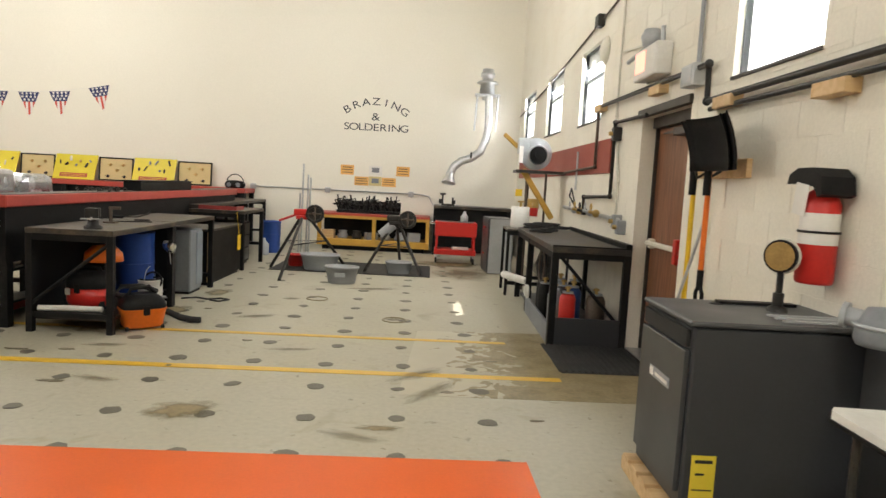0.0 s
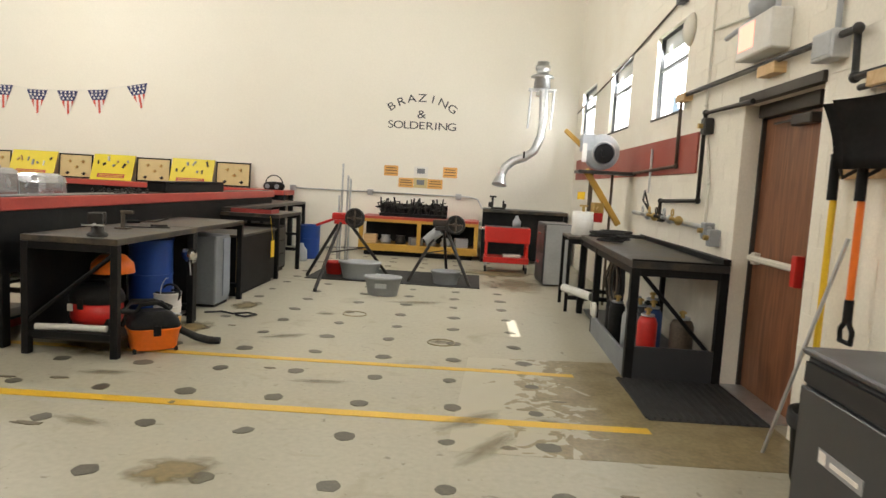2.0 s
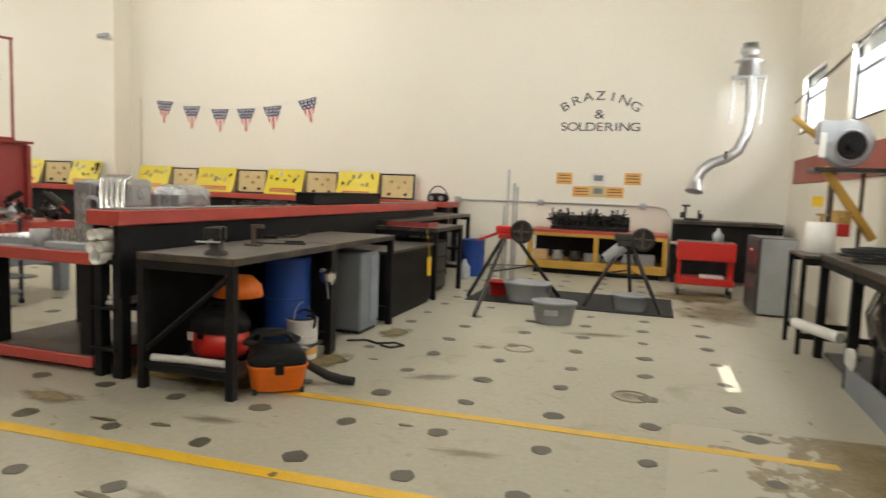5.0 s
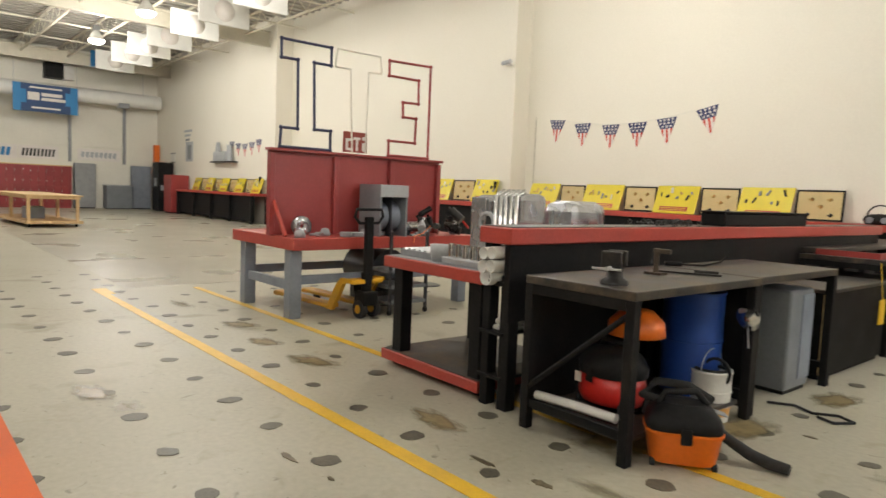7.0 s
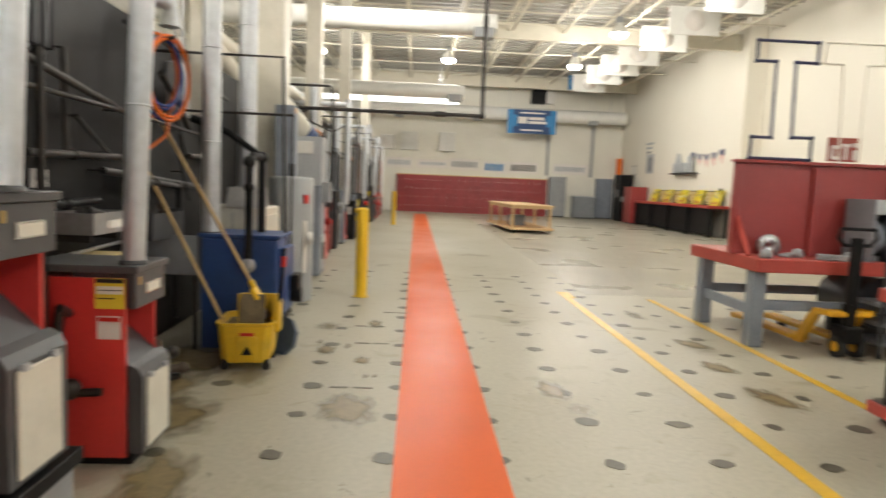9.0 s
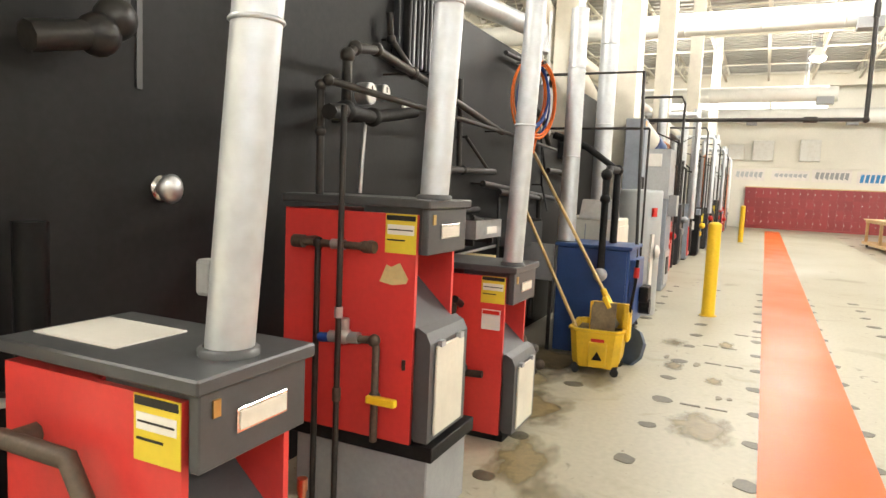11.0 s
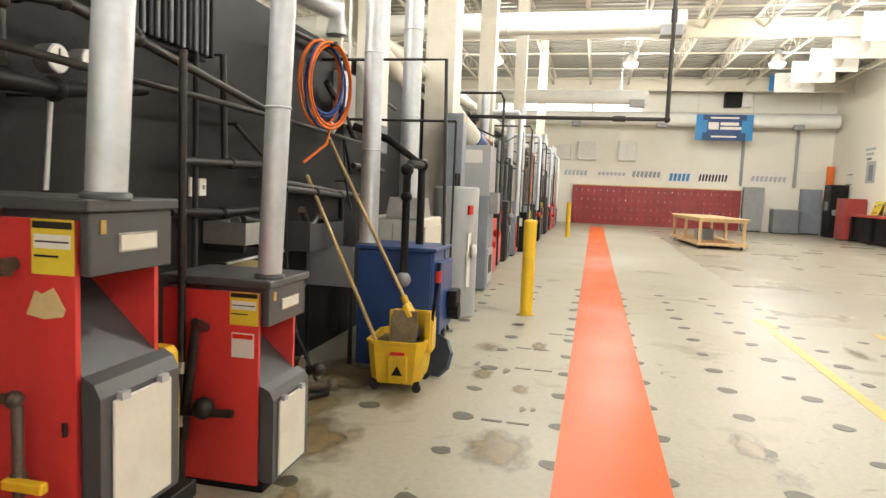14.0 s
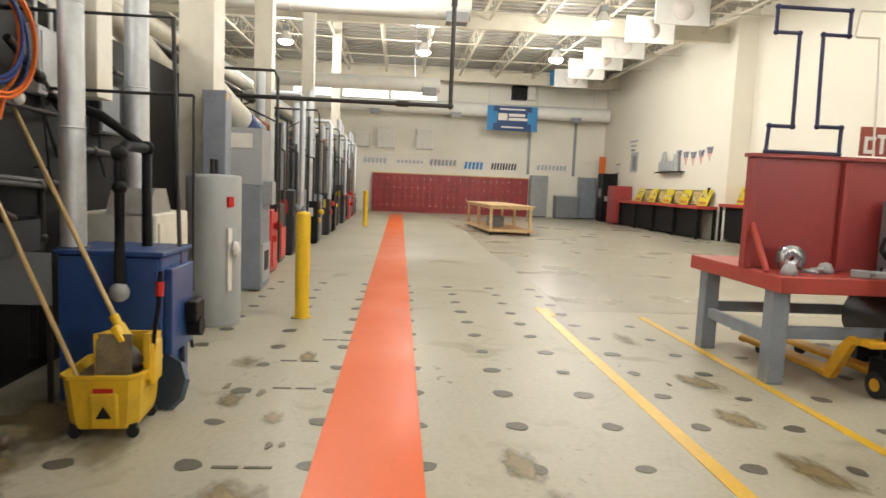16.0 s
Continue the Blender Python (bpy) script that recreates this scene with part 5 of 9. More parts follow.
for k in range(4):
    part("hose", Mesh().tube([(0.2, 0.1 * k, 0.84), (0.12, 0.1 * k + 0.02, 0.6), (0.18, 0.1 * k + 0.05, 0.35), (0.25, 0.1 * k + 0.1, 0.5), (0.28, 0.1 * k, 0.84)], 0.012, 6), RUSTPIPE if k % 2 else RUBBER, hung)
st = steel_table("small_table", 1.1, 1.8, 9.05, 9.75, 0.93, "small black steel stand beside the work table", th=0.03, leg=0.04, rail=0.15)
part("pipe_roll", Mesh().tube([(-0.02, 0.0, 0.3), (0.25, -0.5, 0.28)], 0.05, 10), WHITEPLASTIC, st)
wb = thing("white_canister", pose(1.32, 9.5, 0.93), "white plastic canister on the small stand", "canister")
part("body", Mesh().lathe([(0.001, 0), (0.13, 0), (0.14, 0.02), (0.135, 0.3), (0.001, 0.3)], (0, 0, 0), 18), WHITEPLASTIC, wb)
part("valve", Mesh().tube([(0, 0, 0.3), (0, 0, 0.38)], 0.02, 7).box(-0.05, 0.05, -0.012, 0.012, 0.36, 0.385), BRASS, wb)
# blower on a stand
bl = thing("blower", pose(1.52, 9.7, 0), "grey centrifugal blower on an ochre bracket stand", "blower")
part("scroll", Mesh().lathe([(0.001, -0.1), (0.22, -0.1), (0.23, -0.08), (0.23, 0.08), (0.22, 0.1), (0.001, 0.1)], (0, 0, 0), 22, pose(0, 0, 2.0, 90, 0, 0)), LIGHTGREY, bl)
part("outlet", Mesh().box(-0.27, -0.1, -0.1, 0.1, 2.0, 2.22, 0.01), LIGHTGREY, bl)
part("intake_ring", Mesh().ring((0.02, -0.105, 1.98), 0.145, 0.014, "y", 24, 6), GALV, bl)
part("motor", Mesh().tube([(0.02, -0.1, 1.98), (0.02, -0.15, 1.98)], 0.125, 18).tube([(0.02, -0.16, 1.98), (0.02, -0.2, 1.98)], 0.05, 14), BLACK, bl)
part("label", Mesh().box(-0.26, -0.2, -0.112, -0.102, 1.86, 2.1), PAPER, bl)
part("platform", Mesh().box(-0.3, 0.45, -0.2, 0.25, 1.72, 1.76, 0.004), IRON, bl)
part("bracket", Mesh().box(-0.04, 0.04, -0.04, 0.04, -0.42, 0.42, 0.01, pose(0.05, -0.05, 1.42, 0, -35, 0)), BENCHYELLOW, bl, "ochre painted angled bracket")
part("upper_bracket", Mesh().box(-0.03, 0.03, -0.03, 0.03, -0.2, 0.2, 0.01, pose(-0.32, 0.15, 2.15, 0, -50, 0)), BENCHYELLOW, bl)
part("column", Mesh().tube([(-0.1, 0, 0), (-0.1, 0, 1.72)], 0.03, 8).tube([(0.18, 0.02, 0), (0.18, 0.02, 1.72)], 0.018, 8), RUSTPIPE, bl)
part("burner", Mesh().tube([(0.0, -0.05, 1.2), (0.0, -0.05, 1.35)], 0.09, 12).tube([(0.0, -0.2, 1.27), (0.0, 0.1, 1.27)], 0.03, 8), BRASS, bl)
part("red_valve", Mesh().box(-0.06, 0.06, -0.18, -0.12, 1.1, 1.22, 0.01), CARTRED, bl)
part("tag", Mesh().box(-0.28, -0.18, -0.1, -0.09, 1.38, 1.48), YELLOW, bl)

# board and piping fixed to the wall
site(EAST, 1.02, 0.982)
solid("wall_board", Mesh().box(-0.02, 0.0, 2.3, 9.6, 1.7, 2.08, 0.003), MAROON, "long maroon painted board on the block wall", "board", "", RWM)


def wall_pipe(pts, r, material, label, clamps=()):
    p = thing("wall_pipe", RWM, label, "pipe", "pipes on the block wall")
    part("run", Mesh().tube([(x, y - 5, z) for x, y, z in pts], r, 8), material, p)
    for x, y, z in pts[1:-1]:
        part("elbow", Mesh().ball((x, y - 5, z), r * 1.5, None, None, 10), material, p)
    for y, z in clamps:
        part("clamp", Mesh().box(-0.09, 0.0, y - 5 - 0.14, y - 5 + 0.14, z - 0.055, z + 0.02, 0.004), PINE, p, "wooden pipe block")
    return p


wall_pipe([(-0.06, 7.83, 2.46), (-0.06, 4.72, 2.42), (-0.06, 4.70, 2.16), (-0.06, 2.0, 2.16)], 0.022, IRON, "dark iron gas pipe run along the block wall", ((7.75, 2.46), (5.8, 2.40), (4.4, 2.14)))
wall_pipe([(-0.045, 7.83, 2.46), (-0.045, 7.83, 1.78), (-0.045, 9.6, 1.74)], 0.018, RUSTPIPE, "brown pipe dropping from the gas main")
wall_pipe([(-0.05, 4.66, 2.1), (-0.05, 2.0, 2.08)], 0.018, IRON, "second dark pipe below the gas main", ((3.2, 2.06),))
wall_pipe([(-0.05, 6.05, 2.2), (-0.05, 7.06, 2.22), (-0.05, 7.06, 1.45), (-0.05, 8.25, 1.42), (-0.05, 8.25, 1.2)], 0.02, IRON, "black pipe stepping down the block wall")
wall_pipe([(-0.04, 8.8, 2.0), (-0.04, 8.8, 1.5)], 0.014, GALV, "thin steel conduit on the maroon board")
wall_pipe([(-0.05, 6.7, 1.22), (-0.05, 9.4, 1.26)], 0.024, GALV, "dull steel air line above the work table")
wall_pipe([(-0.02, 7.15, 3.9), (-0.02, 7.15, 2.3), (-0.02, 6.9, 1.6), (-0.02, 6.9, 1.2)], 0.012, CREAMPLATE, "painted conduit on the block wall")
wall_pipe([(-0.025, 5.05, 7.0), (-0.025, 5.0, 2.46)], 0.018, GREYPLASTIC, "grey conduit from the roof to the door")
wall_pipe([(-0.02, 7.1, 2.95), (-0.02, 6.1, 2.85), (-0.02, 6.0, 2.8)], 0.014, CREAMPLATE, "painted conduit to the exit light")
for k, (y0, z0, y1, z1) in enumerate(((14.9, 3.05, 8.2, 3.5), (8.2, 3.5, 6.3, 3.75))):
    wall_pipe([(-0.02, y0, z0), (-0.02, (y0 + y1) / 2, (z0 + z1) / 2 - 0.04), (-0.02, y1, z1)], 0.012, RUSTPIPE, "loose cable slung along the block wall")
cable_box = thing("cable_box", rwm(-0.05, 8.1, 3.5), "small dark cable junction on the wall", "junction box")
part("box", Mesh().box(-0.04, 0.05, -0.08, 0.08, -0.07, 0.07, 0.008), IRON, cable_box)
bell = thing("alarm_disc", rwm(-0.02, 7.86, 3.12), "round cream painted alarm bell on the wall", "bell")
part("disc", Mesh().lathe([(0.001, 0.04), (0.1, 0.04), (0.16, 0.0), (0.16, -0.02), (0.001, -0.02)], (0, 0, 0), 20, pose(0, 0, 0, 0, -90, 0)), CREAMPLATE, bell)
ex = thing("exit_light", rwm(-0.02, 5.93, 2.5), "white exit sign with twin emergency lamp heads", "exit sign")
part("body", Mesh().box(-0.13, 0.02, -0.3, 0.3, 0, 0.27, 0.012), WHITEPLASTIC, ex)
part("face", Mesh().box(-0.134, -0.13, -0.02, 0.24, 0.06, 0.24), EXITGLOW, ex, "faint red exit panel")
part("lamp_head", Mesh().lathe([(0.001, 0), (0.08, 0.02), (0.1, 0.1), (0.07, 0.16), (0.001, 0.17)], (-0.06, 0.05, 0.27), 14), LIGHTGREY, ex)
part("arm", Mesh().tube([(-0.05, 0.05, 0.32), (-0.1, 0.6, 0.24)], 0.02, 7).tube([(-0.03, -0.15, 0.27), (-0.03, -0.15, 0.42)], 0.02, 7), LIGHTGREY, ex)
jb = thing("junction_box", rwm(-0.03, 5.0, 2.3), "small grey electrical box above the door", "junction box")
part("box", Mesh().box(-0.08, 0.03, -0.12, 0.12, 0, 0.16, 0.008), GALV, jb)
part("cover", Mesh().box(-0.086, -0.08, -0.1, 0.1, 0.02, 0.14), LIGHTGREY, jb)
for y, z in ((6.6, 1.15), (6.75, 1.2), (7.0, 2.1)):
    vb = thing("valve_box", rwm(-0.03, y, z), "small dull metal valve and switch on the wall", "valve")
    part("body", Mesh().box(-0.06, 0.03, -0.05, 0.05, -0.07, 0.07, 0.008), GREYPLASTIC if z < 2 else IRON, vb)
    part("knob", Mesh().tube([(-0.06, 0, 0), (-0.1, 0, 0)], 0.022, 8), BRASS, vb)
reg = thing("gas_regulators", rwm(-0.05, 7.9, 1.22), "brass gas regulators and fittings on the wall", "regulators")
for k in range(5):
    part("regulator", Mesh().ball((-0.05, -0.5 + 0.28 * k, 0.03), 0.045).tube([(-0.05, -0.5 + 0.28 * k, 0.03), (-0.14, -0.5 + 0.28 * k, 0.05)], 0.018, 7).ring((-0.1, -0.45 + 0.28 * k, 0.1), 0.035, 0.008, "x", 12, 5), (BRASS, GALV, IRON)[k % 3], reg)
part("flex_hose", Mesh().tube([(-0.06, 0.4, 0.03), (-0.15, 0.5, 0.2), (-0.1, 0.65, 0.3), (-0.05, 0.6, 0.1)], 0.012, 6), IRON, reg)

# shovels on a wooden rail
rail_ = thing("tool_rail", rwm(0, 4.3, 1.62), "short wooden rail with black hooks on the wall", "tool rail")
part("board", Mesh().box(-0.04, 0.0, -0.25, 0.5, 0, 0.12, 0.004), PINE, rail_)
part("hook", Mesh().tube([(-0.04, 0.3, 0.05), (-0.12, 0.3, 0.0), (-0.14, 0.3, 0.06)], 0.012, 6).tube([(-0.04, 0.1, 0.05), (-0.12, 0.1, 0.0), (-0.14, 0.1, 0.06)], 0.012, 6), IRON, rail_)


def scoop(parent, m, w, h, depth, material):
    """A curved shovel blade, hollow side forward."""
    vs, fs = [], []
    n, k = 12, 6
    for side in (0, 0.012):
        for i in range(n + 1):
            a = -0.75 + 1.5 * i / n
            for j in range(k + 1):
                t = j / k
                vs.append((-depth * (1 - math.cos(a)) * 1.6 - depth * 0.5 * t * t - side, w / 2 * math.sin(a) / math.sin(0.75), h * t))
    row = k + 1
    half = (n + 1) * row
    for i in range(n):
        for j in range(k):
            a = i * row + j
            fs.append((a, a + 1, a + row + 1, a + row))
            fs.append((half + a, half + a + row, half + a + row + 1, half + a + 1))
    for j in range(k):
        for b in (j, n * row + j):
            fs.append((b, half + b, half + b + 1, b + 1))
    for i in range(n):
        for b in (i * row, i * row + k):
            fs.append((b, b + row, half + b + row, half + b))
    return part("blade", Mesh().add(vs, fs, True, m), material, parent)


for y, col, lab, z0, dx in ((4.4, ORANGE, "orange handled snow shovel with a black scoop hung up", 0.78, -0.1), (4.72, YELLOW, "yellow handled snow shovel with a black scoop hung up", 0.3, -0.07)):
    s = thing("snow_shovel", rwm(dx, y, 0), lab, "shovel", "shovels on the rail")
    scoop(s, pose(-0.04, -0.29 if col is ORANGE else -0.46, 1.66), 0.6, 0.33, 0.18, BLACK)
    part("handle", Mesh().tube([(-0.02, 0.0, z0 + 0.1), (-0.02, 0, 1.68)], 0.019, 9), col, s)
    part("grip", Mesh().tube([(-0.02, 0, z0 + 0.12), (-0.02, -0.055, z0 + 0.06), (-0.02, -0.05, z0), (-0.02, 0.05, z0), (-0.02, 0.055, z0 + 0.06), (-0.02, 0, z0 + 0.12)], 0.014, 7).tube([(-0.02, 0, z0 + 0.1), (-0.02, 0, z0 + 0.22)], 0.024, 8), BLACK, s)
    part("socket", Mesh().tube([(-0.03, 0, 1.5), (-0.03, 0, 1.75)], 0.028, 8), BLACK, s)
stick = thing("steel_rod", pose(0, 0, 0), "thin grey steel rod leaning beside the door", "rod")
part("rod", Mesh().tube([(1.81, 4.84, 0.0), (2.05, 4.62, 1.3)], 0.012, 7), GALV, stick)
bin_ = thing("waste_bin", pose(1.93, 4.42, 0), "round black plastic waste bin standing by the wall", "bin")
part("tub", Mesh().lathe([(0.001, 0), (0.13, 0), (0.14, 0.02), (0.165, 0.36), (0.178, 0.365), (0.178, 0.385), (0.16, 0.385), (0.135, 0.03), (0.001, 0.025)], (0, 0, 0), 24), BLACK, bin_)
part("liner", Mesh().lathe([(0.163, 0.33), (0.166, 0.388), (0.182, 0.39), (0.186, 0.33), (0.181, 0.31)], (0, 0, 0), 24), RUBBER, bin_, "black bin liner folded over the rim")

# extinguisher, hood and gauge
fe = thing("extinguisher", rwm(-0.1, 3.12, 1.1), "red fire extinguisher in a black hood on the wall", "extinguisher")
part("tank", Mesh().lathe([(0.001, 0), (0.082, 0), (0.09, 0.015), (0.09, 0.38), (0.06, 0.44), (0.03, 0.46), (0.001, 0.46)], (0, 0, 0), 18), CARTRED, fe)
part("label", Mesh().lathe([(0.0915, 0.19), (0.0915, 0.34)], (0, 0, 0), 18), PAPER, fe)
part("strap", Mesh().ring((0, 0, 0.25), 0.094, 0.006, "z", 18, 5), BLACK, fe)
part("hood", Mesh().prism([(-0.2, 0.0), (-0.18, 0.08), (-0.1, 0.13), (0.05, 0.13), (0.12, 0.06), (0.14, -0.08), (0.1, -0.1), (0.06, -0.02), (-0.1, 0.0)], -0.1, 0.1, pose(0, 0.0, 0.475, 90, 0, -90) @ Matrix.Diagonal((0.9, 0.6, 0.85, 1))), BLACK, fe, "black moulded protective hood")
part("tag", Mesh().box(-0.1, -0.097, 0.02, 0.13, 0.32, 0.47, 0.0, pose(0, 0, 0, 8, 0, 0)), PAPER, fe)
wt = thing("wall_outlet", rwm(-0.01, 2.55, 1.62), "painted raceway and small box on the wall", "raceway")
part("box", Mesh().box(-0.02, 0.01, -0.06, 0.06, 0, 0.05), PINE, wt)
th_ = thing("red_gauge_strip", rwm(-0.02, 2.85, 2.2), "red and white vertical gauge strip on the wall", "gauge strip")
part("strip", Mesh().box(-0.01, 0.02, -0.05, 0.05, 0, 0.9, 0.003), WHITEPLASTIC, th_)
part("scale", Mesh().box(-0.014, -0.01, -0.03, 0.03, 0.02, 0.88), RED, th_)

# dark grey furnace on a pallet
site(pose(-0.168, 0.07, 0, 0, 0, -2.6), 1.026, 1.01)
fu = thing("furnace", pose(1.27, 2.72, 0.09, 0, 0, 1), "dark grey steel furnace cabinet on a wooden pallet", "furnace")
part("casing", Mesh().box(0.02, 0.86, 0.0, 0.62, 0, 0.83, 0.012), DARKGREY, fu)
part("top", Mesh().box(0.0, 0.88, -0.01, 0.63, 0.83, 0.855, 0.008), GREYBOX, fu, "scuffed flat grey lid")
dr = part("front_panel", Mesh().box(-0.004, 0.02, 0.02, 0.6, 0.08, 0.72, 0.004), DARKGREY, fu)
part("maker_plate", Mesh().box(-0.008, -0.004, 0.17, 0.43, 0.5, 0.55), GREYPLASTIC, dr, "small pale maker's plate")
part("mark", Mesh().box(-0.011, -0.008, 0.38, 0.42, 0.505, 0.545).box(-0.011, -0.008, 0.19, 0.35, 0.515, 0.53), PAPER, dr)
# solid black strip stands for the shade in the gap under the lid
part("slot", Mesh().box(0.0, 0.022, 0.03, 0.59, 0.735, 0.81), INK_AND_HOLE, fu, "black strip painted as the shaded gap below the lid")
part("label", Mesh().box(0.06, 0.17, -0.004, 0.0, 0.06, 0.26), LABELYEL, fu, "yellow energy label")
for x0, x1, z0, z1 in ((0.075, 0.155, 0.225, 0.24), (0.08, 0.12, 0.17, 0.18), (0.07, 0.16, 0.1, 0.106)):
    part("label_print", Mesh().box(x0, x1, -0.006, -0.004, z0, z1), INK_AND_HOLE, fu)
part("knockout", Mesh().lathe([(0.001, 0.003), (0.03, 0.003), (0.034, 0)], (0.33, 0.5, 0.855), 14), BLACK, fu)
for k in range(4):
    part("slat", Mesh().box(0.45, 0.8, 0.06 + 0.07 * k, 0.085 + 0.07 * k, 0.856, 0.864) if k < 3 else Mesh().box(0.35, 0.75, 0.5, 0.56, 0.856, 0.87), LIGHTGREY if k < 3 else BLACK, fu)
pal = thing("pallet", pose(1.22, 2.68, 0), "rough wooden pallet under the furnace", "pallet")
for k in range(5):
    part("board", Mesh().box(0, 0.98, 0.02 + 0.14 * k, 0.12 + 0.14 * k, 0.07, 0.089, 0.002), PINE, pal)
for x in (0, 0.45, 0.9):
    part("runner", Mesh().box(x, x + 0.08, 0.0, 0.7, 0, 0.069, 0.002), PINE, pal)
pg = thing("gauge_stand", pose(1.84, 3.1, 0.945), "round dial gauge on a short pipe stem", "gauge")
part("stem", Mesh().tube([(0, 0, 0), (0, 0, 0.2)], 0.016, 9).tube([(0, 0, 0.02), (0, 0, 0.09)], 0.026, 9).lathe([(0.05, 0.0), (0.045, 0.02), (0.02, 0.03)], (0, 0, 0), 12), IRON, pg)
g_ = part("dial_case", Mesh().tube([(0.02, 0, 0.27), (-0.03, 0, 0.27)], 0.08, 18, True, pose(0, 0, 0, 0, 0, 40)), BLACK, pg)
part("bezel", Mesh().ring((0.0, 0, 0.27), 0.08, 0.009, "x", 20, 6, 1.0, pose(0, 0, 0, 0, 0, 40)), CREAMPLATE, g_)
part("face", Mesh().tube([(-0.031, 0, 0.27), (-0.033, 0, 0.27)], 0.07, 18, True, pose(0, 0, 0, 0, 0, 40)), BRASS, g_)
pump = thing("pump", pose(1.98, 2.52, 0.92), "grey cast pump with a flanged inlet on a bench", "pump")
part("casing", Mesh().lathe([(0.001, 0), (0.1, 0), (0.11, 0.02), (0.11, 0.08), (0.09, 0.11), (0.07, 0.15), (0.001, 0.16)], (0, 0, 0), 18), MIDGREY, pump)
part("inlet", Mesh().tube([(-0.03, 0.04, 0.09), (-0.09, 0.12, 0.1)], 0.04, 12).tube([(-0.085, 0.115, 0.1), (-0.1, 0.13, 0.102)], 0.055, 14), LIGHTGREY, pump)
part("ring", Mesh().ring((0, 0, 0.08), 0.11, 0.009, "z", 20, 6), LIGHTGREY, pump)
ps = thing("equipment_stand", pose(1.72, 2.35, 0), "grey steel stand behind the furnace", "stand")
part("body", Mesh().box(0.46, 0.33, 0.1, 0.38, 0, 0.92, 0.006).box(0.33, 0.34, 0.1, 0.38, 0, 0.5), GREYBOX, ps)
wtab = thing("white_table", pose(1.6, 1.5, 0), "white laminate table with a dark worn edge", "table")
part("top", Mesh().prism([(0.03, 0), (0.46, 0), (0.46, 0.72), (0.03, 0.74), (0.0, 0.7), (0.0, 0.03)], 0.72, 0.75), WHITEPLASTIC, wtab)
part("edge_band", Mesh().prism([(0.02, -0.004), (0.464, -0.004), (0.464, 0.724), (0.02, 0.746), (-0.006, 0.705), (-0.006, 0.025)], 0.705, 0.72), BLACK, wtab)
for x in (0.03, 0.4):
    for y in (0.05, 0.62):
        part("leg", Mesh().tube([(x + 0.02, y, 0), (x + 0.02, y, 0.705)], 0.016, 8), IRON, wtab)
site(EAST, 1.015, 0.99)
fm = thing("floor_mat", pose(0, 0, 0), "black ribbed rubber drainage mat by the door", "mat")
part("base", Mesh().prism([(1.19, 6.2), (2.03, 6.2), (2.05, 5.25), (1.22, 5.22)], 0.0005, 0.008), RUBBER, fm)
for k in range(15):
    x = 1.2 + 0.056 * k
    part("rib", Mesh().box(x, x + 0.022, 5.24, 6.18, 0.008, 0.02, 0.003), RUBBER, fm)


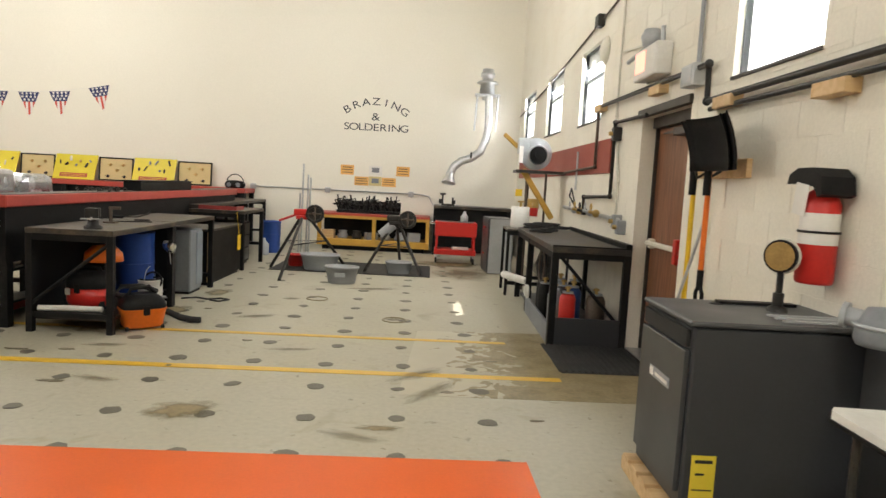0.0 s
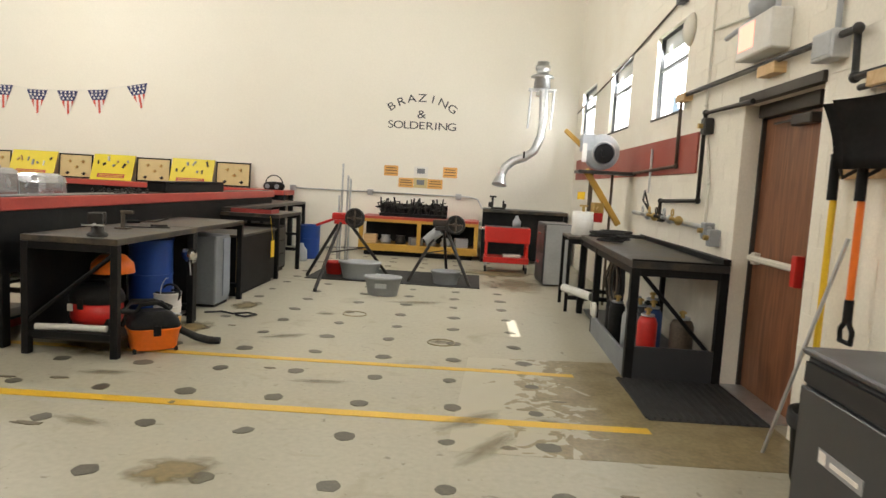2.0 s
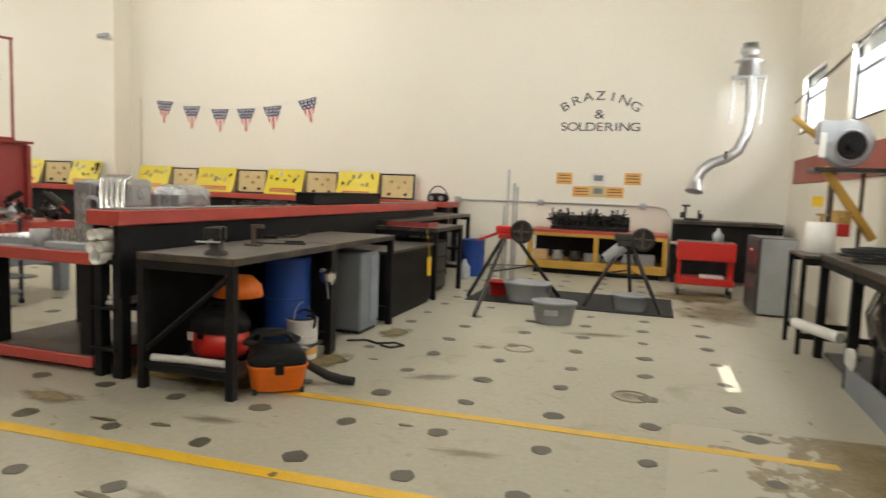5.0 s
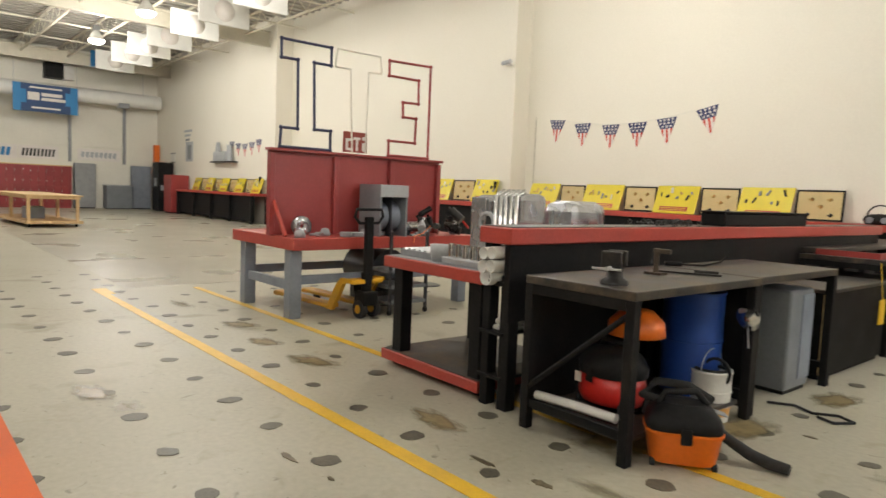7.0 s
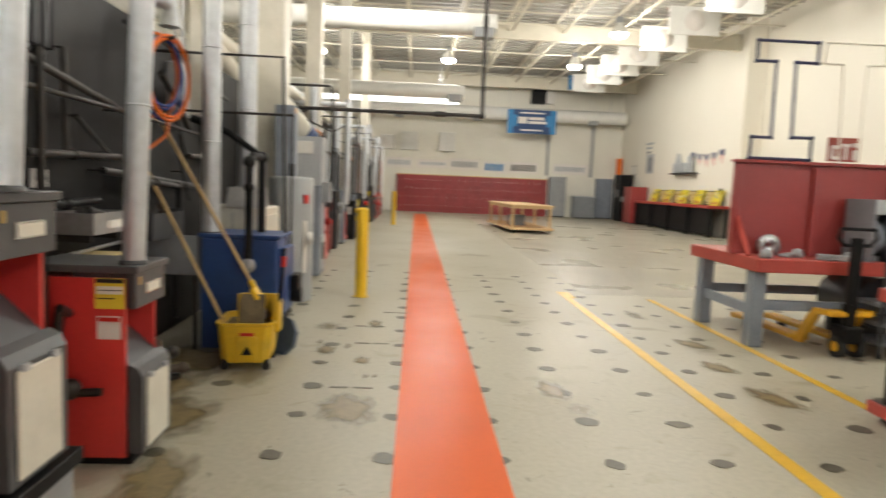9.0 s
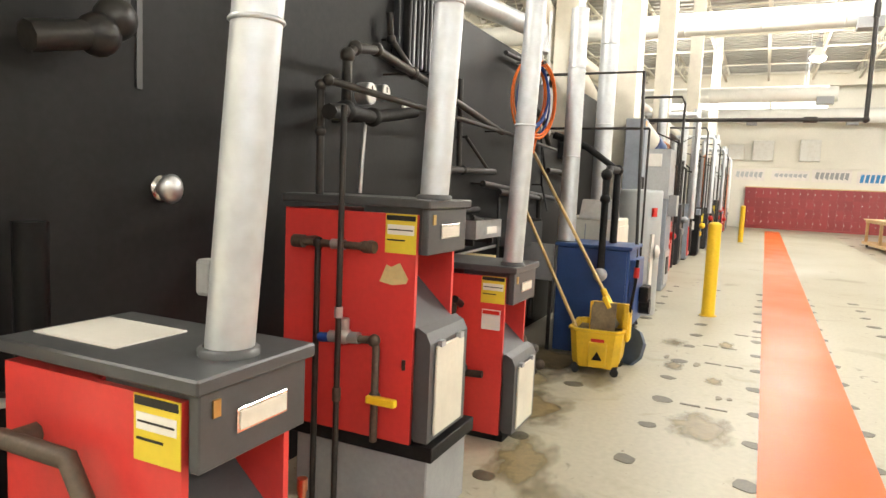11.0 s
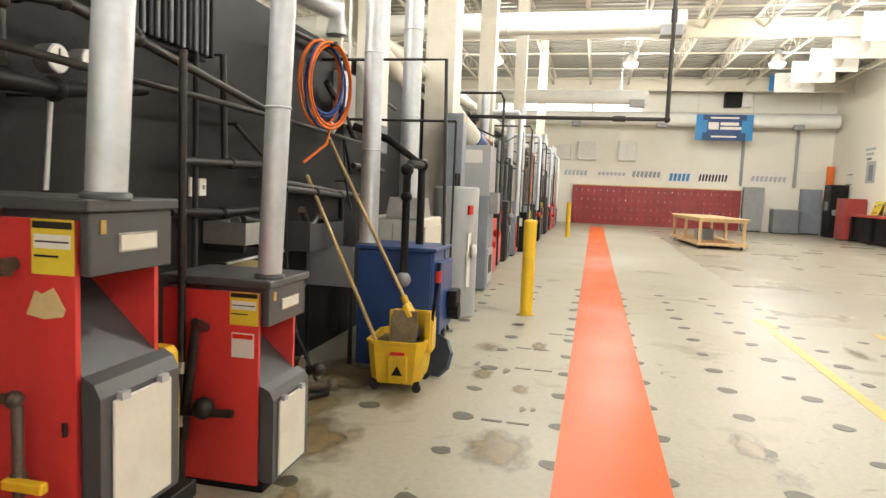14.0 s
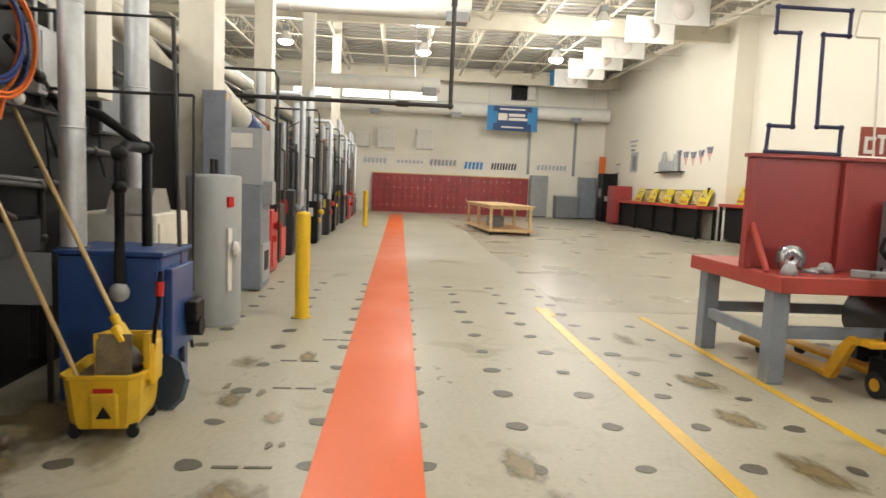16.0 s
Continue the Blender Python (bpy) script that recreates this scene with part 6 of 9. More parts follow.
# ---- boilers along the black partition ----
def boiler(x, y, z, d, w, h, label, lid_extra=0.0):
    """Red side panels, grey hood and lower burner cover. x: the side seen first; y: the front of the hood."""
    b = thing("boiler", pose(x, y, z), label, "boiler", "red boilers along the partition")
    low = h * 0.47
    body = [(-d, 0), (-0.02, 0), (-0.02, low), (-0.02, h * 0.78), (-0.02, h - 0.06), (-d, h - 0.06)]
    part("side_panel", Mesh().prism(body, 0, 0.02, pose(-0.02, 0, 0, 90, 0, 90)), BOILERRED, b, "red enamelled side panel")
    part("side_panel", Mesh().prism(body, 0, 0.02, pose(-w, 0, 0, 90, 0, 90)), BOILERRED, b)
    part("rear_casing", Mesh().box(-w + 0.02, -0.02, -d, -0.3, 0.02, h - 0.06), BOILERRED, b)
    part("throat", Mesh().add([(-0.02, -0.3, h * 0.75), (-w + 0.02, -0.3, h * 0.75), (-w + 0.02, 0.0, low), (-0.02, 0.0, low), (-0.02, -0.3, 0.02), (-w + 0.02, -0.3, 0.02), (-w + 0.02, 0, 0.02), (-0.02, 0, 0.02)], [(0, 1, 2, 3), (0, 4, 5, 1), (1, 5, 6, 2), (2, 6, 7, 3), (3, 7, 4, 0), (4, 7, 6, 5)]), GREYBOX, b, "sloping grey inner panel")
    part("hood", Mesh().box(-w, 0.0, 0.0, 0.03, h * 0.78, h - 0.035, 0.004).box(-w + 0.021, -0.021, -0.28, 0.0, h * 0.78, h - 0.036), GREYBOX, b, "grey steel hood")
    part("lid", Mesh().box(-w - 0.02, 0.02, -d - 0.01, 0.045, h - 0.035, h, 0.005), GREYBOX, b)
    nm = part("name_plate", Mesh().box(-w * 0.78, -w * 0.3, 0.03, 0.036, h * 0.84, h * 0.9, 0.002), CHROME, b, "bright framed name plate")
    part("plate_face", Mesh().box(-w * 0.76, -w * 0.32, 0.036, 0.039, h * 0.848, h * 0.892), CREAMPLATE, nm)
    part("badge", Mesh().box(-w * 0.16, -w * 0.1, 0.03, 0.035, h * 0.9, h * 0.94), BRASS, b)
    lo = part("burner_cover", Mesh().prism([(0.0, 0.02), (0.06, 0.02), (0.06, low - 0.04), (0.04, low), (0.0, low + 0.02)], 0, w, pose(-w, 0, 0, 90, 0, 90)), GREYBOX, b, "grey burner cover")
    pn = part("access_panel", Mesh().box(-w * 0.85, -w * 0.12, 0.06, 0.072, 0.04, low * 0.88, 0.004), CREAMPLATE, lo, "scuffed cream access panel")
    part("clip", Mesh().box(-w * 0.78, -w * 0.68, 0.06, 0.08, low * 0.87, low * 0.92), LIGHTGREY, pn)
    part("clip", Mesh().box(-w * 0.28, -w * 0.18, 0.06, 0.08, low * 0.87, low * 0.92), LIGHTGREY, pn)
    # labels on the side seen first
    lab = part("rating_label", Mesh().box(0.0, 0.003, -0.16, -0.02, h * 0.78, h - 0.06), LABELYEL, b, "yellow rating label")
    part("label_print", Mesh().box(0.003, 0.005, -0.15, -0.03, h * 0.855, h * 0.895), PAPER, lab)
    part("label_heading", Mesh().box(0.003, 0.005, -0.155, -0.025, h * 0.912, h * 0.932), INK_AND_HOLE, lab)
    part("label_line", Mesh().box(0.005, 0.006, -0.145, -0.035, h * 0.872, h * 0.877), INK_AND_HOLE, lab)
    part("label_line", Mesh().box(0.003, 0.005, -0.15, -0.07, h * 0.83, h * 0.836), INK_AND_HOLE, lab)
    return b


site(BOILERS, 1.026)
b1 = boiler(-2.94, 1.6, 0.36, 0.66, 0.37, 0.97, "red boiler with a grey hood standing on a pedestal")
ped = thing("pedestal", pose(-2.97, 1.6, 0), "pale grey metal pedestal under the boiler", "pedestal")
part("box", Mesh().box(-0.4, 0.0, -0.6, 0.05, 0, 0.3, 0.006), GREYPLASTIC, ped)
part("plate", Mesh().box(-0.42, 0.02, -0.64, 0.08, 0.3, 0.36, 0.004), BLACK, ped)
part("sticker", Mesh().prism([(-0.08, 0), (-0.05, 0.07), (-0.03, 0.06), (0.01, 0.08), (0.05, 0.02), (0.04, 0), (-0.02, -0.01)], 0, 0.003, pose(0.0, -0.1, 0.64, 90, 0, 90)), BOARDTAN, b1, "torn tan sticker")
part("pipe_fitting", Mesh().tube([(0.08, -0.52, 0.78), (0.08, -0.2, 0.78)], 0.015, 8).tube([(0.0, -0.5, 0.78), (0.08, -0.5, 0.78)], 0.02, 8).tube([(0.0, -0.22, 0.78), (0.08, -0.22, 0.78)], 0.02, 8), RUSTPIPE, b1, "rusty iron pipe nipple")
part("end_cap", Mesh().tube([(0.08, -0.55, 0.78), (0.08, -0.5, 0.78)], 0.027, 10), RUSTPIPE, b1)
part("end_cap", Mesh().tube([(0.08, -0.21, 0.78), (0.08, -0.16, 0.78)], 0.024, 10), RUSTPIPE, b1)
part("coupling", Mesh().tube([(0.08, -0.36, 0.78), (0.08, -0.3, 0.78)], 0.021, 10), GALV, b1)
part("drop_pipe", Mesh().tube([(0.08, -0.43, 0.78), (0.08, -0.43, -0.36)], 0.013, 8).ball((0.08, -0.43, 0.78), 0.024), IRON, b1)
part("riser", Mesh().tube([(0.2, -0.24, -0.36), (0.2, -0.24, 1.3)], 0.012, 8), IRON, b1)
part("coupling", Mesh().tube([(0.2, -0.24, 0.52), (0.2, -0.24, 0.56)], 0.017, 8), GALV, b1)
part("coupling", Mesh().tube([(0.2, -0.24, 0.2), (0.2, -0.24, 0.25)], 0.017, 8), RUSTPIPE, b1)
part("gas_valve_run", Mesh().tube([(0.08, -0.42, 0.4), (0.08, -0.17, 0.42), (0.08, -0.14, 0.4), (0.08, -0.14, 0.02)], 0.016, 8).ball((0.08, -0.15, 0.42), 0.026).ball((0.08, -0.14, 0.2), 0.025), RUSTPIPE, b1)
part("gas_valve", Mesh().ball((0.08, -0.29, 0.42), 0.034).tube([(0.08, -0.29, 0.42), (0.08, -0.29, 0.49)], 0.02, 8).tube([(0.08, -0.36, 0.41), (0.08, -0.22, 0.42)], 0.024, 8), GALV, b1, "dull metal gas valve")
part("valve_cap", Mesh().tube([(0.08, -0.41, 0.4), (0.08, -0.36, 0.405)], 0.02, 8), BLUE, b1, "blue valve cap")
part("lever", Mesh().box(0.09, 0.12, -0.16, -0.03, 0.18, 0.21, 0.004), YELLOW, b1, "yellow valve lever")
part("hinge", Mesh().tube([(0.004, -0.055, 0.3), (0.004, -0.055, 0.34)], 0.008, 6), IRON, b1)
b2 = boiler(-4.02, 1.6, 0.04, 0.5, 0.385, 0.93, "small red boiler with a grey hood on the floor")
part("base", Mesh().box(-0.4, -0.02, -0.48, 0.0, -0.04, 0.0), BLACK, b2)
part("notice", Mesh().box(0.0, 0.003, -0.15, -0.04, 0.58, 0.69), PAPER, b2, "white notice with a red heading")
part("notice_heading", Mesh().box(0.003, 0.005, -0.145, -0.045, 0.665, 0.685), CARTRED, b2)
part("side_pipe", Mesh().tube([(0.05, -0.37, -0.04), (0.05, -0.37, 1.9)], 0.018, 8).tube([(0.05, -0.3, 0.72), (0.05, -0.36, 0.2)], 0.022, 8).tube([(0.0, -0.28, 0.7), (0.09, -0.28, 0.74)], 0.022, 8), IRON, b2)
part("valve", Mesh().ball((0.08, -0.24, 0.36), 0.05).tube([(0.08, -0.4, 0.33), (0.08, -0.1, 0.35)], 0.02, 8), IRON, b2)
part("union", Mesh().tube([(0.05, -0.37, 0.5), (0.05, -0.37, 0.55)], 0.027, 8), GALV, b2)
part("union", Mesh().tube([(0.05, -0.37, 0.26), (0.05, -0.37, 0.32)], 0.03, 8), GALV, b2)
b0 = boiler(-1.66, 1.72, 0.04, 0.62, 0.36, 0.94, "red boiler with a grey hood and a dusty lid")
part("base", Mesh().box(-0.34, -0.02, -0.58, 0.0, -0.04, 0.0), BLACK, b0)
part("paper", Mesh().box(-0.28, -0.06, -0.6, -0.3, 0.94, 0.944), PAPER, b0, "pale dusty sheet on the lid")
part("side_pipe", Mesh().tube([(0.06, -0.55, 0.72), (0.06, -0.3, 0.72), (0.06, -0.22, 0.6), (0.06, -0.22, 0.3)], 0.024, 8).tube([(0, -0.5, 0.72), (0.06, -0.5, 0.72)], 0.028, 8), RUSTPIPE, b0)


def flue(x, y, z0, z1, r, label, draft=None, lean=(0.0, 0.0)):
    """A flue pipe; lean is how far its axis moves in x and y for each metre of height."""
    f = thing("flue_pipe", pose(x, y, 0), label, "flue pipe", "vertical flue pipes")

    def axis(z):
        return (lean[0] * (z - z0), lean[1] * (z - z0), z)
    part("pipe", Mesh().tube([axis(z0), axis((z0 + z1) / 2), axis(z1)], r, 18), FLUE, f)
    z = z0 + 0.75
    while z < z1 - 0.2:
        part("seam", Mesh().ring(axis(z), r + 0.001, 0.006, "z", 18, 5), FLUE, f)
        z += 0.75
    part("collar", Mesh().lathe([(r * 1.25, 0), (r * 1.25, 0.015), (r * 1.03, 0.02)], (0, 0, z0), 18), GREYBOX, f)
    if draft:
        part("damper", Mesh().box(-0.02, 0.025, -r - 0.03, -r + 0.02, draft - 0.04, draft + 0.045, 0.008), GREYPLASTIC, f)
    return f


flue(-1.84, 1.66, 0.98, 6.9, 0.058, "tall dull grey flue pipe rising from a boiler", 1.15, (-0.033, 0.064))
flue(-3.04, 1.6, 1.33, 6.9, 0.058, "tall dull grey flue pipe rising from a boiler", None, (-0.03, 0.03))
flue(-4.12, 1.58, 0.97, 6.9, 0.055, "tall dull grey flue pipe rising from a boiler", None, (0.016, 0.045))
cu = thing("copper_pipe", pose(-2.35, 1.5, 0), "short upright copper pipe stub by the boiler", "copper pipe")
part("pipe", Mesh().tube([(0, 0, 0), (0, 0, 0.42)], 0.014, 8), COPPER, cu)
part("cap", Mesh().tube([(0, 0, 0.4), (0, 0, 0.44)], 0.018, 8), COPPER, cu)
part("valve", Mesh().tube([(-0.04, 0, 0.1), (0.04, 0, 0.1)], 0.018, 8).lathe([(0.05, 0), (0.05, 0.01), (0.02, 0.02)], (0, 0, 0), 10), BRASS, cu)
ys = thing("yellow_level_case", pose(-3.72, 1.31, 0, 0, 0, -6), "yellow tool with finger holes bound with wire between the boilers", "tool")
part("body", Mesh().prism([(-0.055, 0), (0.055, 0), (0.06, 0.5), (0.05, 0.7), (0.03, 0.725), (-0.04, 0.725), (-0.06, 0.7)], -0.03, 0.03, pose(0, 0, 0, 90, 0, 90)), YELLOW, ys)
# two black discs put the shade of the finger holes into colour
part("slot", Mesh().lathe([(0.024, 0), (0.024, 0.008), (0.001, 0.008)], (0, 0, 0), 14, pose(0.03, -0.015, 0.66, 0, 90, 0)), INK_AND_HOLE, ys)
part("slot", Mesh().lathe([(0.017, 0), (0.017, 0.008), (0.001, 0.008)], (0, 0, 0), 12, pose(0.03, -0.03, 0.61, 0, 90, 0)), INK_AND_HOLE, ys)
for z, dz in ((0.51, 0.03), (0.53, -0.02), (0.56, 0.02), (0.4, 0.06)):
    part("wire", Mesh().tube([(0.034, -0.07, z - dz), (0.036, 0.0, z), (0.034, 0.075, z + dz)], 0.006, 6), IRON, ys)

# pipes on the black partition
site(PARTITION, 1.012)


def bar_pipe(pts, r, material, label, fittings=()):
    p = thing("wall_pipe", pose(0, 0, 0), label, "pipe", "pipes on the partition")
    part("run", Mesh().tube(pts, r, 8), material, p)
    for q in list(pts[1:-1]) + list(fittings):
        part("fitting", Mesh().ball(q, r * 1.5, None, None, 10), material, p)
    q = pts[-2]
    part("standoff", Mesh().tube([q, (q[0], 0.695, q[2])], 0.008, 6), IRON, p)
    return p


PB = 0.76
bar_pipe([(-2.94, 1.12, 1.35), (-2.935, 1.12, 1.6), (-2.93, 1.12, 1.78), (-2.94, 1.15, 1.80), (-5.73, 0.85, 1.85), (-7.48, 0.80, 1.82)], 0.016, IRON, "thin black gas pipe running over the boiler")
bar_pipe([(-3.29, 1.00, 1.76), (-3.29, 1.00, 1.97), (-3.38, 0.98, 2.02), (-3.62, 0.95, 2.06), (-4.11, 0.90, 2.03), (-5.70, 0.86, 1.84)], 0.024, IRON, "black iron pipe sloping along the partition")
bar_pipe([(-2.88, 1.20, 1.67), (-3.11, 1.12, 1.70), (-3.52, 1.00, 1.72), (-4.18, 0.88, 1.82)], 0.032, BLACK, "thick black lagged pipe over the boiler")
bar_pipe([(-3.61, 0.90, 1.71), (-3.58, 0.90, 1.35)], 0.011, GALV, "thin grey drop pipe behind the boiler")
bar_pipe([(-4.05, 0.76, 2.36), (-4.08, 0.76, 2.22), (-4.28, 0.80, 2.07)], 0.02, IRON, "black hose bending down the partition")
bar_pipe([(-4.99, 0.80, 2.14), (-5.02, 0.80, 1.53)], 0.02, IRON, "upright black pipe with pale sleeves")
bar_pipe([(-4.57, 0.82, 1.51), (-5.10, 0.80, 1.52), (-5.78, 0.78, 1.53)], 0.024, IRON, "black horizontal pipe on the partition")
bar_pipe([(-5.17, 0.78, 1.76), (-5.64, 0.78, 1.54)], 0.014, IRON, "slanting black pipe brace")
bar_pipe([(-5.49, 0.80, 1.43), (-7.62, 0.78, 1.31)], 0.026, IRON, "black pipe with unions on the partition")
bar_pipe([(-5.05, 0.80, 0.91), (-6.32, 0.78, 0.93)], 0.012, GALV, "thin steel tube low on the partition")
bar_pipe([(-1.93, 0.85, 1.77), (-2.15, 0.85, 1.82), (-2.21, 0.85, 1.88), (-2.21, 0.85, 1.99)], 0.045, IRON, "fat black pipe bending up the partition")
bar_pipe([(-4.9, 0.7, 0.4), (-4.9, 1.0, 0.4), (-4.75, 1.2, 0.4), (-4.75, 1.45, 0.42)], 0.05, IRON, "fat black pipe elbow beside the boiler")
bar_pipe([(-4.75, PB + 0.02, 2.6), (-4.75, PB + 0.02, 0.3), (-4.75, PB + 0.2, 0.05)], 0.016, RUBBER, "long black hose hanging down the partition")
for k in range(3):
    bar_pipe([(-1.6 - 0.02 * k, 0.72, 0.75 + 0.03 * k), (-2.0, PB + 0.1, 0.72), (-2.4, PB + 0.05, 0.5 - 0.05 * k), (-2.8, 0.72, 0.5)], 0.012, (WHITEPLASTIC, GALV, IRON)[k], "thin line sagging behind the boilers")
bar_pipe([(-1.96, 0.8, 0.0), (-1.96, 0.8, 1.25)], 0.05, BLACK, "black waste pipe stub by the partition")
kn = thing("door_knob", pose(-2.52, 0.7, 1.35), "brushed steel knob on the black partition door", "door knob")
part("rose", Mesh().lathe([(0.05, 0), (0.05, 0.006), (0.02, 0.012)], (0, 0, 0), 18, pose(0, 0, 0, -90, 0, 0)), CHROME, kn)
part("knob", Mesh().lathe([(0.02, 0), (0.02, 0.02), (0.05, 0.034), (0.055, 0.055), (0.04, 0.07), (0.001, 0.073)], (0, 0, 0), 18, pose(0, 0, 0, -90, 0, 0)), GALV, kn)
trm = thing("corner_trim", pose(-2.42, 0.7, 0), "narrow steel trim strip on the black partition", "trim", "", "structure")
part("strip", Mesh().box(-0.012, 0.012, 0, 0.006, 1.7, 2.6), GREYBOX, trm)
for x, y, z, r in ((-3.63, 0.90, 1.85, 0.055), (-3.81, 0.88, 1.88, 0.042), (-2.82, 0.74, 1.0, 0.055)):
    dl = thing("pressure_gauge", pose(x, y, z), "round white faced pressure gauge on the pipes", "gauge", "gauges on the partition")
    part("case", Mesh().tube([(0, -0.05, 0), (0, 0.02, 0)], r, 18), GALV, dl)
    part("face", Mesh().tube([(0, 0.02, 0), (0, 0.024, 0)], r * 0.9, 18), PAPER, dl)
    part("needle", Mesh().box(-0.003, 0.003, 0.024, 0.027, 0, r * 0.7), INK_AND_HOLE, dl)
for x, z, w, h in ((-4.92, 1.37, 0.07, 0.1), (-4.37, 1.86, 0.08, 0.06), (-4.82, 1.37, 0.05, 0.11), (-2.82, 0.83, 0.09, 0.13)):
    pl = thing("switch_plate", pose(x, 0.702, z), "small white switch plate on the black partition", "switch plate")
    part("plate", Mesh().box(-w / 2, w / 2, 0, 0.02, -h / 2, h / 2, 0.004), WHITEPLASTIC, pl)
    part("toggle", Mesh().box(-0.006, 0.006, 0.02, 0.03, -0.012, 0.012), GREYPLASTIC, pl)
tr_ = thing("parts_tray", pose(-5.19, 0.85, 1.04), "grey sheet metal tray holding dark fittings", "tray")
part("pan", Mesh().box(-0.25, 0.25, -0.14, 0.14, 0, 0.01).box(-0.25, 0.25, 0.13, 0.14, 0.01, 0.13).box(-0.25, 0.25, -0.14, -0.13, 0.01, 0.13).box(-0.25, -0.24, -0.13, 0.13, 0.01, 0.13).box(0.24, 0.25, -0.13, 0.13, 0.01, 0.13), GALV, tr_)
part("fittings", Mesh().tube([(-0.18, 0, 0.1), (0.1, 0.03, 0.14)], 0.03, 8).tube([(0.0, -0.05, 0.12), (0.2, 0.04, 0.14)], 0.03, 8), IRON, tr_)
part("label", Mesh().box(-0.15, 0.05, 0.14, 0.144, 0.03, 0.08), PAPER, tr_)
part("bracket", Mesh().box(-0.2, -0.17, -0.145, 0.1, -0.05, 0), IRON, tr_)
part("bracket", Mesh().box(0.17, 0.2, -0.145, 0.1, -0.05, 0), IRON, tr_)
vent = thing("louvred_panel", pose(-4.55, 0.702, 2.08), "dark ribbed louvre panel high on the partition", "louvre")
part("frame", Mesh().box(-0.36, 0.36, 0, 0.05, 0, 0.52, 0.006), DARKGREY, vent)
for k in range(13):
    part("rib", Mesh().box(-0.35 + 0.054 * k, -0.32 + 0.054 * k, 0.05, 0.1, 0.02, 0.5, 0.006), DARKGREY if k % 2 else BLACKWALL, vent)

# ledge with bins and short runs behind the small boiler
ldg = thing("wall_ledge", pose(-5.1, 0.7, 0.86), "narrow dusty wooden ledge on the black partition", "ledge")
part("board", Mesh().box(-0.45, 0.45, 0, 0.22, 0, 0.02, 0.003), BOARDTAN, ldg)
part("bracket", Mesh().box(-0.3, -0.27, 0, 0.16, -0.12, 0), IRON, ldg)
part("bracket", Mesh().box(0.27, 0.3, 0, 0.16, -0.12, 0), IRON, ldg)
bn2 = thing("sheet_metal_bin", pose(-6.25, 0.84, 0.92), "pale sheet metal bin of pipe fittings on the partition", "bin")
part("pan", Mesh().box(-0.34, 0.34, -0.13, 0.13, 0, 0.01).box(-0.34, 0.34, 0.12, 0.13, 0.01, 0.2).box(-0.34, -0.33, -0.13, 0.12, 0.01, 0.22).box(0.33, 0.34, -0.13, 0.12, 0.01, 0.22), GREYBOX, bn2)
for k, (x, z, a) in enumerate(((-0.2, 0.2, 14), (-0.02, 0.23, -20), (0.17, 0.2, 35), (0.05, 0.17, 5))):
    part("fitting", Mesh().tube([(x - 0.1, -0.02, z), (x + 0.1, 0.03, z + 0.003 * a)], 0.028, 8), IRON if k % 2 else RUSTPIPE, bn2)
part("strap", Mesh().box(-0.3, 0.3, -0.145, -0.13, 0.02, 0.1), IRON, bn2)
bar_pipe([(-4.46, 0.82, 1.24), (-5.0, 0.8, 1.22), (-5.41, 0.8, 1.23)], 0.026, BLACK, "black lagged pipe above the ledge")
bar_pipe([(-5.75, 0.84, 1.37), (-6.3, 0.84, 1.35), (-6.85, 0.84, 1.32), (-6.86, 0.84, 0.97), (-6.7, 0.86, 0.6), (-6.6, 0.9, 0.2)], 0.026, IRON, "black pipe dropping beside the blue boiler")
bar_pipe([(-5.85, 0.8, 1.36), (-5.85, 0.82, 0.8), (-5.75, 0.95, 0.35), (-5.6, 1.2, 0.03)], 0.014, RUBBER, "black cable drooping from the partition to the floor")
bar_pipe([(-5.2, 0.76, 0.62), (-6.9, 0.76, 0.6)], 0.014, GALV, "thin steel conduit low on the partition")
bar_pipe([(-7.0, 0.78, 2.0), (-7.05, 0.8, 1.45), (-6.95, 0.9, 1.2)], 0.009, RUBBER, "thin black cable hanging on the partition")
jb_ = thing("outlet_box", pose(-5.85, 0.7, 0.78), "small grey outlet box on the partition", "outlet box")
part("box", Mesh().box(-0.05, 0.05, 0, 0.06, -0.06, 0.06, 0.006), GREYPLASTIC, jb_)
part("cover", Mesh().box(-0.035, 0.035, 0.06, 0.066, -0.045, 0.045, 0.002), LIGHTGREY, jb_)
dk = thing("pipe_heap", pose(-5.3, 1.1, 0), "heap of black iron pipe offcuts on the dirty floor", "pipes")
for k, (x0, y0, z0, x1, y1, z1) in enumerate(((-0.35, -0.2, 0.03, 0.3, 0.1, 0.03), (-0.2, 0.2, 0.03, 0.35, -0.15, 0.03), (-0.3, 0.0, 0.09, 0.25, 0.05, 0.1), (0.1, -0.2, 0.09, -0.15, 0.25, 0.1), (-0.1, -0.25, 0.16, 0.2, 0.3, 0.3))):
    part("offcut", Mesh().tube([(x0, y0, z0), (x1, y1, z1)], 0.03, 9).ball((x1, y1, z1), 0.042, None, None, 10), IRON if k != 3 else RUSTPIPE, dk)
gt = thing("control_panel", pose(-8.1, 0.7, 1.75), "dark grey control panel on the black partition", "control panel")
part("case", Mesh().box(-0.2, 0.2, 0, 0.09, 0, 0.42, 0.008), DARKGREY, gt)
part("door", Mesh().box(-0.18, 0.18, 0.09, 0.1, 0.02, 0.4, 0.004), MIDGREY, gt)
part("cable", Mesh().tube([(0.1, 0.05, 0.0), (0.14, 0.06, -0.2), (0.02, 0.05, -0.35)], 0.012, 6), RUBBER, gt)

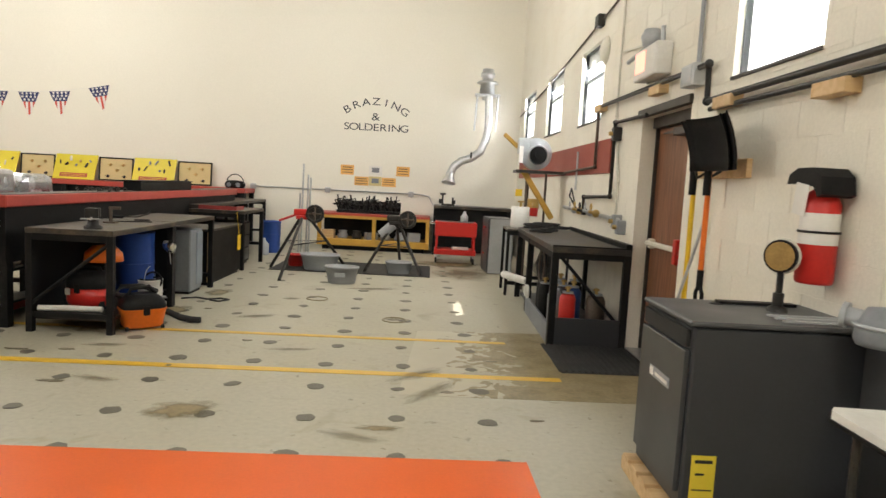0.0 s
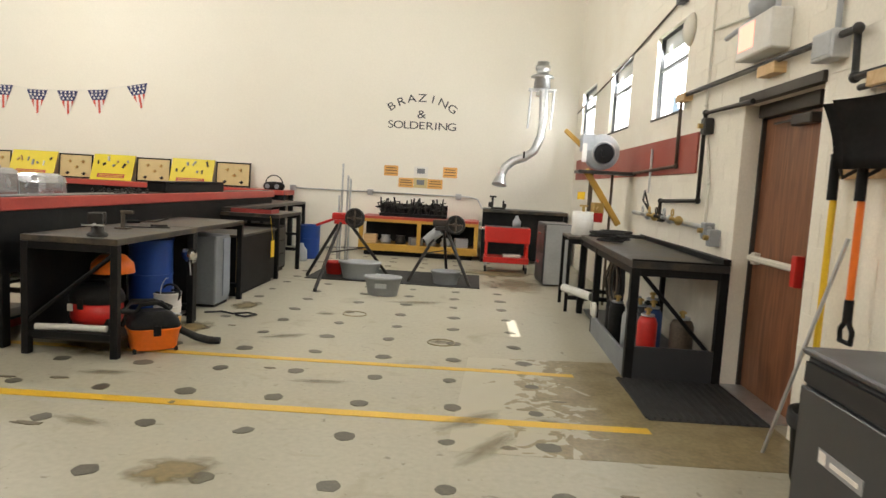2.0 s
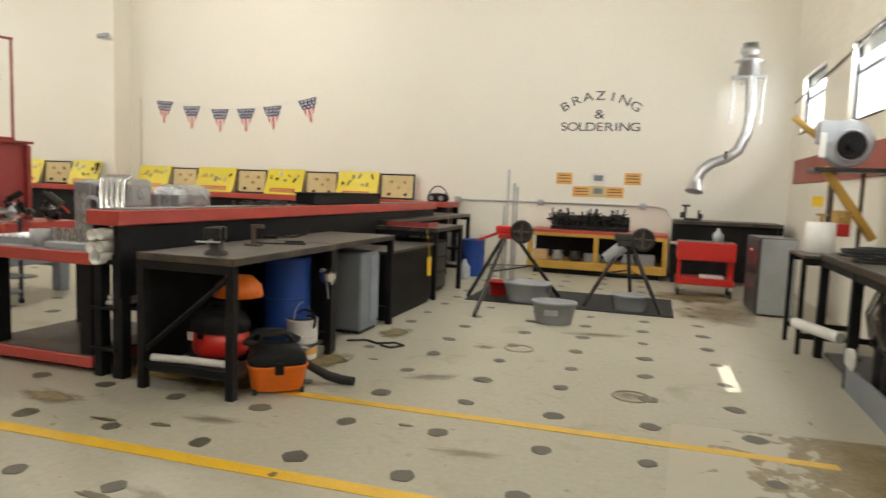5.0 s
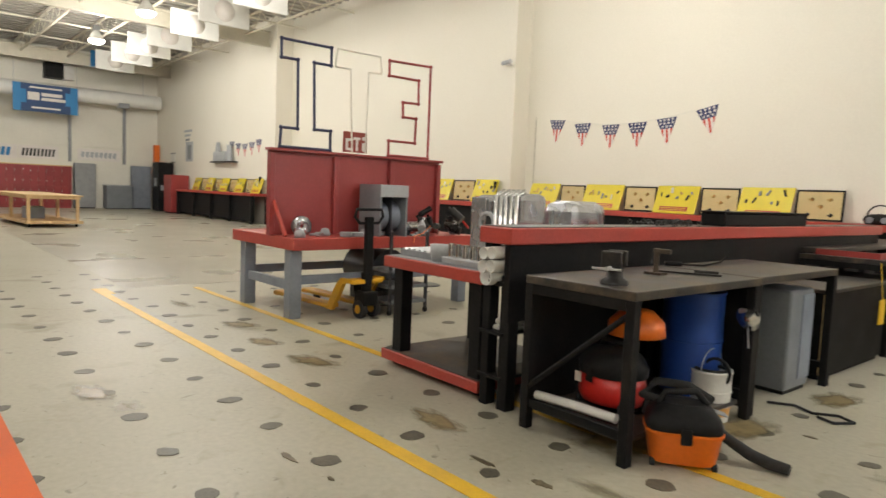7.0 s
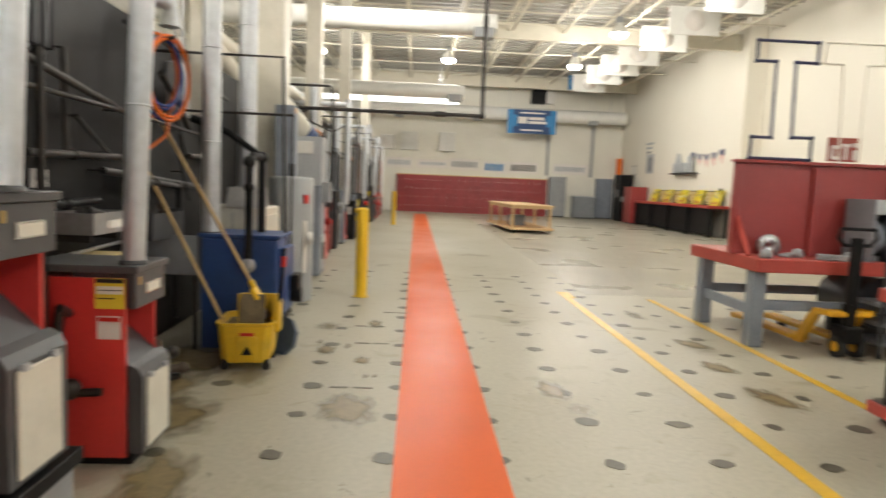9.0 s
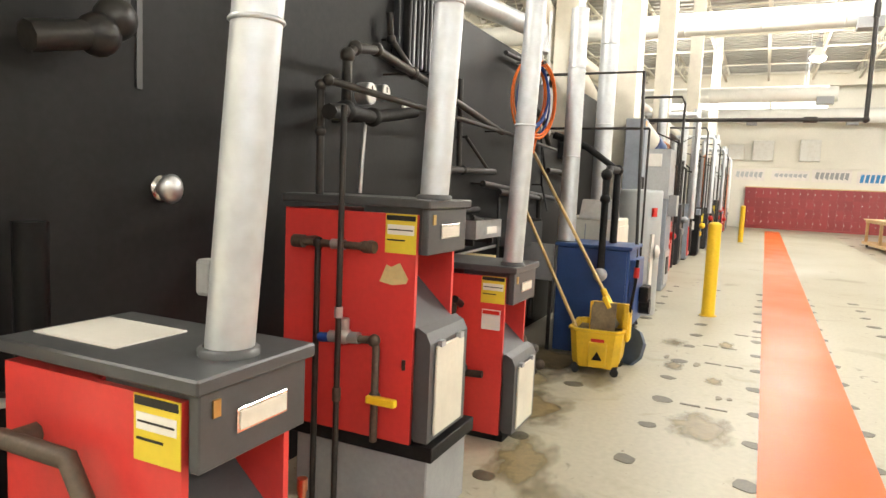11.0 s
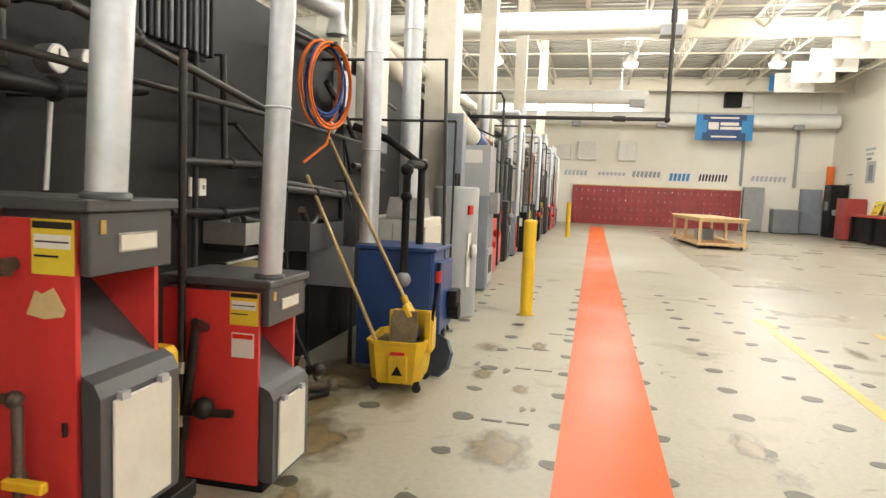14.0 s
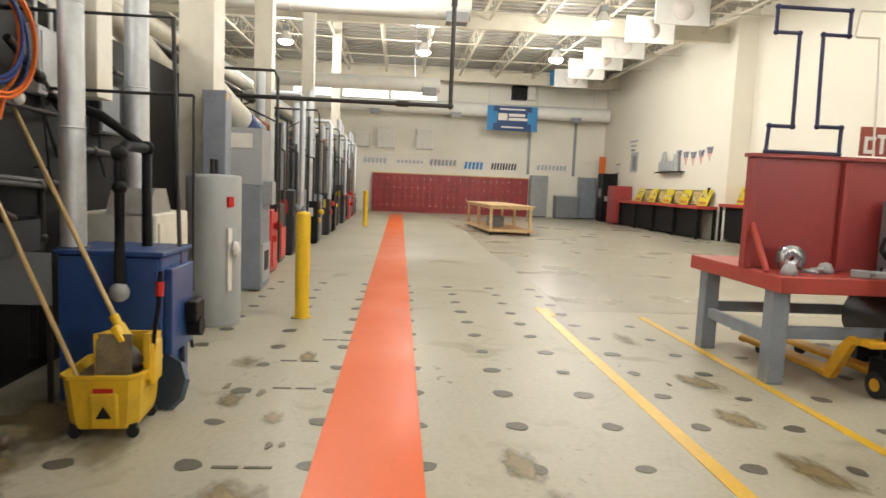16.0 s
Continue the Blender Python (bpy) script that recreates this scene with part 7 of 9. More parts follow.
# electrical boxes and a grey panel beside the hoses
eb = thing("electrical_box", pose(-7.1, 0.7, 1.95), "pale grey electrical box with conduits on the partition", "electrical box")
part("case", Mesh().box(-0.16, 0.16, 0, 0.1, 0, 0.46, 0.008), LIGHTGREY, eb)
part("cover", Mesh().box(-0.13, 0.13, 0.1, 0.108, 0.03, 0.43, 0.004), LIGHTGREY, eb)
part("conduit", Mesh().tube([(-0.1, 0.05, 0.46), (-0.1, 0.05, 1.2)], 0.018, 8), GALV, eb)
part("conduit", Mesh().tube([(0.1, 0.05, 0.46), (0.1, 0.05, 1.2)], 0.014, 8), GALV, eb)
part("cable", Mesh().tube([(0.05, 0.06, 0.0), (0.08, 0.09, -0.12), (0.0, 0.1, -0.3), (-0.12, 0.08, -0.42)], 0.014, 6), RUBBER, eb)
sp2 = thing("steel_sheet", pose(-6.28, 0.98, 0.62), "scuffed grey steel sheet beside the blue boiler", "steel sheet")
part("sheet", Mesh().box(-0.02, 0.0, -0.2, 0.2, 0, 0.32, 0.004), MIDGREY, sp2)
part("bracket", Mesh().box(-0.05, -0.02, -0.27, -0.2, 0.04, 0.1), IRON, sp2)
part("leg", Mesh().box(-0.02, 0.0, -0.2, -0.17, -0.61, 0.0), IRON, sp2)
part("leg", Mesh().box(-0.02, 0.0, 0.17, 0.2, -0.61, 0.0), IRON, sp2)
gv = thing("gas_valve", pose(-6.62, 0.8, 1.88), "white round regulator on the gas line", "valve")
part("body", Mesh().ball((0, 0.02, 0), 0.05), WHITEPLASTIC, gv)
part("stem", Mesh().tube([(0, -0.1, 0), (0, 0.02, 0)], 0.016, 7).tube([(-0.12, 0.0, 0.03), (0.12, 0.02, -0.04)], 0.02, 8), IRON, gv)
for k, (x0, z0, x1, z1) in enumerate(((-6.6, 2.25, -7.3, 1.85), (-5.9, 2.5, -6.9, 2.5), (-7.3, 1.6, -8.2, 1.58), (-7.7, 2.3, -8.6, 2.28))):
    bar_pipe([(x0, 0.78, z0), ((x0 + x1) / 2, 0.8, (z0 + z1) / 2 + 0.01), (x1, 0.78, z1)], 0.02 if k % 2 else 0.028, IRON, "dark iron pipe with a union on the partition")

# coiled hoses
co = thing("hose_coil", pose(-6.2, 0.88, 2.17, 0, 0, -28), "orange and blue air hoses coiled on the partition", "hose")
for k in range(7):
    part("loop", Mesh().ring((0.03 * math.sin(k * 2.1), 0.03 + 0.02 * k, 0.03 * math.cos(k * 1.7)), 0.27 + 0.03 * math.sin(k * 1.3), 0.011, "y", 30, 6, 1.0, Matrix.Diagonal((0.68, 1, 1.06, 1))), BLUE if k in (2, 3, 4) else ORANGE, co)
part("tail", Mesh().tube([(-0.05, 0.1, -0.29), (0.0, 0.12, -0.45), (0.2, 0.1, -0.6)], 0.011, 6), ORANGE, co)
part("hanger", Mesh().tube([(-0.05, -0.14, 0.26), (0, 0.2, 0.28)], 0.016, 7), IRON, co)

# blue boiler, mop bucket and tools
bb = thing("blue_boiler", pose(-6.32, 1.77, 0), "dark blue boiler casing with black pipes above", "boiler")
part("casing", Mesh().box(-0.55, 0, -0.57, 0.05, 0.02, 0.93, 0.012), BOILERBLUE, bb)
part("top", Mesh().box(-0.57, 0.02, -0.59, 0.07, 0.93, 0.96, 0.006), BOILERBLUE, bb)
part("side_sheet", Mesh().box(0.0, 0.012, -0.56, 0.03, 0.02, 0.92), BOILERBLUE, bb, "dark blue side sheet")
part("jacket", Mesh().box(-0.5, -0.05, 0.05, 0.1, 0.3, 0.85, 0.006), BOILERBLUE, bb)
part("supply_pipe", Mesh().tube([(0.07, -0.17, 0.75), (0.07, -0.17, 1.5), (-0.02, -0.17, 1.6), (-0.35, -0.16, 1.6)], 0.033, 10).ball((0.07, -0.17, 1.35), 0.045).ball((0.07, -0.17, 1.55), 0.05), BLACK, bb)
part("return_pipe", Mesh().tube([(-0.35, -0.16, 0.95), (-0.35, -0.16, 1.6), (-0.35, -0.45, 1.8), (-0.3, -0.75, 1.9)], 0.033, 10).ball((-0.35, -0.16, 1.6), 0.05), BLACK, bb)
part("circulator", Mesh().ball((0.08, -0.17, 0.72), 0.06), GREYPLASTIC, bb)
part("burner", Mesh().tube([(-0.4, 0.1, 0.42), (-0.4, 0.19, 0.42)], 0.07, 12).box(-0.5, -0.3, 0.1, 0.18, 0.46, 0.6, 0.01), BLACK, bb)
part("lower_cover", Mesh().prism([(-0.17, 0), (0.1, 0), (0.17, 0.08), (0.17, 0.2), (0.1, 0.29), (-0.04, 0.33), (-0.17, 0.3)], -0.02, 0.02, pose(0.06, 0.05, 0.0, 68, 0, 62)), SLATE, bb, "blue grey burner cover with a rounded edge")
flue(-6.45, 1.24, 0.95, 2.95, 0.075, "galvanised flue pipe with a seam above the blue boiler")
mb = thing("mop_bucket", pose(-5.94, 1.69, 0, 0, 0, 4), "yellow mop bucket with a wringer on casters", "mop bucket")


def tub_ring(z, hx, hy, c=0.05):
    """One level of the bucket: a rectangle with cut corners."""
    return [(sx * a, sy * b, z) for sx, sy, a, b in ((1, -1, hx - c, hy), (1, -1, hx, hy - c), (1, 1, hx, hy - c), (1, 1, hx - c, hy), (-1, 1, hx - c, hy), (-1, 1, hx, hy - c), (-1, -1, hx, hy - c), (-1, -1, hx - c, hy))]


rings = tub_ring(0.06, 0.2, 0.165) + tub_ring(0.1, 0.21, 0.18) + tub_ring(0.34, 0.24, 0.2) + tub_ring(0.35, 0.252, 0.212) + tub_ring(0.365, 0.252, 0.212) + tub_ring(0.365, 0.228, 0.188) + tub_ring(0.12, 0.195, 0.165)
part("tub", Mesh().add(rings, [tuple(range(7, -1, -1)), tuple(range(48, 56))] + [(8 * k + n, 8 * k + (n + 1) % 8, 8 * k + 8 + (n + 1) % 8, 8 * k + 8 + n) for k in range(6) for n in range(8)]), MOPYELLOW, mb)
part("boss", Mesh().box(-0.012, 0.02, -0.07, 0.07, 0.0, 0.2, 0.008, pose(0.205, 0.02, 0.07, 0, 7, 0)), MOPYELLOW, mb)
part("water", Mesh().box(-0.19, 0.19, -0.17, 0.17, 0.315, 0.325), DIRTYTAN, mb)
part("wringer", Mesh().prism([(-0.11, 0.3), (-0.13, 0.53), (0.11, 0.56), (0.1, 0.3)], -0.02, 0.012, pose(0, 0.2, 0, 90, 0, 0)).prism([(-0.11, 0.3), (-0.13, 0.53), (0.11, 0.56), (0.1, 0.3)], -0.012, 0.012, pose(0, -0.06, 0, 90, 0, 0)).box(-0.13, -0.11, -0.05, 0.19, 0.3, 0.53, 0.004), MOPYELLOW, mb, "yellow wringer sides")
part("hanger", Mesh().box(-0.1, 0.08, 0.2, 0.235, 0.26, 0.5, 0.012), MOPYELLOW, mb)
part("press_panel", Mesh().box(0.0, 0.016, -0.06, 0.13, 0.0, 0.22, 0.004, pose(0.12, 0, 0.34, 0, -8, 0)), DIRTYTAN, mb, "grimy brown wringer sieve")
part("lever", Mesh().tube([(0.05, 0.22, 0.4), (0.06, 0.235, 0.58), (0.03, 0.25, 0.72), (0.02, 0.255, 0.9)], 0.013, 7), BLACK, mb)
part("handle_grip", Mesh().tube([(0.028, 0.252, 0.76), (0.022, 0.255, 0.84)], 0.022, 8), CARTRED, mb)
part("warning_label", Mesh().box(0.0, 0.003, -0.03, 0.07, 0.0, 0.025, 0, pose(0.237, 0, 0.27, 0, 7, 0)), CARTRED, mb)
part("symbol", Mesh().prism([(-0.04, 0), (0.04, 0), (0, 0.07)], 0, 0.004, pose(0.235, 0.02, 0.13, 97, 0, 90)), BLACK, mb)
for x, y in ((-0.17, -0.15), (0.17, -0.15), (-0.17, 0.15), (0.17, 0.15)):
    part("caster", Mesh().tube([(x - 0.012, y, 0.032), (x + 0.012, y, 0.032)], 0.032, 12).box(x - 0.02, x + 0.02, y - 0.02, y + 0.02, 0.045, 0.08), RUBBER, mb)
mop = thing("mop", pose(0, 0, 0), "mop with a yellow clamp and long wooden handle", "mop")
part("handle", Mesh().tube([(-6.72, 0.73, 1.87), (-5.9, 1.72, 0.62)], 0.014, 8), HANDLEWOOD, mop)
part("clamp", Mesh().box(-0.06, 0.06, -0.02, 0.02, -0.03, 0.07, 0.008, pose(-5.89, 1.76, 0.54, 30, 0, 0)).tube([(-5.91, 1.7, 0.65), (-5.89, 1.76, 0.54)], 0.025, 8), YELLOW, mop)
part("mop_head", Mesh().lathe([(0.001, 0.12), (0.04, 0.11), (0.09, 0.03), (0.07, 0), (0.001, 0)], (-6.0, 1.74, 0.34), 12), GREYPLASTIC, mop)
bro = thing("broom_handle", pose(0, 0, 0), "pale wooden broom handle standing in the bucket", "broom")
part("handle", Mesh().tube([(-6.35, 0.74, 1.48), (-5.82, 1.55, 0.3)], 0.014, 8), HANDLEWOOD, bro)
frame_ = thing("hung_pipe", pose(0, 0, 0), "thin black pipe frame hanging beside the aisle", "pipe")
part("pipe", Mesh().tube([(-6.7, 1.84, 0.0), (-6.7, 1.77, 2.45), (-6.7, 0.45, 2.45)], 0.016, 8).tube([(-7.05, 1.8, 2.0), (-7.05, 0.45, 2.0)], 0.012, 7).tube([(-7.05, 1.8, 2.0), (-7.05, 1.8, 0.6)], 0.01, 7), IRON, frame_)
part("strap", Mesh().tube([(-7.0, 1.8, 0.75), (-7.1, 1.72, 0.45), (-6.98, 1.82, 0.2)], 0.014, 6), RUBBER, frame_)

# cream cabinet, water heater, furnaces further on
cc = thing("cream_cabinet", pose(-7.0, 1.6, 0), "dusty cream steel furnace casing", "furnace")
part("casing", Mesh().box(-0.75, 0, -0.6, -0.05, 0.02, 1.15, 0.012), CREAMPLATE, cc)
part("door", Mesh().box(-0.7, -0.05, -0.05, -0.035, 0.1, 1.08, 0.004), CREAMPLATE, cc)
part("rivet_seam", Mesh().box(0.0, 0.003, -0.33, -0.32, 0.06, 1.1), GREYPLASTIC, cc)
part("flue_hood", Mesh().prism([(-0.24, 0), (0.24, 0), (0.12, 0.18), (-0.12, 0.18)], -0.15, 0.15, pose(-0.22, -0.24, 1.15, 90, 0, 0)), GALV, cc)
flue(-7.2, 1.35, 1.3, 3.3, 0.085, "wide galvanised flue rising from the cream casing")
col = thing("painted_column", pose(-7.6, 0.84, 0), "pale boxed column in front of the partition", "column", "", "structure")
part("shaft", Mesh().box(-0.14, 0.14, -0.12, 0.12, 2.0, 7.4, 0.006), CREAMPLATE, col)
duc = thing("lagged_duct", pose(0, 0, 0), "pale lagged duct crossing above the partition", "duct", "", "structure")
part("duct", Mesh().tube([(-6.9, 0.2, 3.4), (-6.9, 0.5, 3.5), (-8.0, 0.6, 3.0), (-10.5, 0.5, 2.6)], 0.14, 14), CREAMPLATE, duc)
wh = thing("water_heater", pose(-8.75, 1.5, 0), "tall grey cylindrical water heater with labels", "water heater")
part("tank", Mesh().lathe([(0.001, 0), (0.255, 0), (0.26, 0.02), (0.26, 1.42), (0.25, 1.45), (0.001, 1.46)], (0, 0, 0), 28), ENAMEL, wh)
part("rating_label", Mesh().box(0.04, 0.12, 0.235, 0.258, 1.15, 1.25, 0.0, pose(0, 0, 0, 0, 0, -22)), CARTRED, wh)
part("instruction_label", Mesh().box(0.06, 0.12, 0.238, 0.256, 0.35, 0.95, 0.0, pose(0, 0, 0, 0, 0, -22)), PAPER, wh)
part("pipe", Mesh().tube([(0.08, 0.0, 1.46), (0.08, 0, 1.6)], 0.02, 8), IRON, wh)
part("pipe", Mesh().tube([(-0.08, 0.0, 1.46), (-0.08, 0, 1.6)], 0.02, 8), IRON, wh)
part("cover", Mesh().lathe([(0.001, 0.05), (0.07, 0.03), (0.08, 0)], (0, 0, 0), 12, pose(0.15, 0.24, 0.75, -90, 0, 0)), WHITEPLASTIC, wh)
gd = thing("grey_duct_box", pose(-10.0, 1.2, 0), "blue grey upright duct box above the heater", "duct")
part("box", Mesh().box(-0.13, 0.13, -0.13, 0.13, 0, 2.4, 0.008), LEGGREY, gd)
part("sticker", Mesh().box(0.02, 0.11, 0.13, 0.135, 2.3, 2.37), ORANGEPAPER, gd)
col2 = thing("painted_column", pose(-10.4, 0.92, 0), "broad cream painted steel column by the partition", "column", "", "structure")
part("shaft", Mesh().box(-0.25, 0.25, -0.2, 0.2, 0, 7.4, 0.006), CREAMPLATE, col2)
uf = thing("upright_furnace", pose(-10.6, 1.6, 0), "blue grey upright furnace with a sloped plenum", "furnace")
part("casing", Mesh().box(-0.6, 0, -0.6, 0.0, 0.02, 1.35, 0.01), LEGGREY, uf)
part("plenum", Mesh().add([(0, -0.6, 1.35), (-0.6, -0.6, 1.35), (-0.6, 0, 1.35), (0, 0, 1.35), (0, -0.6, 2.05), (-0.6, -0.6, 2.05), (-0.6, 0.0, 2.05), (0, 0.0, 2.05)], [(0, 1, 2, 3), (4, 7, 6, 5), (0, 4, 5, 1), (1, 5, 6, 2), (2, 6, 7, 3), (3, 7, 4, 0)]), LIGHTGREY, uf, "pale galvanised plenum")
part("grille", Mesh().box(0.0, 0.015, -0.42, -0.12, 1.8, 1.98, 0.003), WHITEPLASTIC, uf)
part("control_box", Mesh().box(-0.35, -0.1, 0, 0.12, 1.1, 1.4, 0.008), GREYPLASTIC, uf)
part("lower_door", Mesh().box(-0.56, -0.04, 0, 0.02, 0.1, 0.6, 0.004), LIGHTGREY, uf)
# black plate painted for the dark inside of an opening in the door
part("lower_opening", Mesh().box(-0.4, -0.15, 0.02, 0.03, 0.25, 0.5), INK_AND_HOLE, uf)
fd = thing("flexible_duct", pose(0, 0, 0), "cream and dark green flexible duct on the plenum", "duct")
part("duct", Mesh().tube([(-10.6, 0.9, 2.6), (-10.8, 1.1, 2.35), (-11.2, 1.2, 2.2)], 0.16, 14), CREAMPLATE, fd)
part("sleeve", Mesh().tube([(-11.2, 1.2, 2.2), (-11.6, 1.25, 2.1), (-12.0, 1.2, 2.12)], 0.17, 14), BOILERBLUE, fd)

# row of trainers further down the partition
site(UNITS)
rnd = random.Random(21)
for k in range(16):
    x = -12.4 - 1.25 * k
    mt = rnd.choice([DARKGREY, BOILERRED, LEGGREY, GREYBOX, DARKGREY, GREYBOX, BLACK])
    h = rnd.uniform(0.7, 1.35)
    u = thing("training_unit", pose(x, rnd.uniform(1.25, 1.55), 0), "heating training unit with pipes beside the partition", "training unit", "training units along the partition")
    part("cabinet", Mesh().box(-0.55, 0, -0.6, 0.0, 0.03, h, 0.012), mt, u)
    part("plinth", Mesh().box(-0.52, -0.03, -0.57, -0.03, 0, 0.03), BLACK, u)
    part("panel", Mesh().box(-0.5, -0.05, 0.0, 0.02, 0.1, h * 0.6, 0.004), rnd.choice([GREYBOX, DARKGREY, BOILERRED, MIDGREY]), u)
    part("label", Mesh().box(0.0, 0.004, -0.25, -0.1, h * 0.65, h * 0.85), rnd.choice([LABELYEL, PAPER, CARTRED]), u)
    for j in range(3):
        px, py = rnd.uniform(-0.5, 0.0), rnd.uniform(-0.5, 0.1)
        part("riser", Mesh().tube([(px, py, 0.2), (px, py, rnd.uniform(1.8, 2.8)), (px, -0.8, rnd.uniform(2.0, 2.7))], rnd.uniform(0.015, 0.03), 7), rnd.choice([IRON, IRON, RUSTPIPE, COPPER]), u)
    part("flue", Mesh().tube([(-0.3, -0.25, h), (-0.3, -0.25, rnd.uniform(2.3, 3.6))], rnd.choice([0.07, 0.08, 0.1]), 14), FLUE, u, "dull grey flue pipe")
    if k % 2 == 0:
        mm = rnd.choice([YELLOW, CARTRED, GREYPLASTIC])
        part("meter", Mesh().ball((-0.2, 0.06, h * 0.75), 0.07), mm, u)
        part("valve_block", Mesh().box(-0.3, -0.1, -0.02, 0.05, h * 0.5, h * 0.6, 0.008), mm, u)
for k, x in enumerate((-14.0, -19.5, -27.0)):
    cl = thing("painted_column", pose(x, 0.92, 0), "cream painted steel column beside the partition", "column", "", "structure")
    part("shaft", Mesh().box(-0.15, 0.15, -0.15, 0.15, 0, 7.4, 0.006), CREAMPLATE, cl)
over = thing("overhead_pipes", pose(0, 0, 0), "grey flue and gas pipes running above the partition", "pipes", "", "structure")
for k, (y, z, r, mt) in enumerate(((0.6, 3.0, 0.09, CREAMPLATE), (0.35, 2.95, 0.06, IRON), (0.8, 2.75, 0.035, IRON), (0.3, 3.25, 0.11, FLUE))):
    part("run", Mesh().tube([(-8.5 - k, y, z), (-33, y, z + 0.05)], r, 12), mt, over)
for k in range(8):
    x = -11.5 - 2.4 * k
    part("drop", Mesh().tube([(x, 0.6, 2.9), (x, 1.55, 2.9), (x, 1.6, 2.8), (x, 1.6, 1.0)], 0.05 if k % 2 else 0.02, 9), FLUE if k % 2 else IRON, over)


site(pose(0.046, -0.03, 0, 0, 0, -0.29))
# ---- red table with the panel and the outline letters ----
wt2 = thing("red_work_table", pose(-8.5, 6.15, 0), "heavy red topped table on blue grey timber legs", "table")
part("top", Mesh().box(0, 1.55, 0, 2.65, 0.75, 0.88, 0.008), RED, wt2)
for x in (0.14, 1.27):
    for y in (0.04, 2.45):
        part("leg", Mesh().box(x, x + 0.14, y, y + 0.14, 0, 0.75, 0.008), LEGGREY, wt2, "blue grey painted timber leg")
for y in (0.08, 2.48):
    part("stretcher", Mesh().box(0.28, 1.27, y, y + 0.05, 0.3, 0.4, 0.004), LEGGREY, wt2)
for x in (0.18, 1.31):
    part("side_stretcher", Mesh().box(x, x + 0.05, 0.18, 2.45, 0.36, 0.46, 0.004), LEGGREY, wt2)
pn = thing("backboard", pose(-7.5, 6.12, 0.88), "dull red framed backboard standing on the table", "backboard")
part("sheet", Mesh().box(-0.03, 0.0, 0, 2.42, 0, 0.92), PANELRED, pn)
for y in (0, 0.8, 1.6, 2.36):
    part("stile", Mesh().box(0.0, 0.05, y, y + 0.06, 0, 0.9, 0.004), PANELRED, pn)
part("cap", Mesh().box(-0.05, 0.07, -0.02, 2.44, 0.92, 0.95, 0.004), PANELRED, pn)
part("prop", Mesh().box(-0.02, 0.02, -0.02, 0.02, -0.26, 0.26, 0.006, pose(0.16, 0.05, 0.21, 0, -38, 0)), RED, pn, "diagonal red prop")


def outline(name, pts, r, material, label, close=True):
    t = thing(name, pose(-7.5, 0, 0), label, "letter", "big letters on the panel")
    n = len(pts)
    for k in range(n if close else n - 1):
        (a, b), (c, d) = pts[k], pts[(k + 1) % n]
        part("pipe", Mesh().tube([(0, a, b), (0, c, d)], r, 8), material, t)
        part("elbow", Mesh().ball((0, a, b), r * 1.5, None, None, 8), material, t)
    return t


NAVY = mat("navy_pipe", (0.03, 0.035, 0.09), 0.4, 0.2, 0.1, 40, 0.1, 6)
Z0 = 1.85
outline("outline_letter", [(6.25, 3.01), (6.87, 3.01), (6.87, 2.81), (6.65, 2.81), (6.67, 2.07), (6.88, 2.07), (6.88, Z0), (6.25, Z0), (6.26, 2.06), (6.46, 2.06), (6.45, 2.81), (6.25, 2.81)], 0.016, NAVY, "large letter I bent from dark steel pipe")
outline("outline_letter", [(7.69, 3.0), (8.34, 3.02), (8.34, Z0), (7.71, Z0), (7.71, 2.03), (8.12, 2.03), (8.13, 2.34), (7.92, 2.34), (7.91, 2.52), (8.16, 2.53), (8.15, 2.82), (7.69, 2.82)], 0.016, PANELRED, "large letter E bent from red steel pipe")
tl = thing("outline_letter", pose(-7.5, 0, 0), "large letter T bent from pale steel pipe", "letter", "big letters on the panel")
for a, b in (((6.95, 3.02), (7.55, 3.02)), ((6.92, 2.81), (7.13, 2.81)), ((7.13, 2.81), (7.18, Z0)), ((7.38, 2.81), (7.57, 2.82)), ((7.38, 2.81), (7.37, Z0)), ((6.92, 2.81), (6.95, 3.02)), ((7.57, 2.82), (7.55, 3.02))):
    part("pipe", Mesh().tube([(0, *a), (0, *b)], 0.011, 8), WHITE, tl)
es = thing("eti_sign", pose(-7.5, 7.06, 1.85), "small red plate with white cut letters standing on the panel", "sign")
part("plate", Mesh().box(-0.015, 0.0, 0, 0.33, 0, 0.24), MAROON, es)
for y0, y1, z0, z1 in ((0.03, 0.13, 0.02, 0.05), (0.03, 0.06, 0.05, 0.13), (0.03, 0.13, 0.13, 0.16), (0.17, 0.2, 0.02, 0.15), (0.14, 0.23, 0.15, 0.18), (0.26, 0.3, 0.02, 0.12), (0.26, 0.3, 0.15, 0.19)):
    part("letter_bar", Mesh().box(0.0, 0.006, y0, y1, z0, z1), FLAGWHITE, es)
sb = thing("blower_cabinet", pose(-7.25, 7.26, 0.88), "grey sheet metal blower cabinet with an open front", "blower cabinet")
part("shell", Mesh().box(-0.18, 0.25, 0, 0.025, 0, 0.6).box(-0.18, 0.25, 0.375, 0.4, 0, 0.6).box(-0.18, 0.25, 0.025, 0.375, 0.575, 0.6).box(-0.18, -0.15, 0.025, 0.375, 0, 0.575), MIDGREY, sb)
part("front_flange", Mesh().box(0.25, 0.262, 0.0, 0.4, 0.46, 0.6, 0.003), LIGHTGREY, sb)
part("blower_wheel", Mesh().tube([(-0.0, 0.04, 0.23), (-0.0, 0.19, 0.23)], 0.17, 18), LEGGREY, sb)
part("blower_wheel", Mesh().tube([(-0.0, 0.21, 0.23), (-0.0, 0.36, 0.23)], 0.17, 18), LEGGREY, sb)
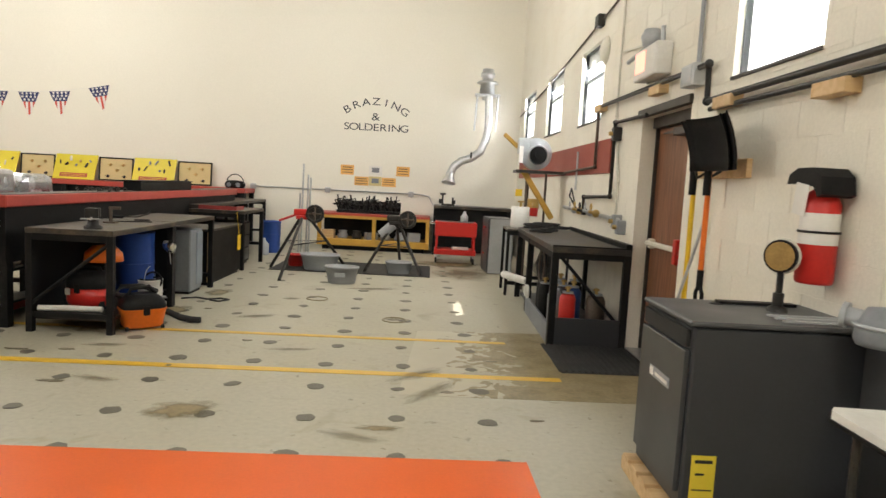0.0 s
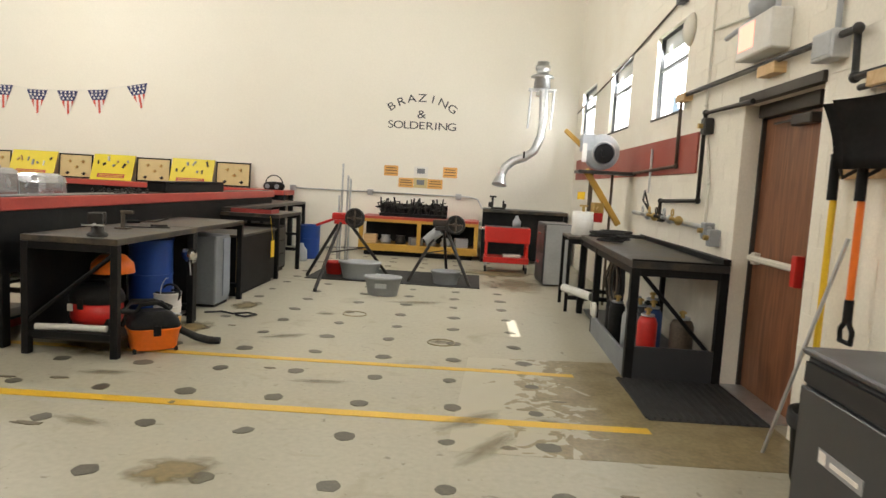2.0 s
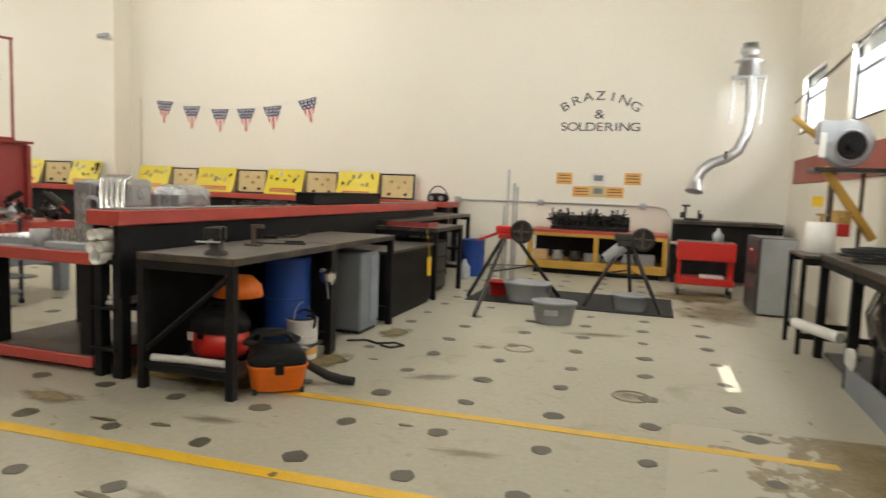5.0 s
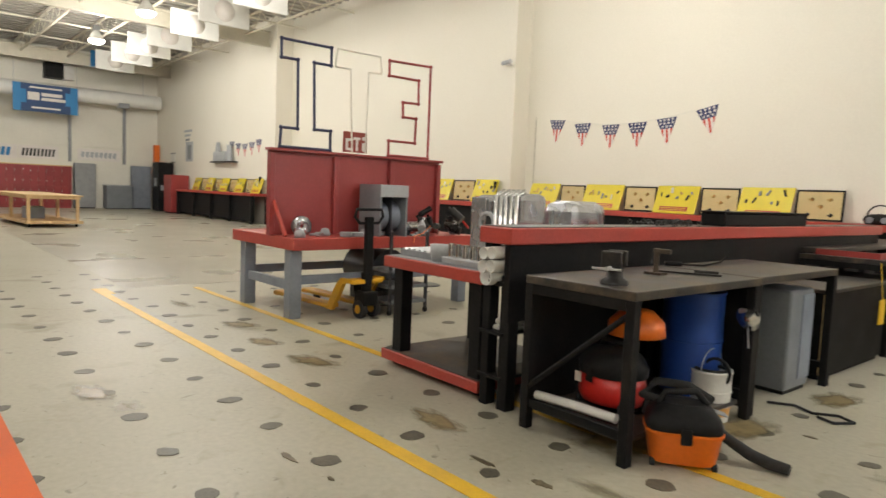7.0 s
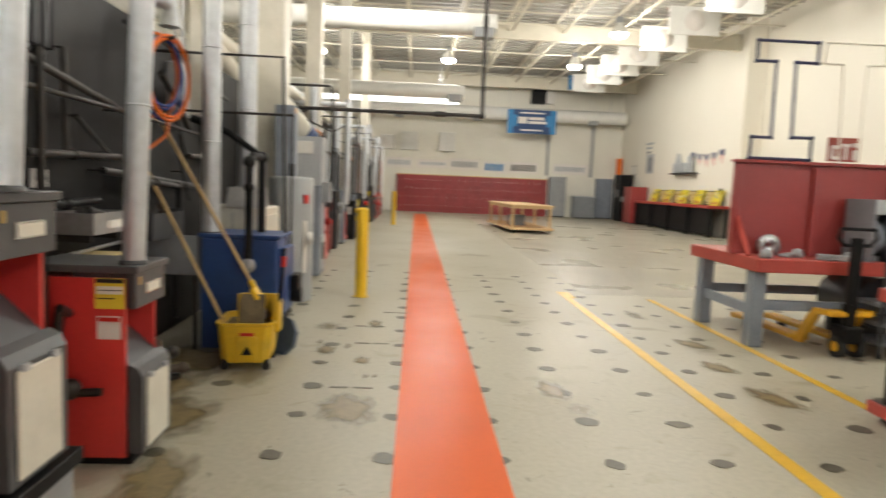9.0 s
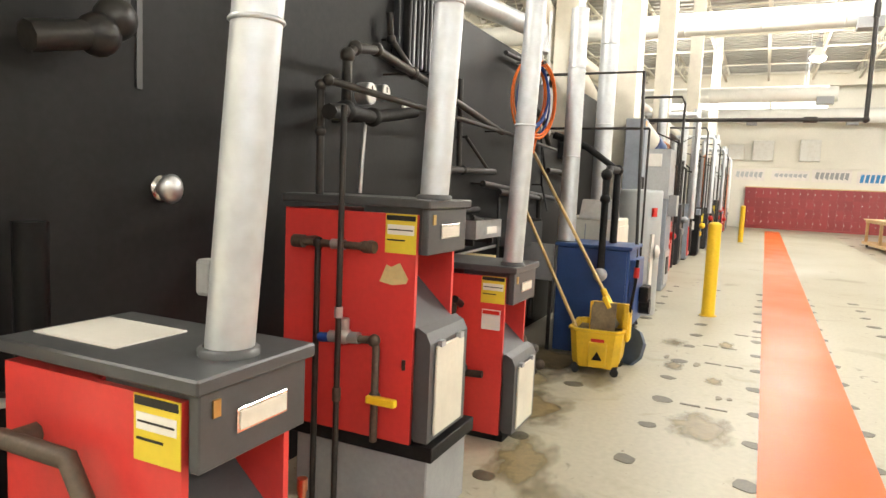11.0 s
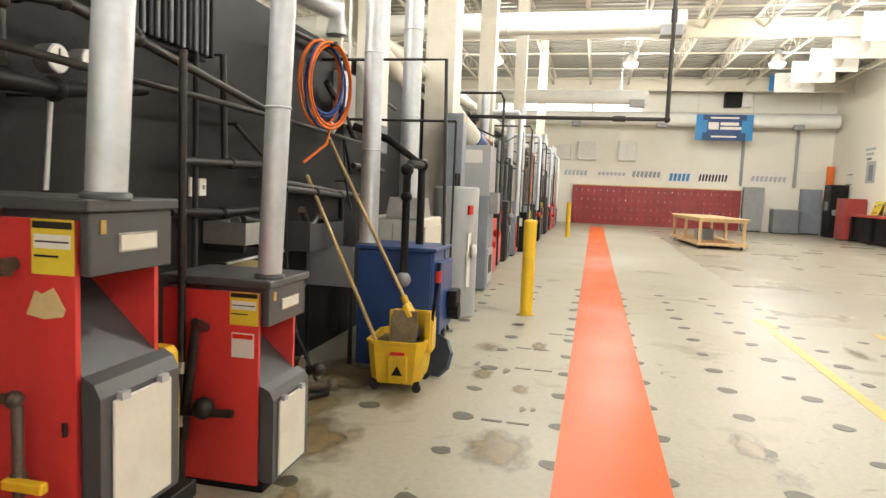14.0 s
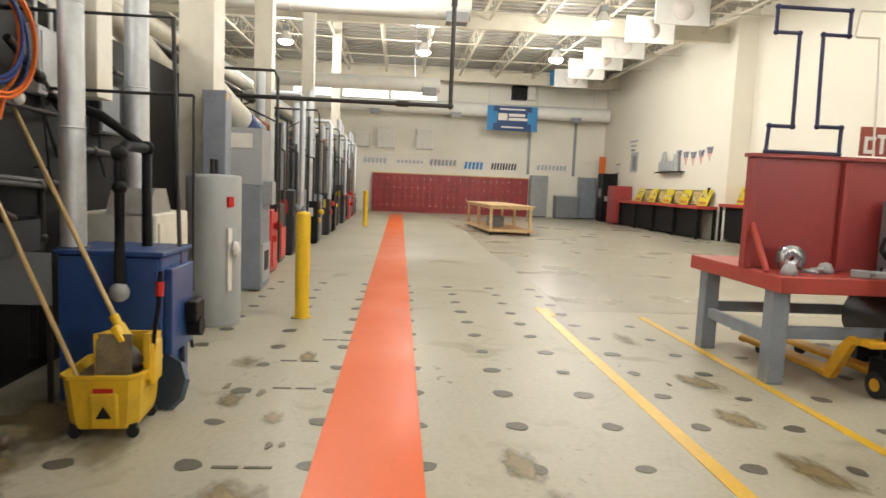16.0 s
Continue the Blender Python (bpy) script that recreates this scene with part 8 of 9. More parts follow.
part("divider", Mesh().box(-0.15, 0.2, 0.193, 0.207, 0.0, 0.46), DARKGREY, sb)
mo = thing("motor_heap", pose(-7.08, 8.2, 0.88), "heap of chrome and black motor parts on the table", "motor")
rnd = random.Random(4)
for k in range(18):
    cx, cy = rnd.uniform(-0.2, 0.18), rnd.uniform(-0.36, 0.36)
    lift = 0.05 + 0.26 * rnd.random() * (1 - (cy / 0.42) ** 2)
    ax, ay, az = rnd.uniform(-0.07, 0.07), rnd.uniform(-0.07, 0.07), rnd.uniform(-0.05, 0.06)
    r_ = rnd.uniform(0.03, 0.065)
    piece = Mesh().tube([(cx - ax, cy - ay, max(r_, lift - az)), (cx + ax, cy + ay, max(r_, lift + az))], r_, 12)
    piece.tube([(cx + ax, cy + ay, max(r_, lift + az)), (cx + 1.6 * ax, cy + 1.6 * ay, max(0.02, lift + 1.6 * az))], r_ * 0.4, 8)
    part("motor_part", piece, (ALU, BLACK, IRON, BLACK, LIGHTGREY, IRON)[k % 6], mo)
part("red_arm", Mesh().tube([(0.1, 0.18, 0.32), (0.16, 0.38, 0.1)], 0.014, 6), CARTRED, mo)
part("wire", Mesh().tube([(0.1, -0.2, 0.12), (0.2, -0.4, 0.04), (0.24, -0.55, 0.012), (0.3, -0.6, -0.06)], 0.006, 5), ORANGE, mo)
for k in range(14):
    y = 6.28 + 0.14 * k
    bit = thing("loose_part", pose(rnd.uniform(-7.3, -7.02), y, 0.88, 0, 0, rnd.uniform(0, 90)), "small grey machine part lying on the table", "machine part", "loose parts on the table")
    if k == 1:
        part("pulley", Mesh().lathe([(0.02, -0.02), (0.05, -0.03), (0.11, -0.022), (0.095, 0), (0.11, 0.022), (0.05, 0.03), (0.02, 0.02)], (0, 0, 0.1), 22, pose(0, 0, 0.108, 90, 0, 60) @ Matrix.Translation((0, 0, -0.1))), ALU, bit)
    elif k % 3 == 0:
        part("body", Mesh().lathe([(0.001, 0), (0.06, 0), (0.065, 0.03), (0.04, 0.08), (0.001, 0.09)], (0, 0, 0), 10), GREYPLASTIC, bit)
    else:
        part("body", Mesh().box(-0.07, 0.07, -0.03, 0.03, 0, rnd.uniform(0.02, 0.06), 0.008).tube([(0, 0, 0.03), (0.09, 0.03, 0.04)], 0.016, 7), rnd.choice([IRON, GREYPLASTIC, LIGHTGREY]), bit)
kn = thing("loose_part", pose(-8.0, 6.5, 0.88), "wire caged motor lying behind the panel", "machine part")
part("cage", Mesh().ring((0, 0, 0.1), 0.1, 0.008, "x", 16, 5).ring((0.08, 0, 0.1), 0.09, 0.008, "x", 16, 5).tube([(0, 0, 0.07), (0.12, 0, 0.07)], 0.06, 10), CHROME, kn)
tyre = thing("round_tank", pose(-7.75, 7.7, 0), "dark grey round tank lying below the table", "tank")
part("shell", Mesh().tube([(-0.3, 0, 0.42), (0.35, 0, 0.42)], 0.26, 20), DARKGREY, tyre)
part("end_cap", Mesh().tube([(0.35, 0, 0.42), (0.38, 0, 0.42)], 0.27, 20), DARKGREY, tyre)
for x in (-0.2, 0.15):
    part("cradle", Mesh().box(x, x + 0.08, -0.2, 0.2, 0, 0.2), IRON, tyre)
# hand pallet truck
pj = thing("pallet_truck", pose(-6.9, 6.72, 0, 0, 0, 3), "yellow hand pallet truck with a black handle", "pallet truck")
for y in (-0.02, 0.38):
    part("fork", Mesh().box(-1.45, -0.25, y, y + 0.16, 0.07, 0.12, 0.012).box(-1.5, -1.4, y + 0.02, y + 0.14, 0.05, 0.1, 0.02), JACKYELLOW, pj, "worn yellow fork")
    part("fork_roller", Mesh().tube([(-1.2, y + 0.05, 0.04), (-1.2, y + 0.11, 0.04)], 0.04, 10), RUBBER, pj)
for y in (0.0, 0.46):
    part("side_plate", Mesh().prism([(-0.32, 0.06), (-0.2, 0.06), (0.0, 0.38), (0.1, 0.4), (0.1, 0.44), (-0.04, 0.44), (-0.14, 0.34)], 0.0, 0.05, pose(0, y + 0.05, 0, 90, 0, 0)), JACKYELLOW, pj, "yellow sloping side plate")
part("head_bar", Mesh().box(-0.03, 0.14, 0.05, 0.46, 0.38, 0.43, 0.01), JACKYELLOW, pj)
part("pump", Mesh().tube([(0.1, 0.25, 0.14), (0.1, 0.25, 0.5)], 0.06, 12).box(0.0, 0.2, 0.15, 0.35, 0.14, 0.3, 0.02), BLACK, pj)
for y in (0.14, 0.32):
    w_ = part("steer_wheel", Mesh().tube([(0.1, y, 0.1), (0.1, y + 0.06, 0.1)], 0.1, 18), RUBBER, pj)
    part("hub", Mesh().tube([(0.1, y - 0.004, 0.1), (0.1, y + 0.064, 0.1)], 0.05, 12), JACKYELLOW, w_)
hd_ = part("handle", Mesh().box(0.09, 0.15, 0.2, 0.3, 0.4, 1.12, 0.015), BLACK, pj)
part("grip", Mesh().tube([(0.12, 0.12, 1.05), (0.12, 0.06, 1.12), (0.12, 0.08, 1.2), (0.12, 0.42, 1.2), (0.12, 0.44, 1.12), (0.12, 0.38, 1.05), (0.12, 0.12, 1.05)], 0.017, 8), BLACK, hd_)
ht = thing("parts_trolley", pose(-7.05, 7.25, 0), "grey steel shelf trolley beside the table", "trolley")
for z in (0.12, 0.3, 0.48):
    part("shelf", Mesh().box(-0.1, 0.3, 0, 0.55, z, z + 0.04, 0.004), MIDGREY, ht)
for x in (-0.1, 0.27):
    for y in (0, 0.52):
        part("upright", Mesh().box(x, x + 0.03, y, y + 0.03, 0.05, 0.95), DARKGREY, ht)
        part("caster", Mesh().tube([(x + 0.015, y, 0.03), (x + 0.015, y + 0.03, 0.03)], 0.03, 9), RUBBER, ht)
rp = thing("floor_ring", pose(-8.5, 9.2, 0), "flat dark metal disc lying on the floor", "disc")
part("disc", Mesh().lathe([(0.001, 0.02), (0.2, 0.02), (0.24, 0.008), (0.24, 0), (0.001, 0)], (0, 0, 0), 20), GREYBOX, rp)

# ---- far hall ----
site(UNITS)
for n, (x, y, h) in enumerate(((-9.31, 2.28, 1.1), (-24.0, 2.25, 1.15))):
    bo = thing("bollard", pose(x, y, 0), "round yellow painted steel bollard on the floor", "bollard", "bollards along the aisle")
    part("tube", Mesh().tube([(0, 0, 0), (0, 0, h)], 0.075, 18), YELLOW, bo)
    part("cap", Mesh().lathe([(0.075, 0), (0.06, 0.02), (0.001, 0.03)], (0, 0, h), 18), YELLOW, bo)
    part("base_plate", Mesh().lathe([(0.1, 0.0), (0.1, 0.01), (0.076, 0.012)], (0, 0, 0), 16), MOPYELLOW, bo)
site(FAR)
lk0 = thing("locker_bank", pose(-36.2, 1.92, 0), "long bank of dark red steel lockers in four tiers", "lockers")
part("carcass", Mesh().box(-0.4, 0, 0, 8.05, 0.1, 1.95, 0.004), LOCKER, lk0)
part("plinth", Mesh().box(-0.38, -0.03, 0.02, 8.03, 0, 0.1), PANELRED, lk0)
part("shelf_top", Mesh().box(-0.42, 0.02, -0.02, 8.07, 1.95, 2.0), PINE, lk0)
ld = Mesh().box(0, 0.02, 0.008, 0.309, 0.006, 0.455, 0.003).data("locker_door")
ld.materials.append(LOCKER)
lh = Mesh().box(0.02, 0.035, 0.03, 0.05, 0.2, 0.28).data("latch")
lh.materials.append(CHROME)
for i in range(25):
    for j in range(4):
        dd = part("locker_door", None, None, lk0, "", pose(0, 0.15 + 0.31 * i, 0.11 + 0.455 * j), ld)
        part("latch", None, None, dd, "", None, lh)
pt = thing("plywood_platform", pose(-22.5, 6.1, 0, 0, 0, 4), "wheeled plywood table with a lower deck", "platform table")
part("top", Mesh().box(-4.2, 0, 0, 1.45, 0.88, 0.92, 0.004), PINE, pt)
part("apron", Mesh().box(-0.09, -0.05, 0.05, 1.4, 0.8, 0.88), PINE, pt)
part("apron", Mesh().box(-4.15, -0.09, 0.05, 0.09, 0.8, 0.88), PINE, pt)
part("apron", Mesh().box(-4.15, -0.09, 1.36, 1.4, 0.8, 0.88), PINE, pt)
part("deck", Mesh().box(-4.2, 0.05, 0, 1.45, 0.1, 0.18, 0.004), PINE, pt)
for x in (-4.1, -2.2, -0.18):
    for y in (0.06, 1.3):
        part("post", Mesh().box(x, x + 0.08, y, y + 0.08, 0.18, 0.88), PINE, pt)
for x in (-4.0, -0.2):
    for y in (0.1, 1.3):
        part("caster", Mesh().tube([(x, y, 0.05), (x, y + 0.05, 0.05)], 0.05, 10), RUBBER, pt)
gb_ = thing("grey_box", pose(-24.2, 6.3, 0.18), "grey steel box on the lower deck", "box")
part("body", Mesh().box(-0.3, 0.3, 0, 0.5, 0, 0.35, 0.01), LEGGREY, gb_)
# electrical panels and the orange post by the far corner
for y0, y1, h, lab in ((10.1, 11.0, 2.15, "pale grey electrical cabinet against the far wall"), (12.65, 13.55, 2.15, "tall grey steel cabinet against the far wall")):
    e = thing("electrical_cabinet", pose(-36.58, y0, 0), lab, "electrical cabinet")
    part("cabinet", Mesh().box(0, 0.35, 0, y1 - y0, 0.05, h, 0.01), LEGGREY if y0 > 12 else GREYPLASTIC, e)
    part("door", Mesh().box(0.35, 0.37, 0.06, y1 - y0 - 0.06, 0.12, h - 0.1, 0.004), LEGGREY if y0 > 12 else GREYPLASTIC, e)
    part("base", Mesh().box(0.02, 0.33, 0.02, y1 - y0 - 0.02, 0, 0.05), BLACK, e)
tb2 = thing("condensing_unit", pose(-36.4, 11.35, 0), "grey slatted condensing unit on the floor", "condensing unit")
part("casing", Mesh().box(0, 0.7, 0, 1.15, 0.04, 1.12, 0.02), MIDGREY, tb2)
part("lid", Mesh().box(-0.02, 0.72, -0.02, 1.17, 1.12, 1.17, 0.01), LIGHTGREY, tb2)
part("feet", Mesh().box(0.05, 0.65, 0.05, 1.1, 0, 0.04), BLACK, tb2)
op = thing("orange_post", pose(-36.3, 13.65, 0), "tall orange red painted post in the corner", "post")
part("shaft", Mesh().box(0, 0.25, 0, 0.25, 0, 3.25, 0.01), ORANGE, op)
vm = thing("vending_cabinet", pose(-34.9, 13.2, 0), "black upright cabinet with pale notices by the wall", "cabinet")
part("body", Mesh().box(0, 0.9, 0, 0.7, 0.03, 2.35, 0.02), BLACK, vm)
part("notice", Mesh().box(0.9, 0.906, 0.1, 0.6, 1.0, 1.25), GREYPLASTIC, vm)
part("notice", Mesh().box(0.25, 0.65, -0.006, 0.0, 1.2, 1.6), GREYPLASTIC, vm)
part("base", Mesh().box(0.05, 0.85, 0.05, 0.65, 0, 0.03), BLACK, vm)
rcab = thing("red_cabinet", pose(-32.9, 13.1, 0), "red steel tool cabinet at the bench end", "cabinet")
part("body", Mesh().box(0, 1.0, 0, 0.8, 0.05, 1.75, 0.01), PANELRED, rcab)
part("drawer", Mesh().box(1.0, 1.02, 0.05, 0.75, 0.1, 0.8).box(1.0, 1.02, 0.05, 0.75, 0.85, 1.7), PANELRED, rcab)
part("base", Mesh().box(0.05, 0.95, 0.05, 0.75, 0, 0.05), BLACK, rcab)
# signs over the lockers: plain coloured shapes for names
for y0, y1, z0, z1, mt, bars in ((1.3, 2.7, 2.3, 2.85, FLAGWHITE, LIGHTGREY), (3.0, 4.6, 2.35, 2.8, FLAGWHITE, LIGHTGREY), (4.7, 6.3, 2.3, 2.9, FLAGWHITE, GREYPLASTIC), (6.5, 7.85, 2.22, 2.85, FLAGWHITE, BANNERBLUE), (7.9, 9.5, 2.25, 2.85, FLAGWHITE, INK_AND_HOLE), (10.3, 12.2, 2.3, 2.85, FLAGWHITE, LIGHTGREY)):
    sg = thing("wall_sign", pose(-36.598, y0, z0), "white sponsor sign with a plain coloured mark", "sign", "signs above the lockers")
    part("sheet", Mesh().box(0, 0.015, 0, y1 - y0, 0, z1 - z0), mt, sg)
    k = 0.12
    while k < y1 - y0 - 0.25:
        w_ = 0.09 if mt is FLAGWHITE and bars is INK_AND_HOLE else 0.14
        part("mark", Mesh().prism([(k, 0.12 if bars in (INK_AND_HOLE, BANNERBLUE) else 0.2), (k + w_, 0.12), (k + w_ + 0.05, (z1 - z0) - 0.14), (k + 0.05, (z1 - z0) - 0.14)], 0.015, 0.02, Matrix(((0, 0, 1, 0), (1, 0, 0, 0), (0, 1, 0, 0), (0, 0, 0, 1)))), bars, sg)
        k += w_ + 0.06
for y0, y1, z0, z1 in ((1.0, 1.7, 3.25, 4.0), (2.1, 3.0, 3.25, 4.2), (4.1, 4.95, 3.25, 4.25)):
    wb_ = thing("wall_heater_box", pose(-36.598, y0, z0), "cream boxed unit high on the far wall", "wall box")
    part("box", Mesh().box(0, 0.3, 0, y1 - y0, 0, z1 - z0, 0.02), WHITEPLASTIC, wb_)
hb_ = thing("wall_heater_box", pose(-36.598, 8.9, 5.95), "dark fan coil unit high on the far wall", "wall box")
part("box", Mesh().box(0, 0.5, 0, 0.75, 0, 0.7, 0.02), BLACK, hb_)
part("side", Mesh().box(0, 0.5, 0.76, 1.2, 0.0, 0.72, 0.02), WHITEPLASTIC, hb_)
fw = thing("wall_ledge", pose(-36.598, -3, 2.95), "pale steel ledge along the far wall", "ledge", "", "structure")
part("angle", Mesh().box(0, 0.08, 0, 16.5, 0, 0.1), GREYWALL, fw)
for y in (9.9, 12.3):
    fp = thing("wall_conduit", pose(-36.598, y, 0), "grey conduit rising on the far wall", "conduit", "", "structure")
    part("pipe", Mesh().box(0, 0.12, 0, 0.12, 2.2, 5.0), GREYPLASTIC, fp)
# clerestory panel glowing with daylight high on the far wall
SKYLIGHT = glow("clerestory_panel", (1.0, 1.0, 0.96), 1.0)
for k in range(3):
    cp = thing("clerestory_window", pose(-36.598, -2.2 + 2.45 * k, 5.72), "bright milky clerestory panel high on the far wall", "window", "", "structure")
    part("pane", Mesh().box(0, 0.02, 0.05, 2.35, 0, 1.15), SKYLIGHT, cp)
    part("window_frame", Mesh().box(0, 0.05, 0, 0.05, 0, 1.15).box(0, 0.05, 2.35, 2.4, 0, 1.15), GREYWALL, cp)


# ducts and gas pipe overhead
def duct(x, y0, y1, z, r, label, grilles=()):
    d = thing("air_duct", pose(x, y0, z), label, "duct", "", "structure")
    L_ = y1 - y0
    part("tube", Mesh().tube([(0, 0, 0), (0, L_, 0)], r, 22), CLOTHWHITE, d)
    y = 1.5
    while y < L_:
        part("seam", Mesh().ring((0, y, 0), r + 0.002, 0.012, "y", 22, 5), CLOTHWHITE, d)
        y += 1.5
    for g in grilles:
        part("grille", Mesh().box(-0.05, r + 0.05, g - y0 - 0.25, g - y0 + 0.2, -r - 0.1, -r + 0.12, 0.01), GREYPLASTIC, d)
    for h_ in (0.8, L_ - 0.8):
        part("hanger", Mesh().tube([(0, h_, r), (0, h_, 7.4 - z)], 0.012, 5), GALV, d)
    return d


duct(-16.8, -6.5, 4.72, 5.14, 0.24, "round white painted air duct across the hall", (4.45,))
duct(-23.6, -6.5, 4.5, 4.55, 0.22, "round white painted air duct across the hall", (4.2,))
duct(-29.0, -6.5, 4.6, 5.4, 0.22, "round white painted air duct across the hall", (4.4,))
duct(-35.4, -2.0, 13.7, 5.25, 0.33, "large round white air duct before the far wall", (2.0, 6.0, 12.0))
site(UNITS)
gp = thing("gas_main", pose(0, 0, 0), "black gas pipe dropping from the roof and crossing", "pipe", "", "structure")
part("pipe", Mesh().tube([(-11.95, 0.7, 2.6), (-11.95, 3.95, 2.6)], 0.03, 8).tube([(-11.95, 3.98, 2.58), (-11.95, 3.98, 7.4)], 0.032, 8).ball((-11.95, 3.98, 2.6), 0.05), IRON, gp)
part("union", Mesh().tube([(-11.95, 3.2, 2.6), (-11.95, 3.38, 2.6)], 0.045, 8).tube([(-11.95, 3.98, 4.0), (-11.95, 3.98, 4.2)], 0.045, 8), IRON, gp)
fl = thing("lagged_flue", pose(0, 0, 0), "grey bent flue pipe passing over the partition", "duct", "", "structure")
part("duct", Mesh().tube([(-4.6, 0.1, 2.95), (-6.6, 0.5, 2.98), (-7.0, 0.75, 2.9), (-7.0, 0.75, 2.7)], 0.09, 12), FLUE, fl)

site(FAR)
# banners hung along the wall
for k, x in enumerate((-15.6, -17.9, -20.3, -22.6, -25.0, -27.2, -29.4, -31.8)):
    bnr = thing("hanging_banner", pose(x, 10.75, 6.0), "plain white banner hung from the roof", "banner", "banners hung in a row")
    part("cloth", Mesh().box(-0.03, 0.03, -0.75, 0.75, 0, 0.78, 0.0), CLOTHWHITE, bnr)
    part("emblem", Mesh().lathe([(0.001, 0.0), (0.3, 0.0), (0.3, 0.006), (0.001, 0.006)], (0, 0, 0), 16, pose(0.03, 0, 0.4, 0, 90, 0)), FLAGWHITE, bnr)
    part("cord", Mesh().tube([(0, -0.7, 0.78), (0, -0.7, 1.5)], 0.008, 4), GALV, bnr)
    part("cord", Mesh().tube([(0, 0.7, 0.78), (0, 0.7, 1.5)], 0.008, 4), GALV, bnr)
for x, y0, y1, z0, z1 in ((-35.0, 7.5, 10.0, 4.25, 5.45), (-34.0, 10.3, 11.8, 6.4, 7.1)):
    bb_ = thing("blue_banner", pose(x, y0, z0), "blue printed banner hung high near the far wall", "banner")
    L_, H_ = y1 - y0, z1 - z0
    part("cloth", Mesh().box(0, 0.02, 0, L_, 0, H_), BANNERBLUE, bb_)
    part("dark_band", Mesh().box(0.02, 0.025, L_ * 0.12, L_ * 0.88, H_ * 0.78, H_).box(0.02, 0.025, L_ * 0.12, L_ * 0.88, 0, H_ * 0.3).box(0.02, 0.025, L_ * 0.2, L_ * 0.8, H_ * 0.3, H_ * 0.78), BANNERDARK, bb_)
    for a, b, c, d in ((0.22, 0.4, 0.42, 0.7), (0.43, 0.75, 0.58, 0.7), (0.43, 0.8, 0.42, 0.53), (0.25, 0.75, 0.84, 0.9), (0.28, 0.72, 0.12, 0.18)):
        part("print_bar", Mesh().box(0.025, 0.03, L_ * a, L_ * b, H_ * c, H_ * d), FLAGWHITE, bb_)
    part("cord", Mesh().tube([(0.01, 0.05, H_ - 0.02), (0.01, 0.05, 7.5 - z0)], 0.01, 4), GALV, bb_)
    part("cord", Mesh().tube([(0.01, L_ - 0.05, H_ - 0.02), (0.01, L_ - 0.05, 7.5 - z0)], 0.01, 4), GALV, bb_)
# shelf, pictures and pennants on the far wall
shf = thing("wall_shelf", pose(-28.8, YC, 2.3), "small wooden shelf with models on it", "shelf")
part("board", Mesh().box(0, 2.2, -0.3, 0, 0, 0.05), IRON, shf)
part("model", Mesh().box(0.2, 1.5, -0.25, -0.05, 0.05, 0.45, 0.04).prism([(0.3, 0.45), (0.7, 0.45), (0.5, 0.85)], 0.08, 0.2, pose(0, 0, 0, 90, 0, 0)).tube([(1.7, -0.15, 0.05), (1.7, -0.15, 0.7)], 0.12, 8), LIGHTGREY, shf)
pen2 = thing("pennant_string", pose(0, 0, 0), "string of small pennants over the shelf", "pennants")
for k in range(5):
    pennant(pen2, on_wall(-27.2 + 0.62 * k, 3.15 - 0.12 * math.sin(k * math.pi / 4), YC), 0.5, 0.55)
pic = thing("framed_poster", on_wall(-32.0, 2.85, YC), "grey framed poster on the wall", "poster")
part("sheet", Mesh().box(-0.45, 0.45, -0.45, 0.45, -0.003, 0.01), LIGHTGREY, pic)
part("figure", Mesh().box(-0.2, 0.25, -0.35, 0.3, 0.01, 0.014), MIDGREY, pic)
pic2 = thing("framed_notice", on_wall(-34.2, 2.6, YC), "white framed notice on the wall", "notice")
part("sheet", Mesh().box(-0.3, 0.3, -0.2, 0.2, -0.003, 0.01), PAPER, pic2)
part("frame", Mesh().box(-0.33, 0.33, 0.2, 0.23, -0.003, 0.014).box(-0.33, 0.33, -0.23, -0.2, -0.003, 0.014), BLACK, pic2)
st_ = thing("wall_lettering", on_wall(-32.2, 3.75, YC), "faint grey painted marks on the wall", "lettering")
for k in range(3):
    part("mark", Mesh().box(-0.5 + 0.1 * k, 0.5 - 0.15 * k, -0.2 * k, -0.2 * k + 0.1, 0, 0.004), LIGHTGREY if k < 2 else MIDGREY, st_)

# ---- dark patches over the floor ----
site(HALL)
rnd = random.Random(11)
SHAPES = []
for k in range(8):
    n = 11
    pts = []
    for i in range(n):
        a = 2 * math.pi * i / n
        r = 0.062 * (1 + rnd.uniform(-0.14, 0.14))
        pts.append((r * math.cos(a) * 1.08, r * math.sin(a)))
    me = Mesh().prism(pts, 0.0006, 0.0034).data("floor_patch")
    me.materials.append(SPOT)
    SHAPES.append(me)
rest = Mesh()
count = 0
spots = []
for i in range(-2, 26):
    for k in range(-1, 23):
        x, y = -0.04 - 0.6 * i, 1.62 + 0.6 * k
        if y < 1.3 or y > 14 or x > 1.1:
            continue
        if y > 5.6 and x < -9.3 or x < -11.5:
            continue
        if -4.3 < x < -2.75 and y > 6.3:
            continue
        spots.append((abs(y - 4.2) + 0.35 * abs(x + 3), x, y))
spots.sort()
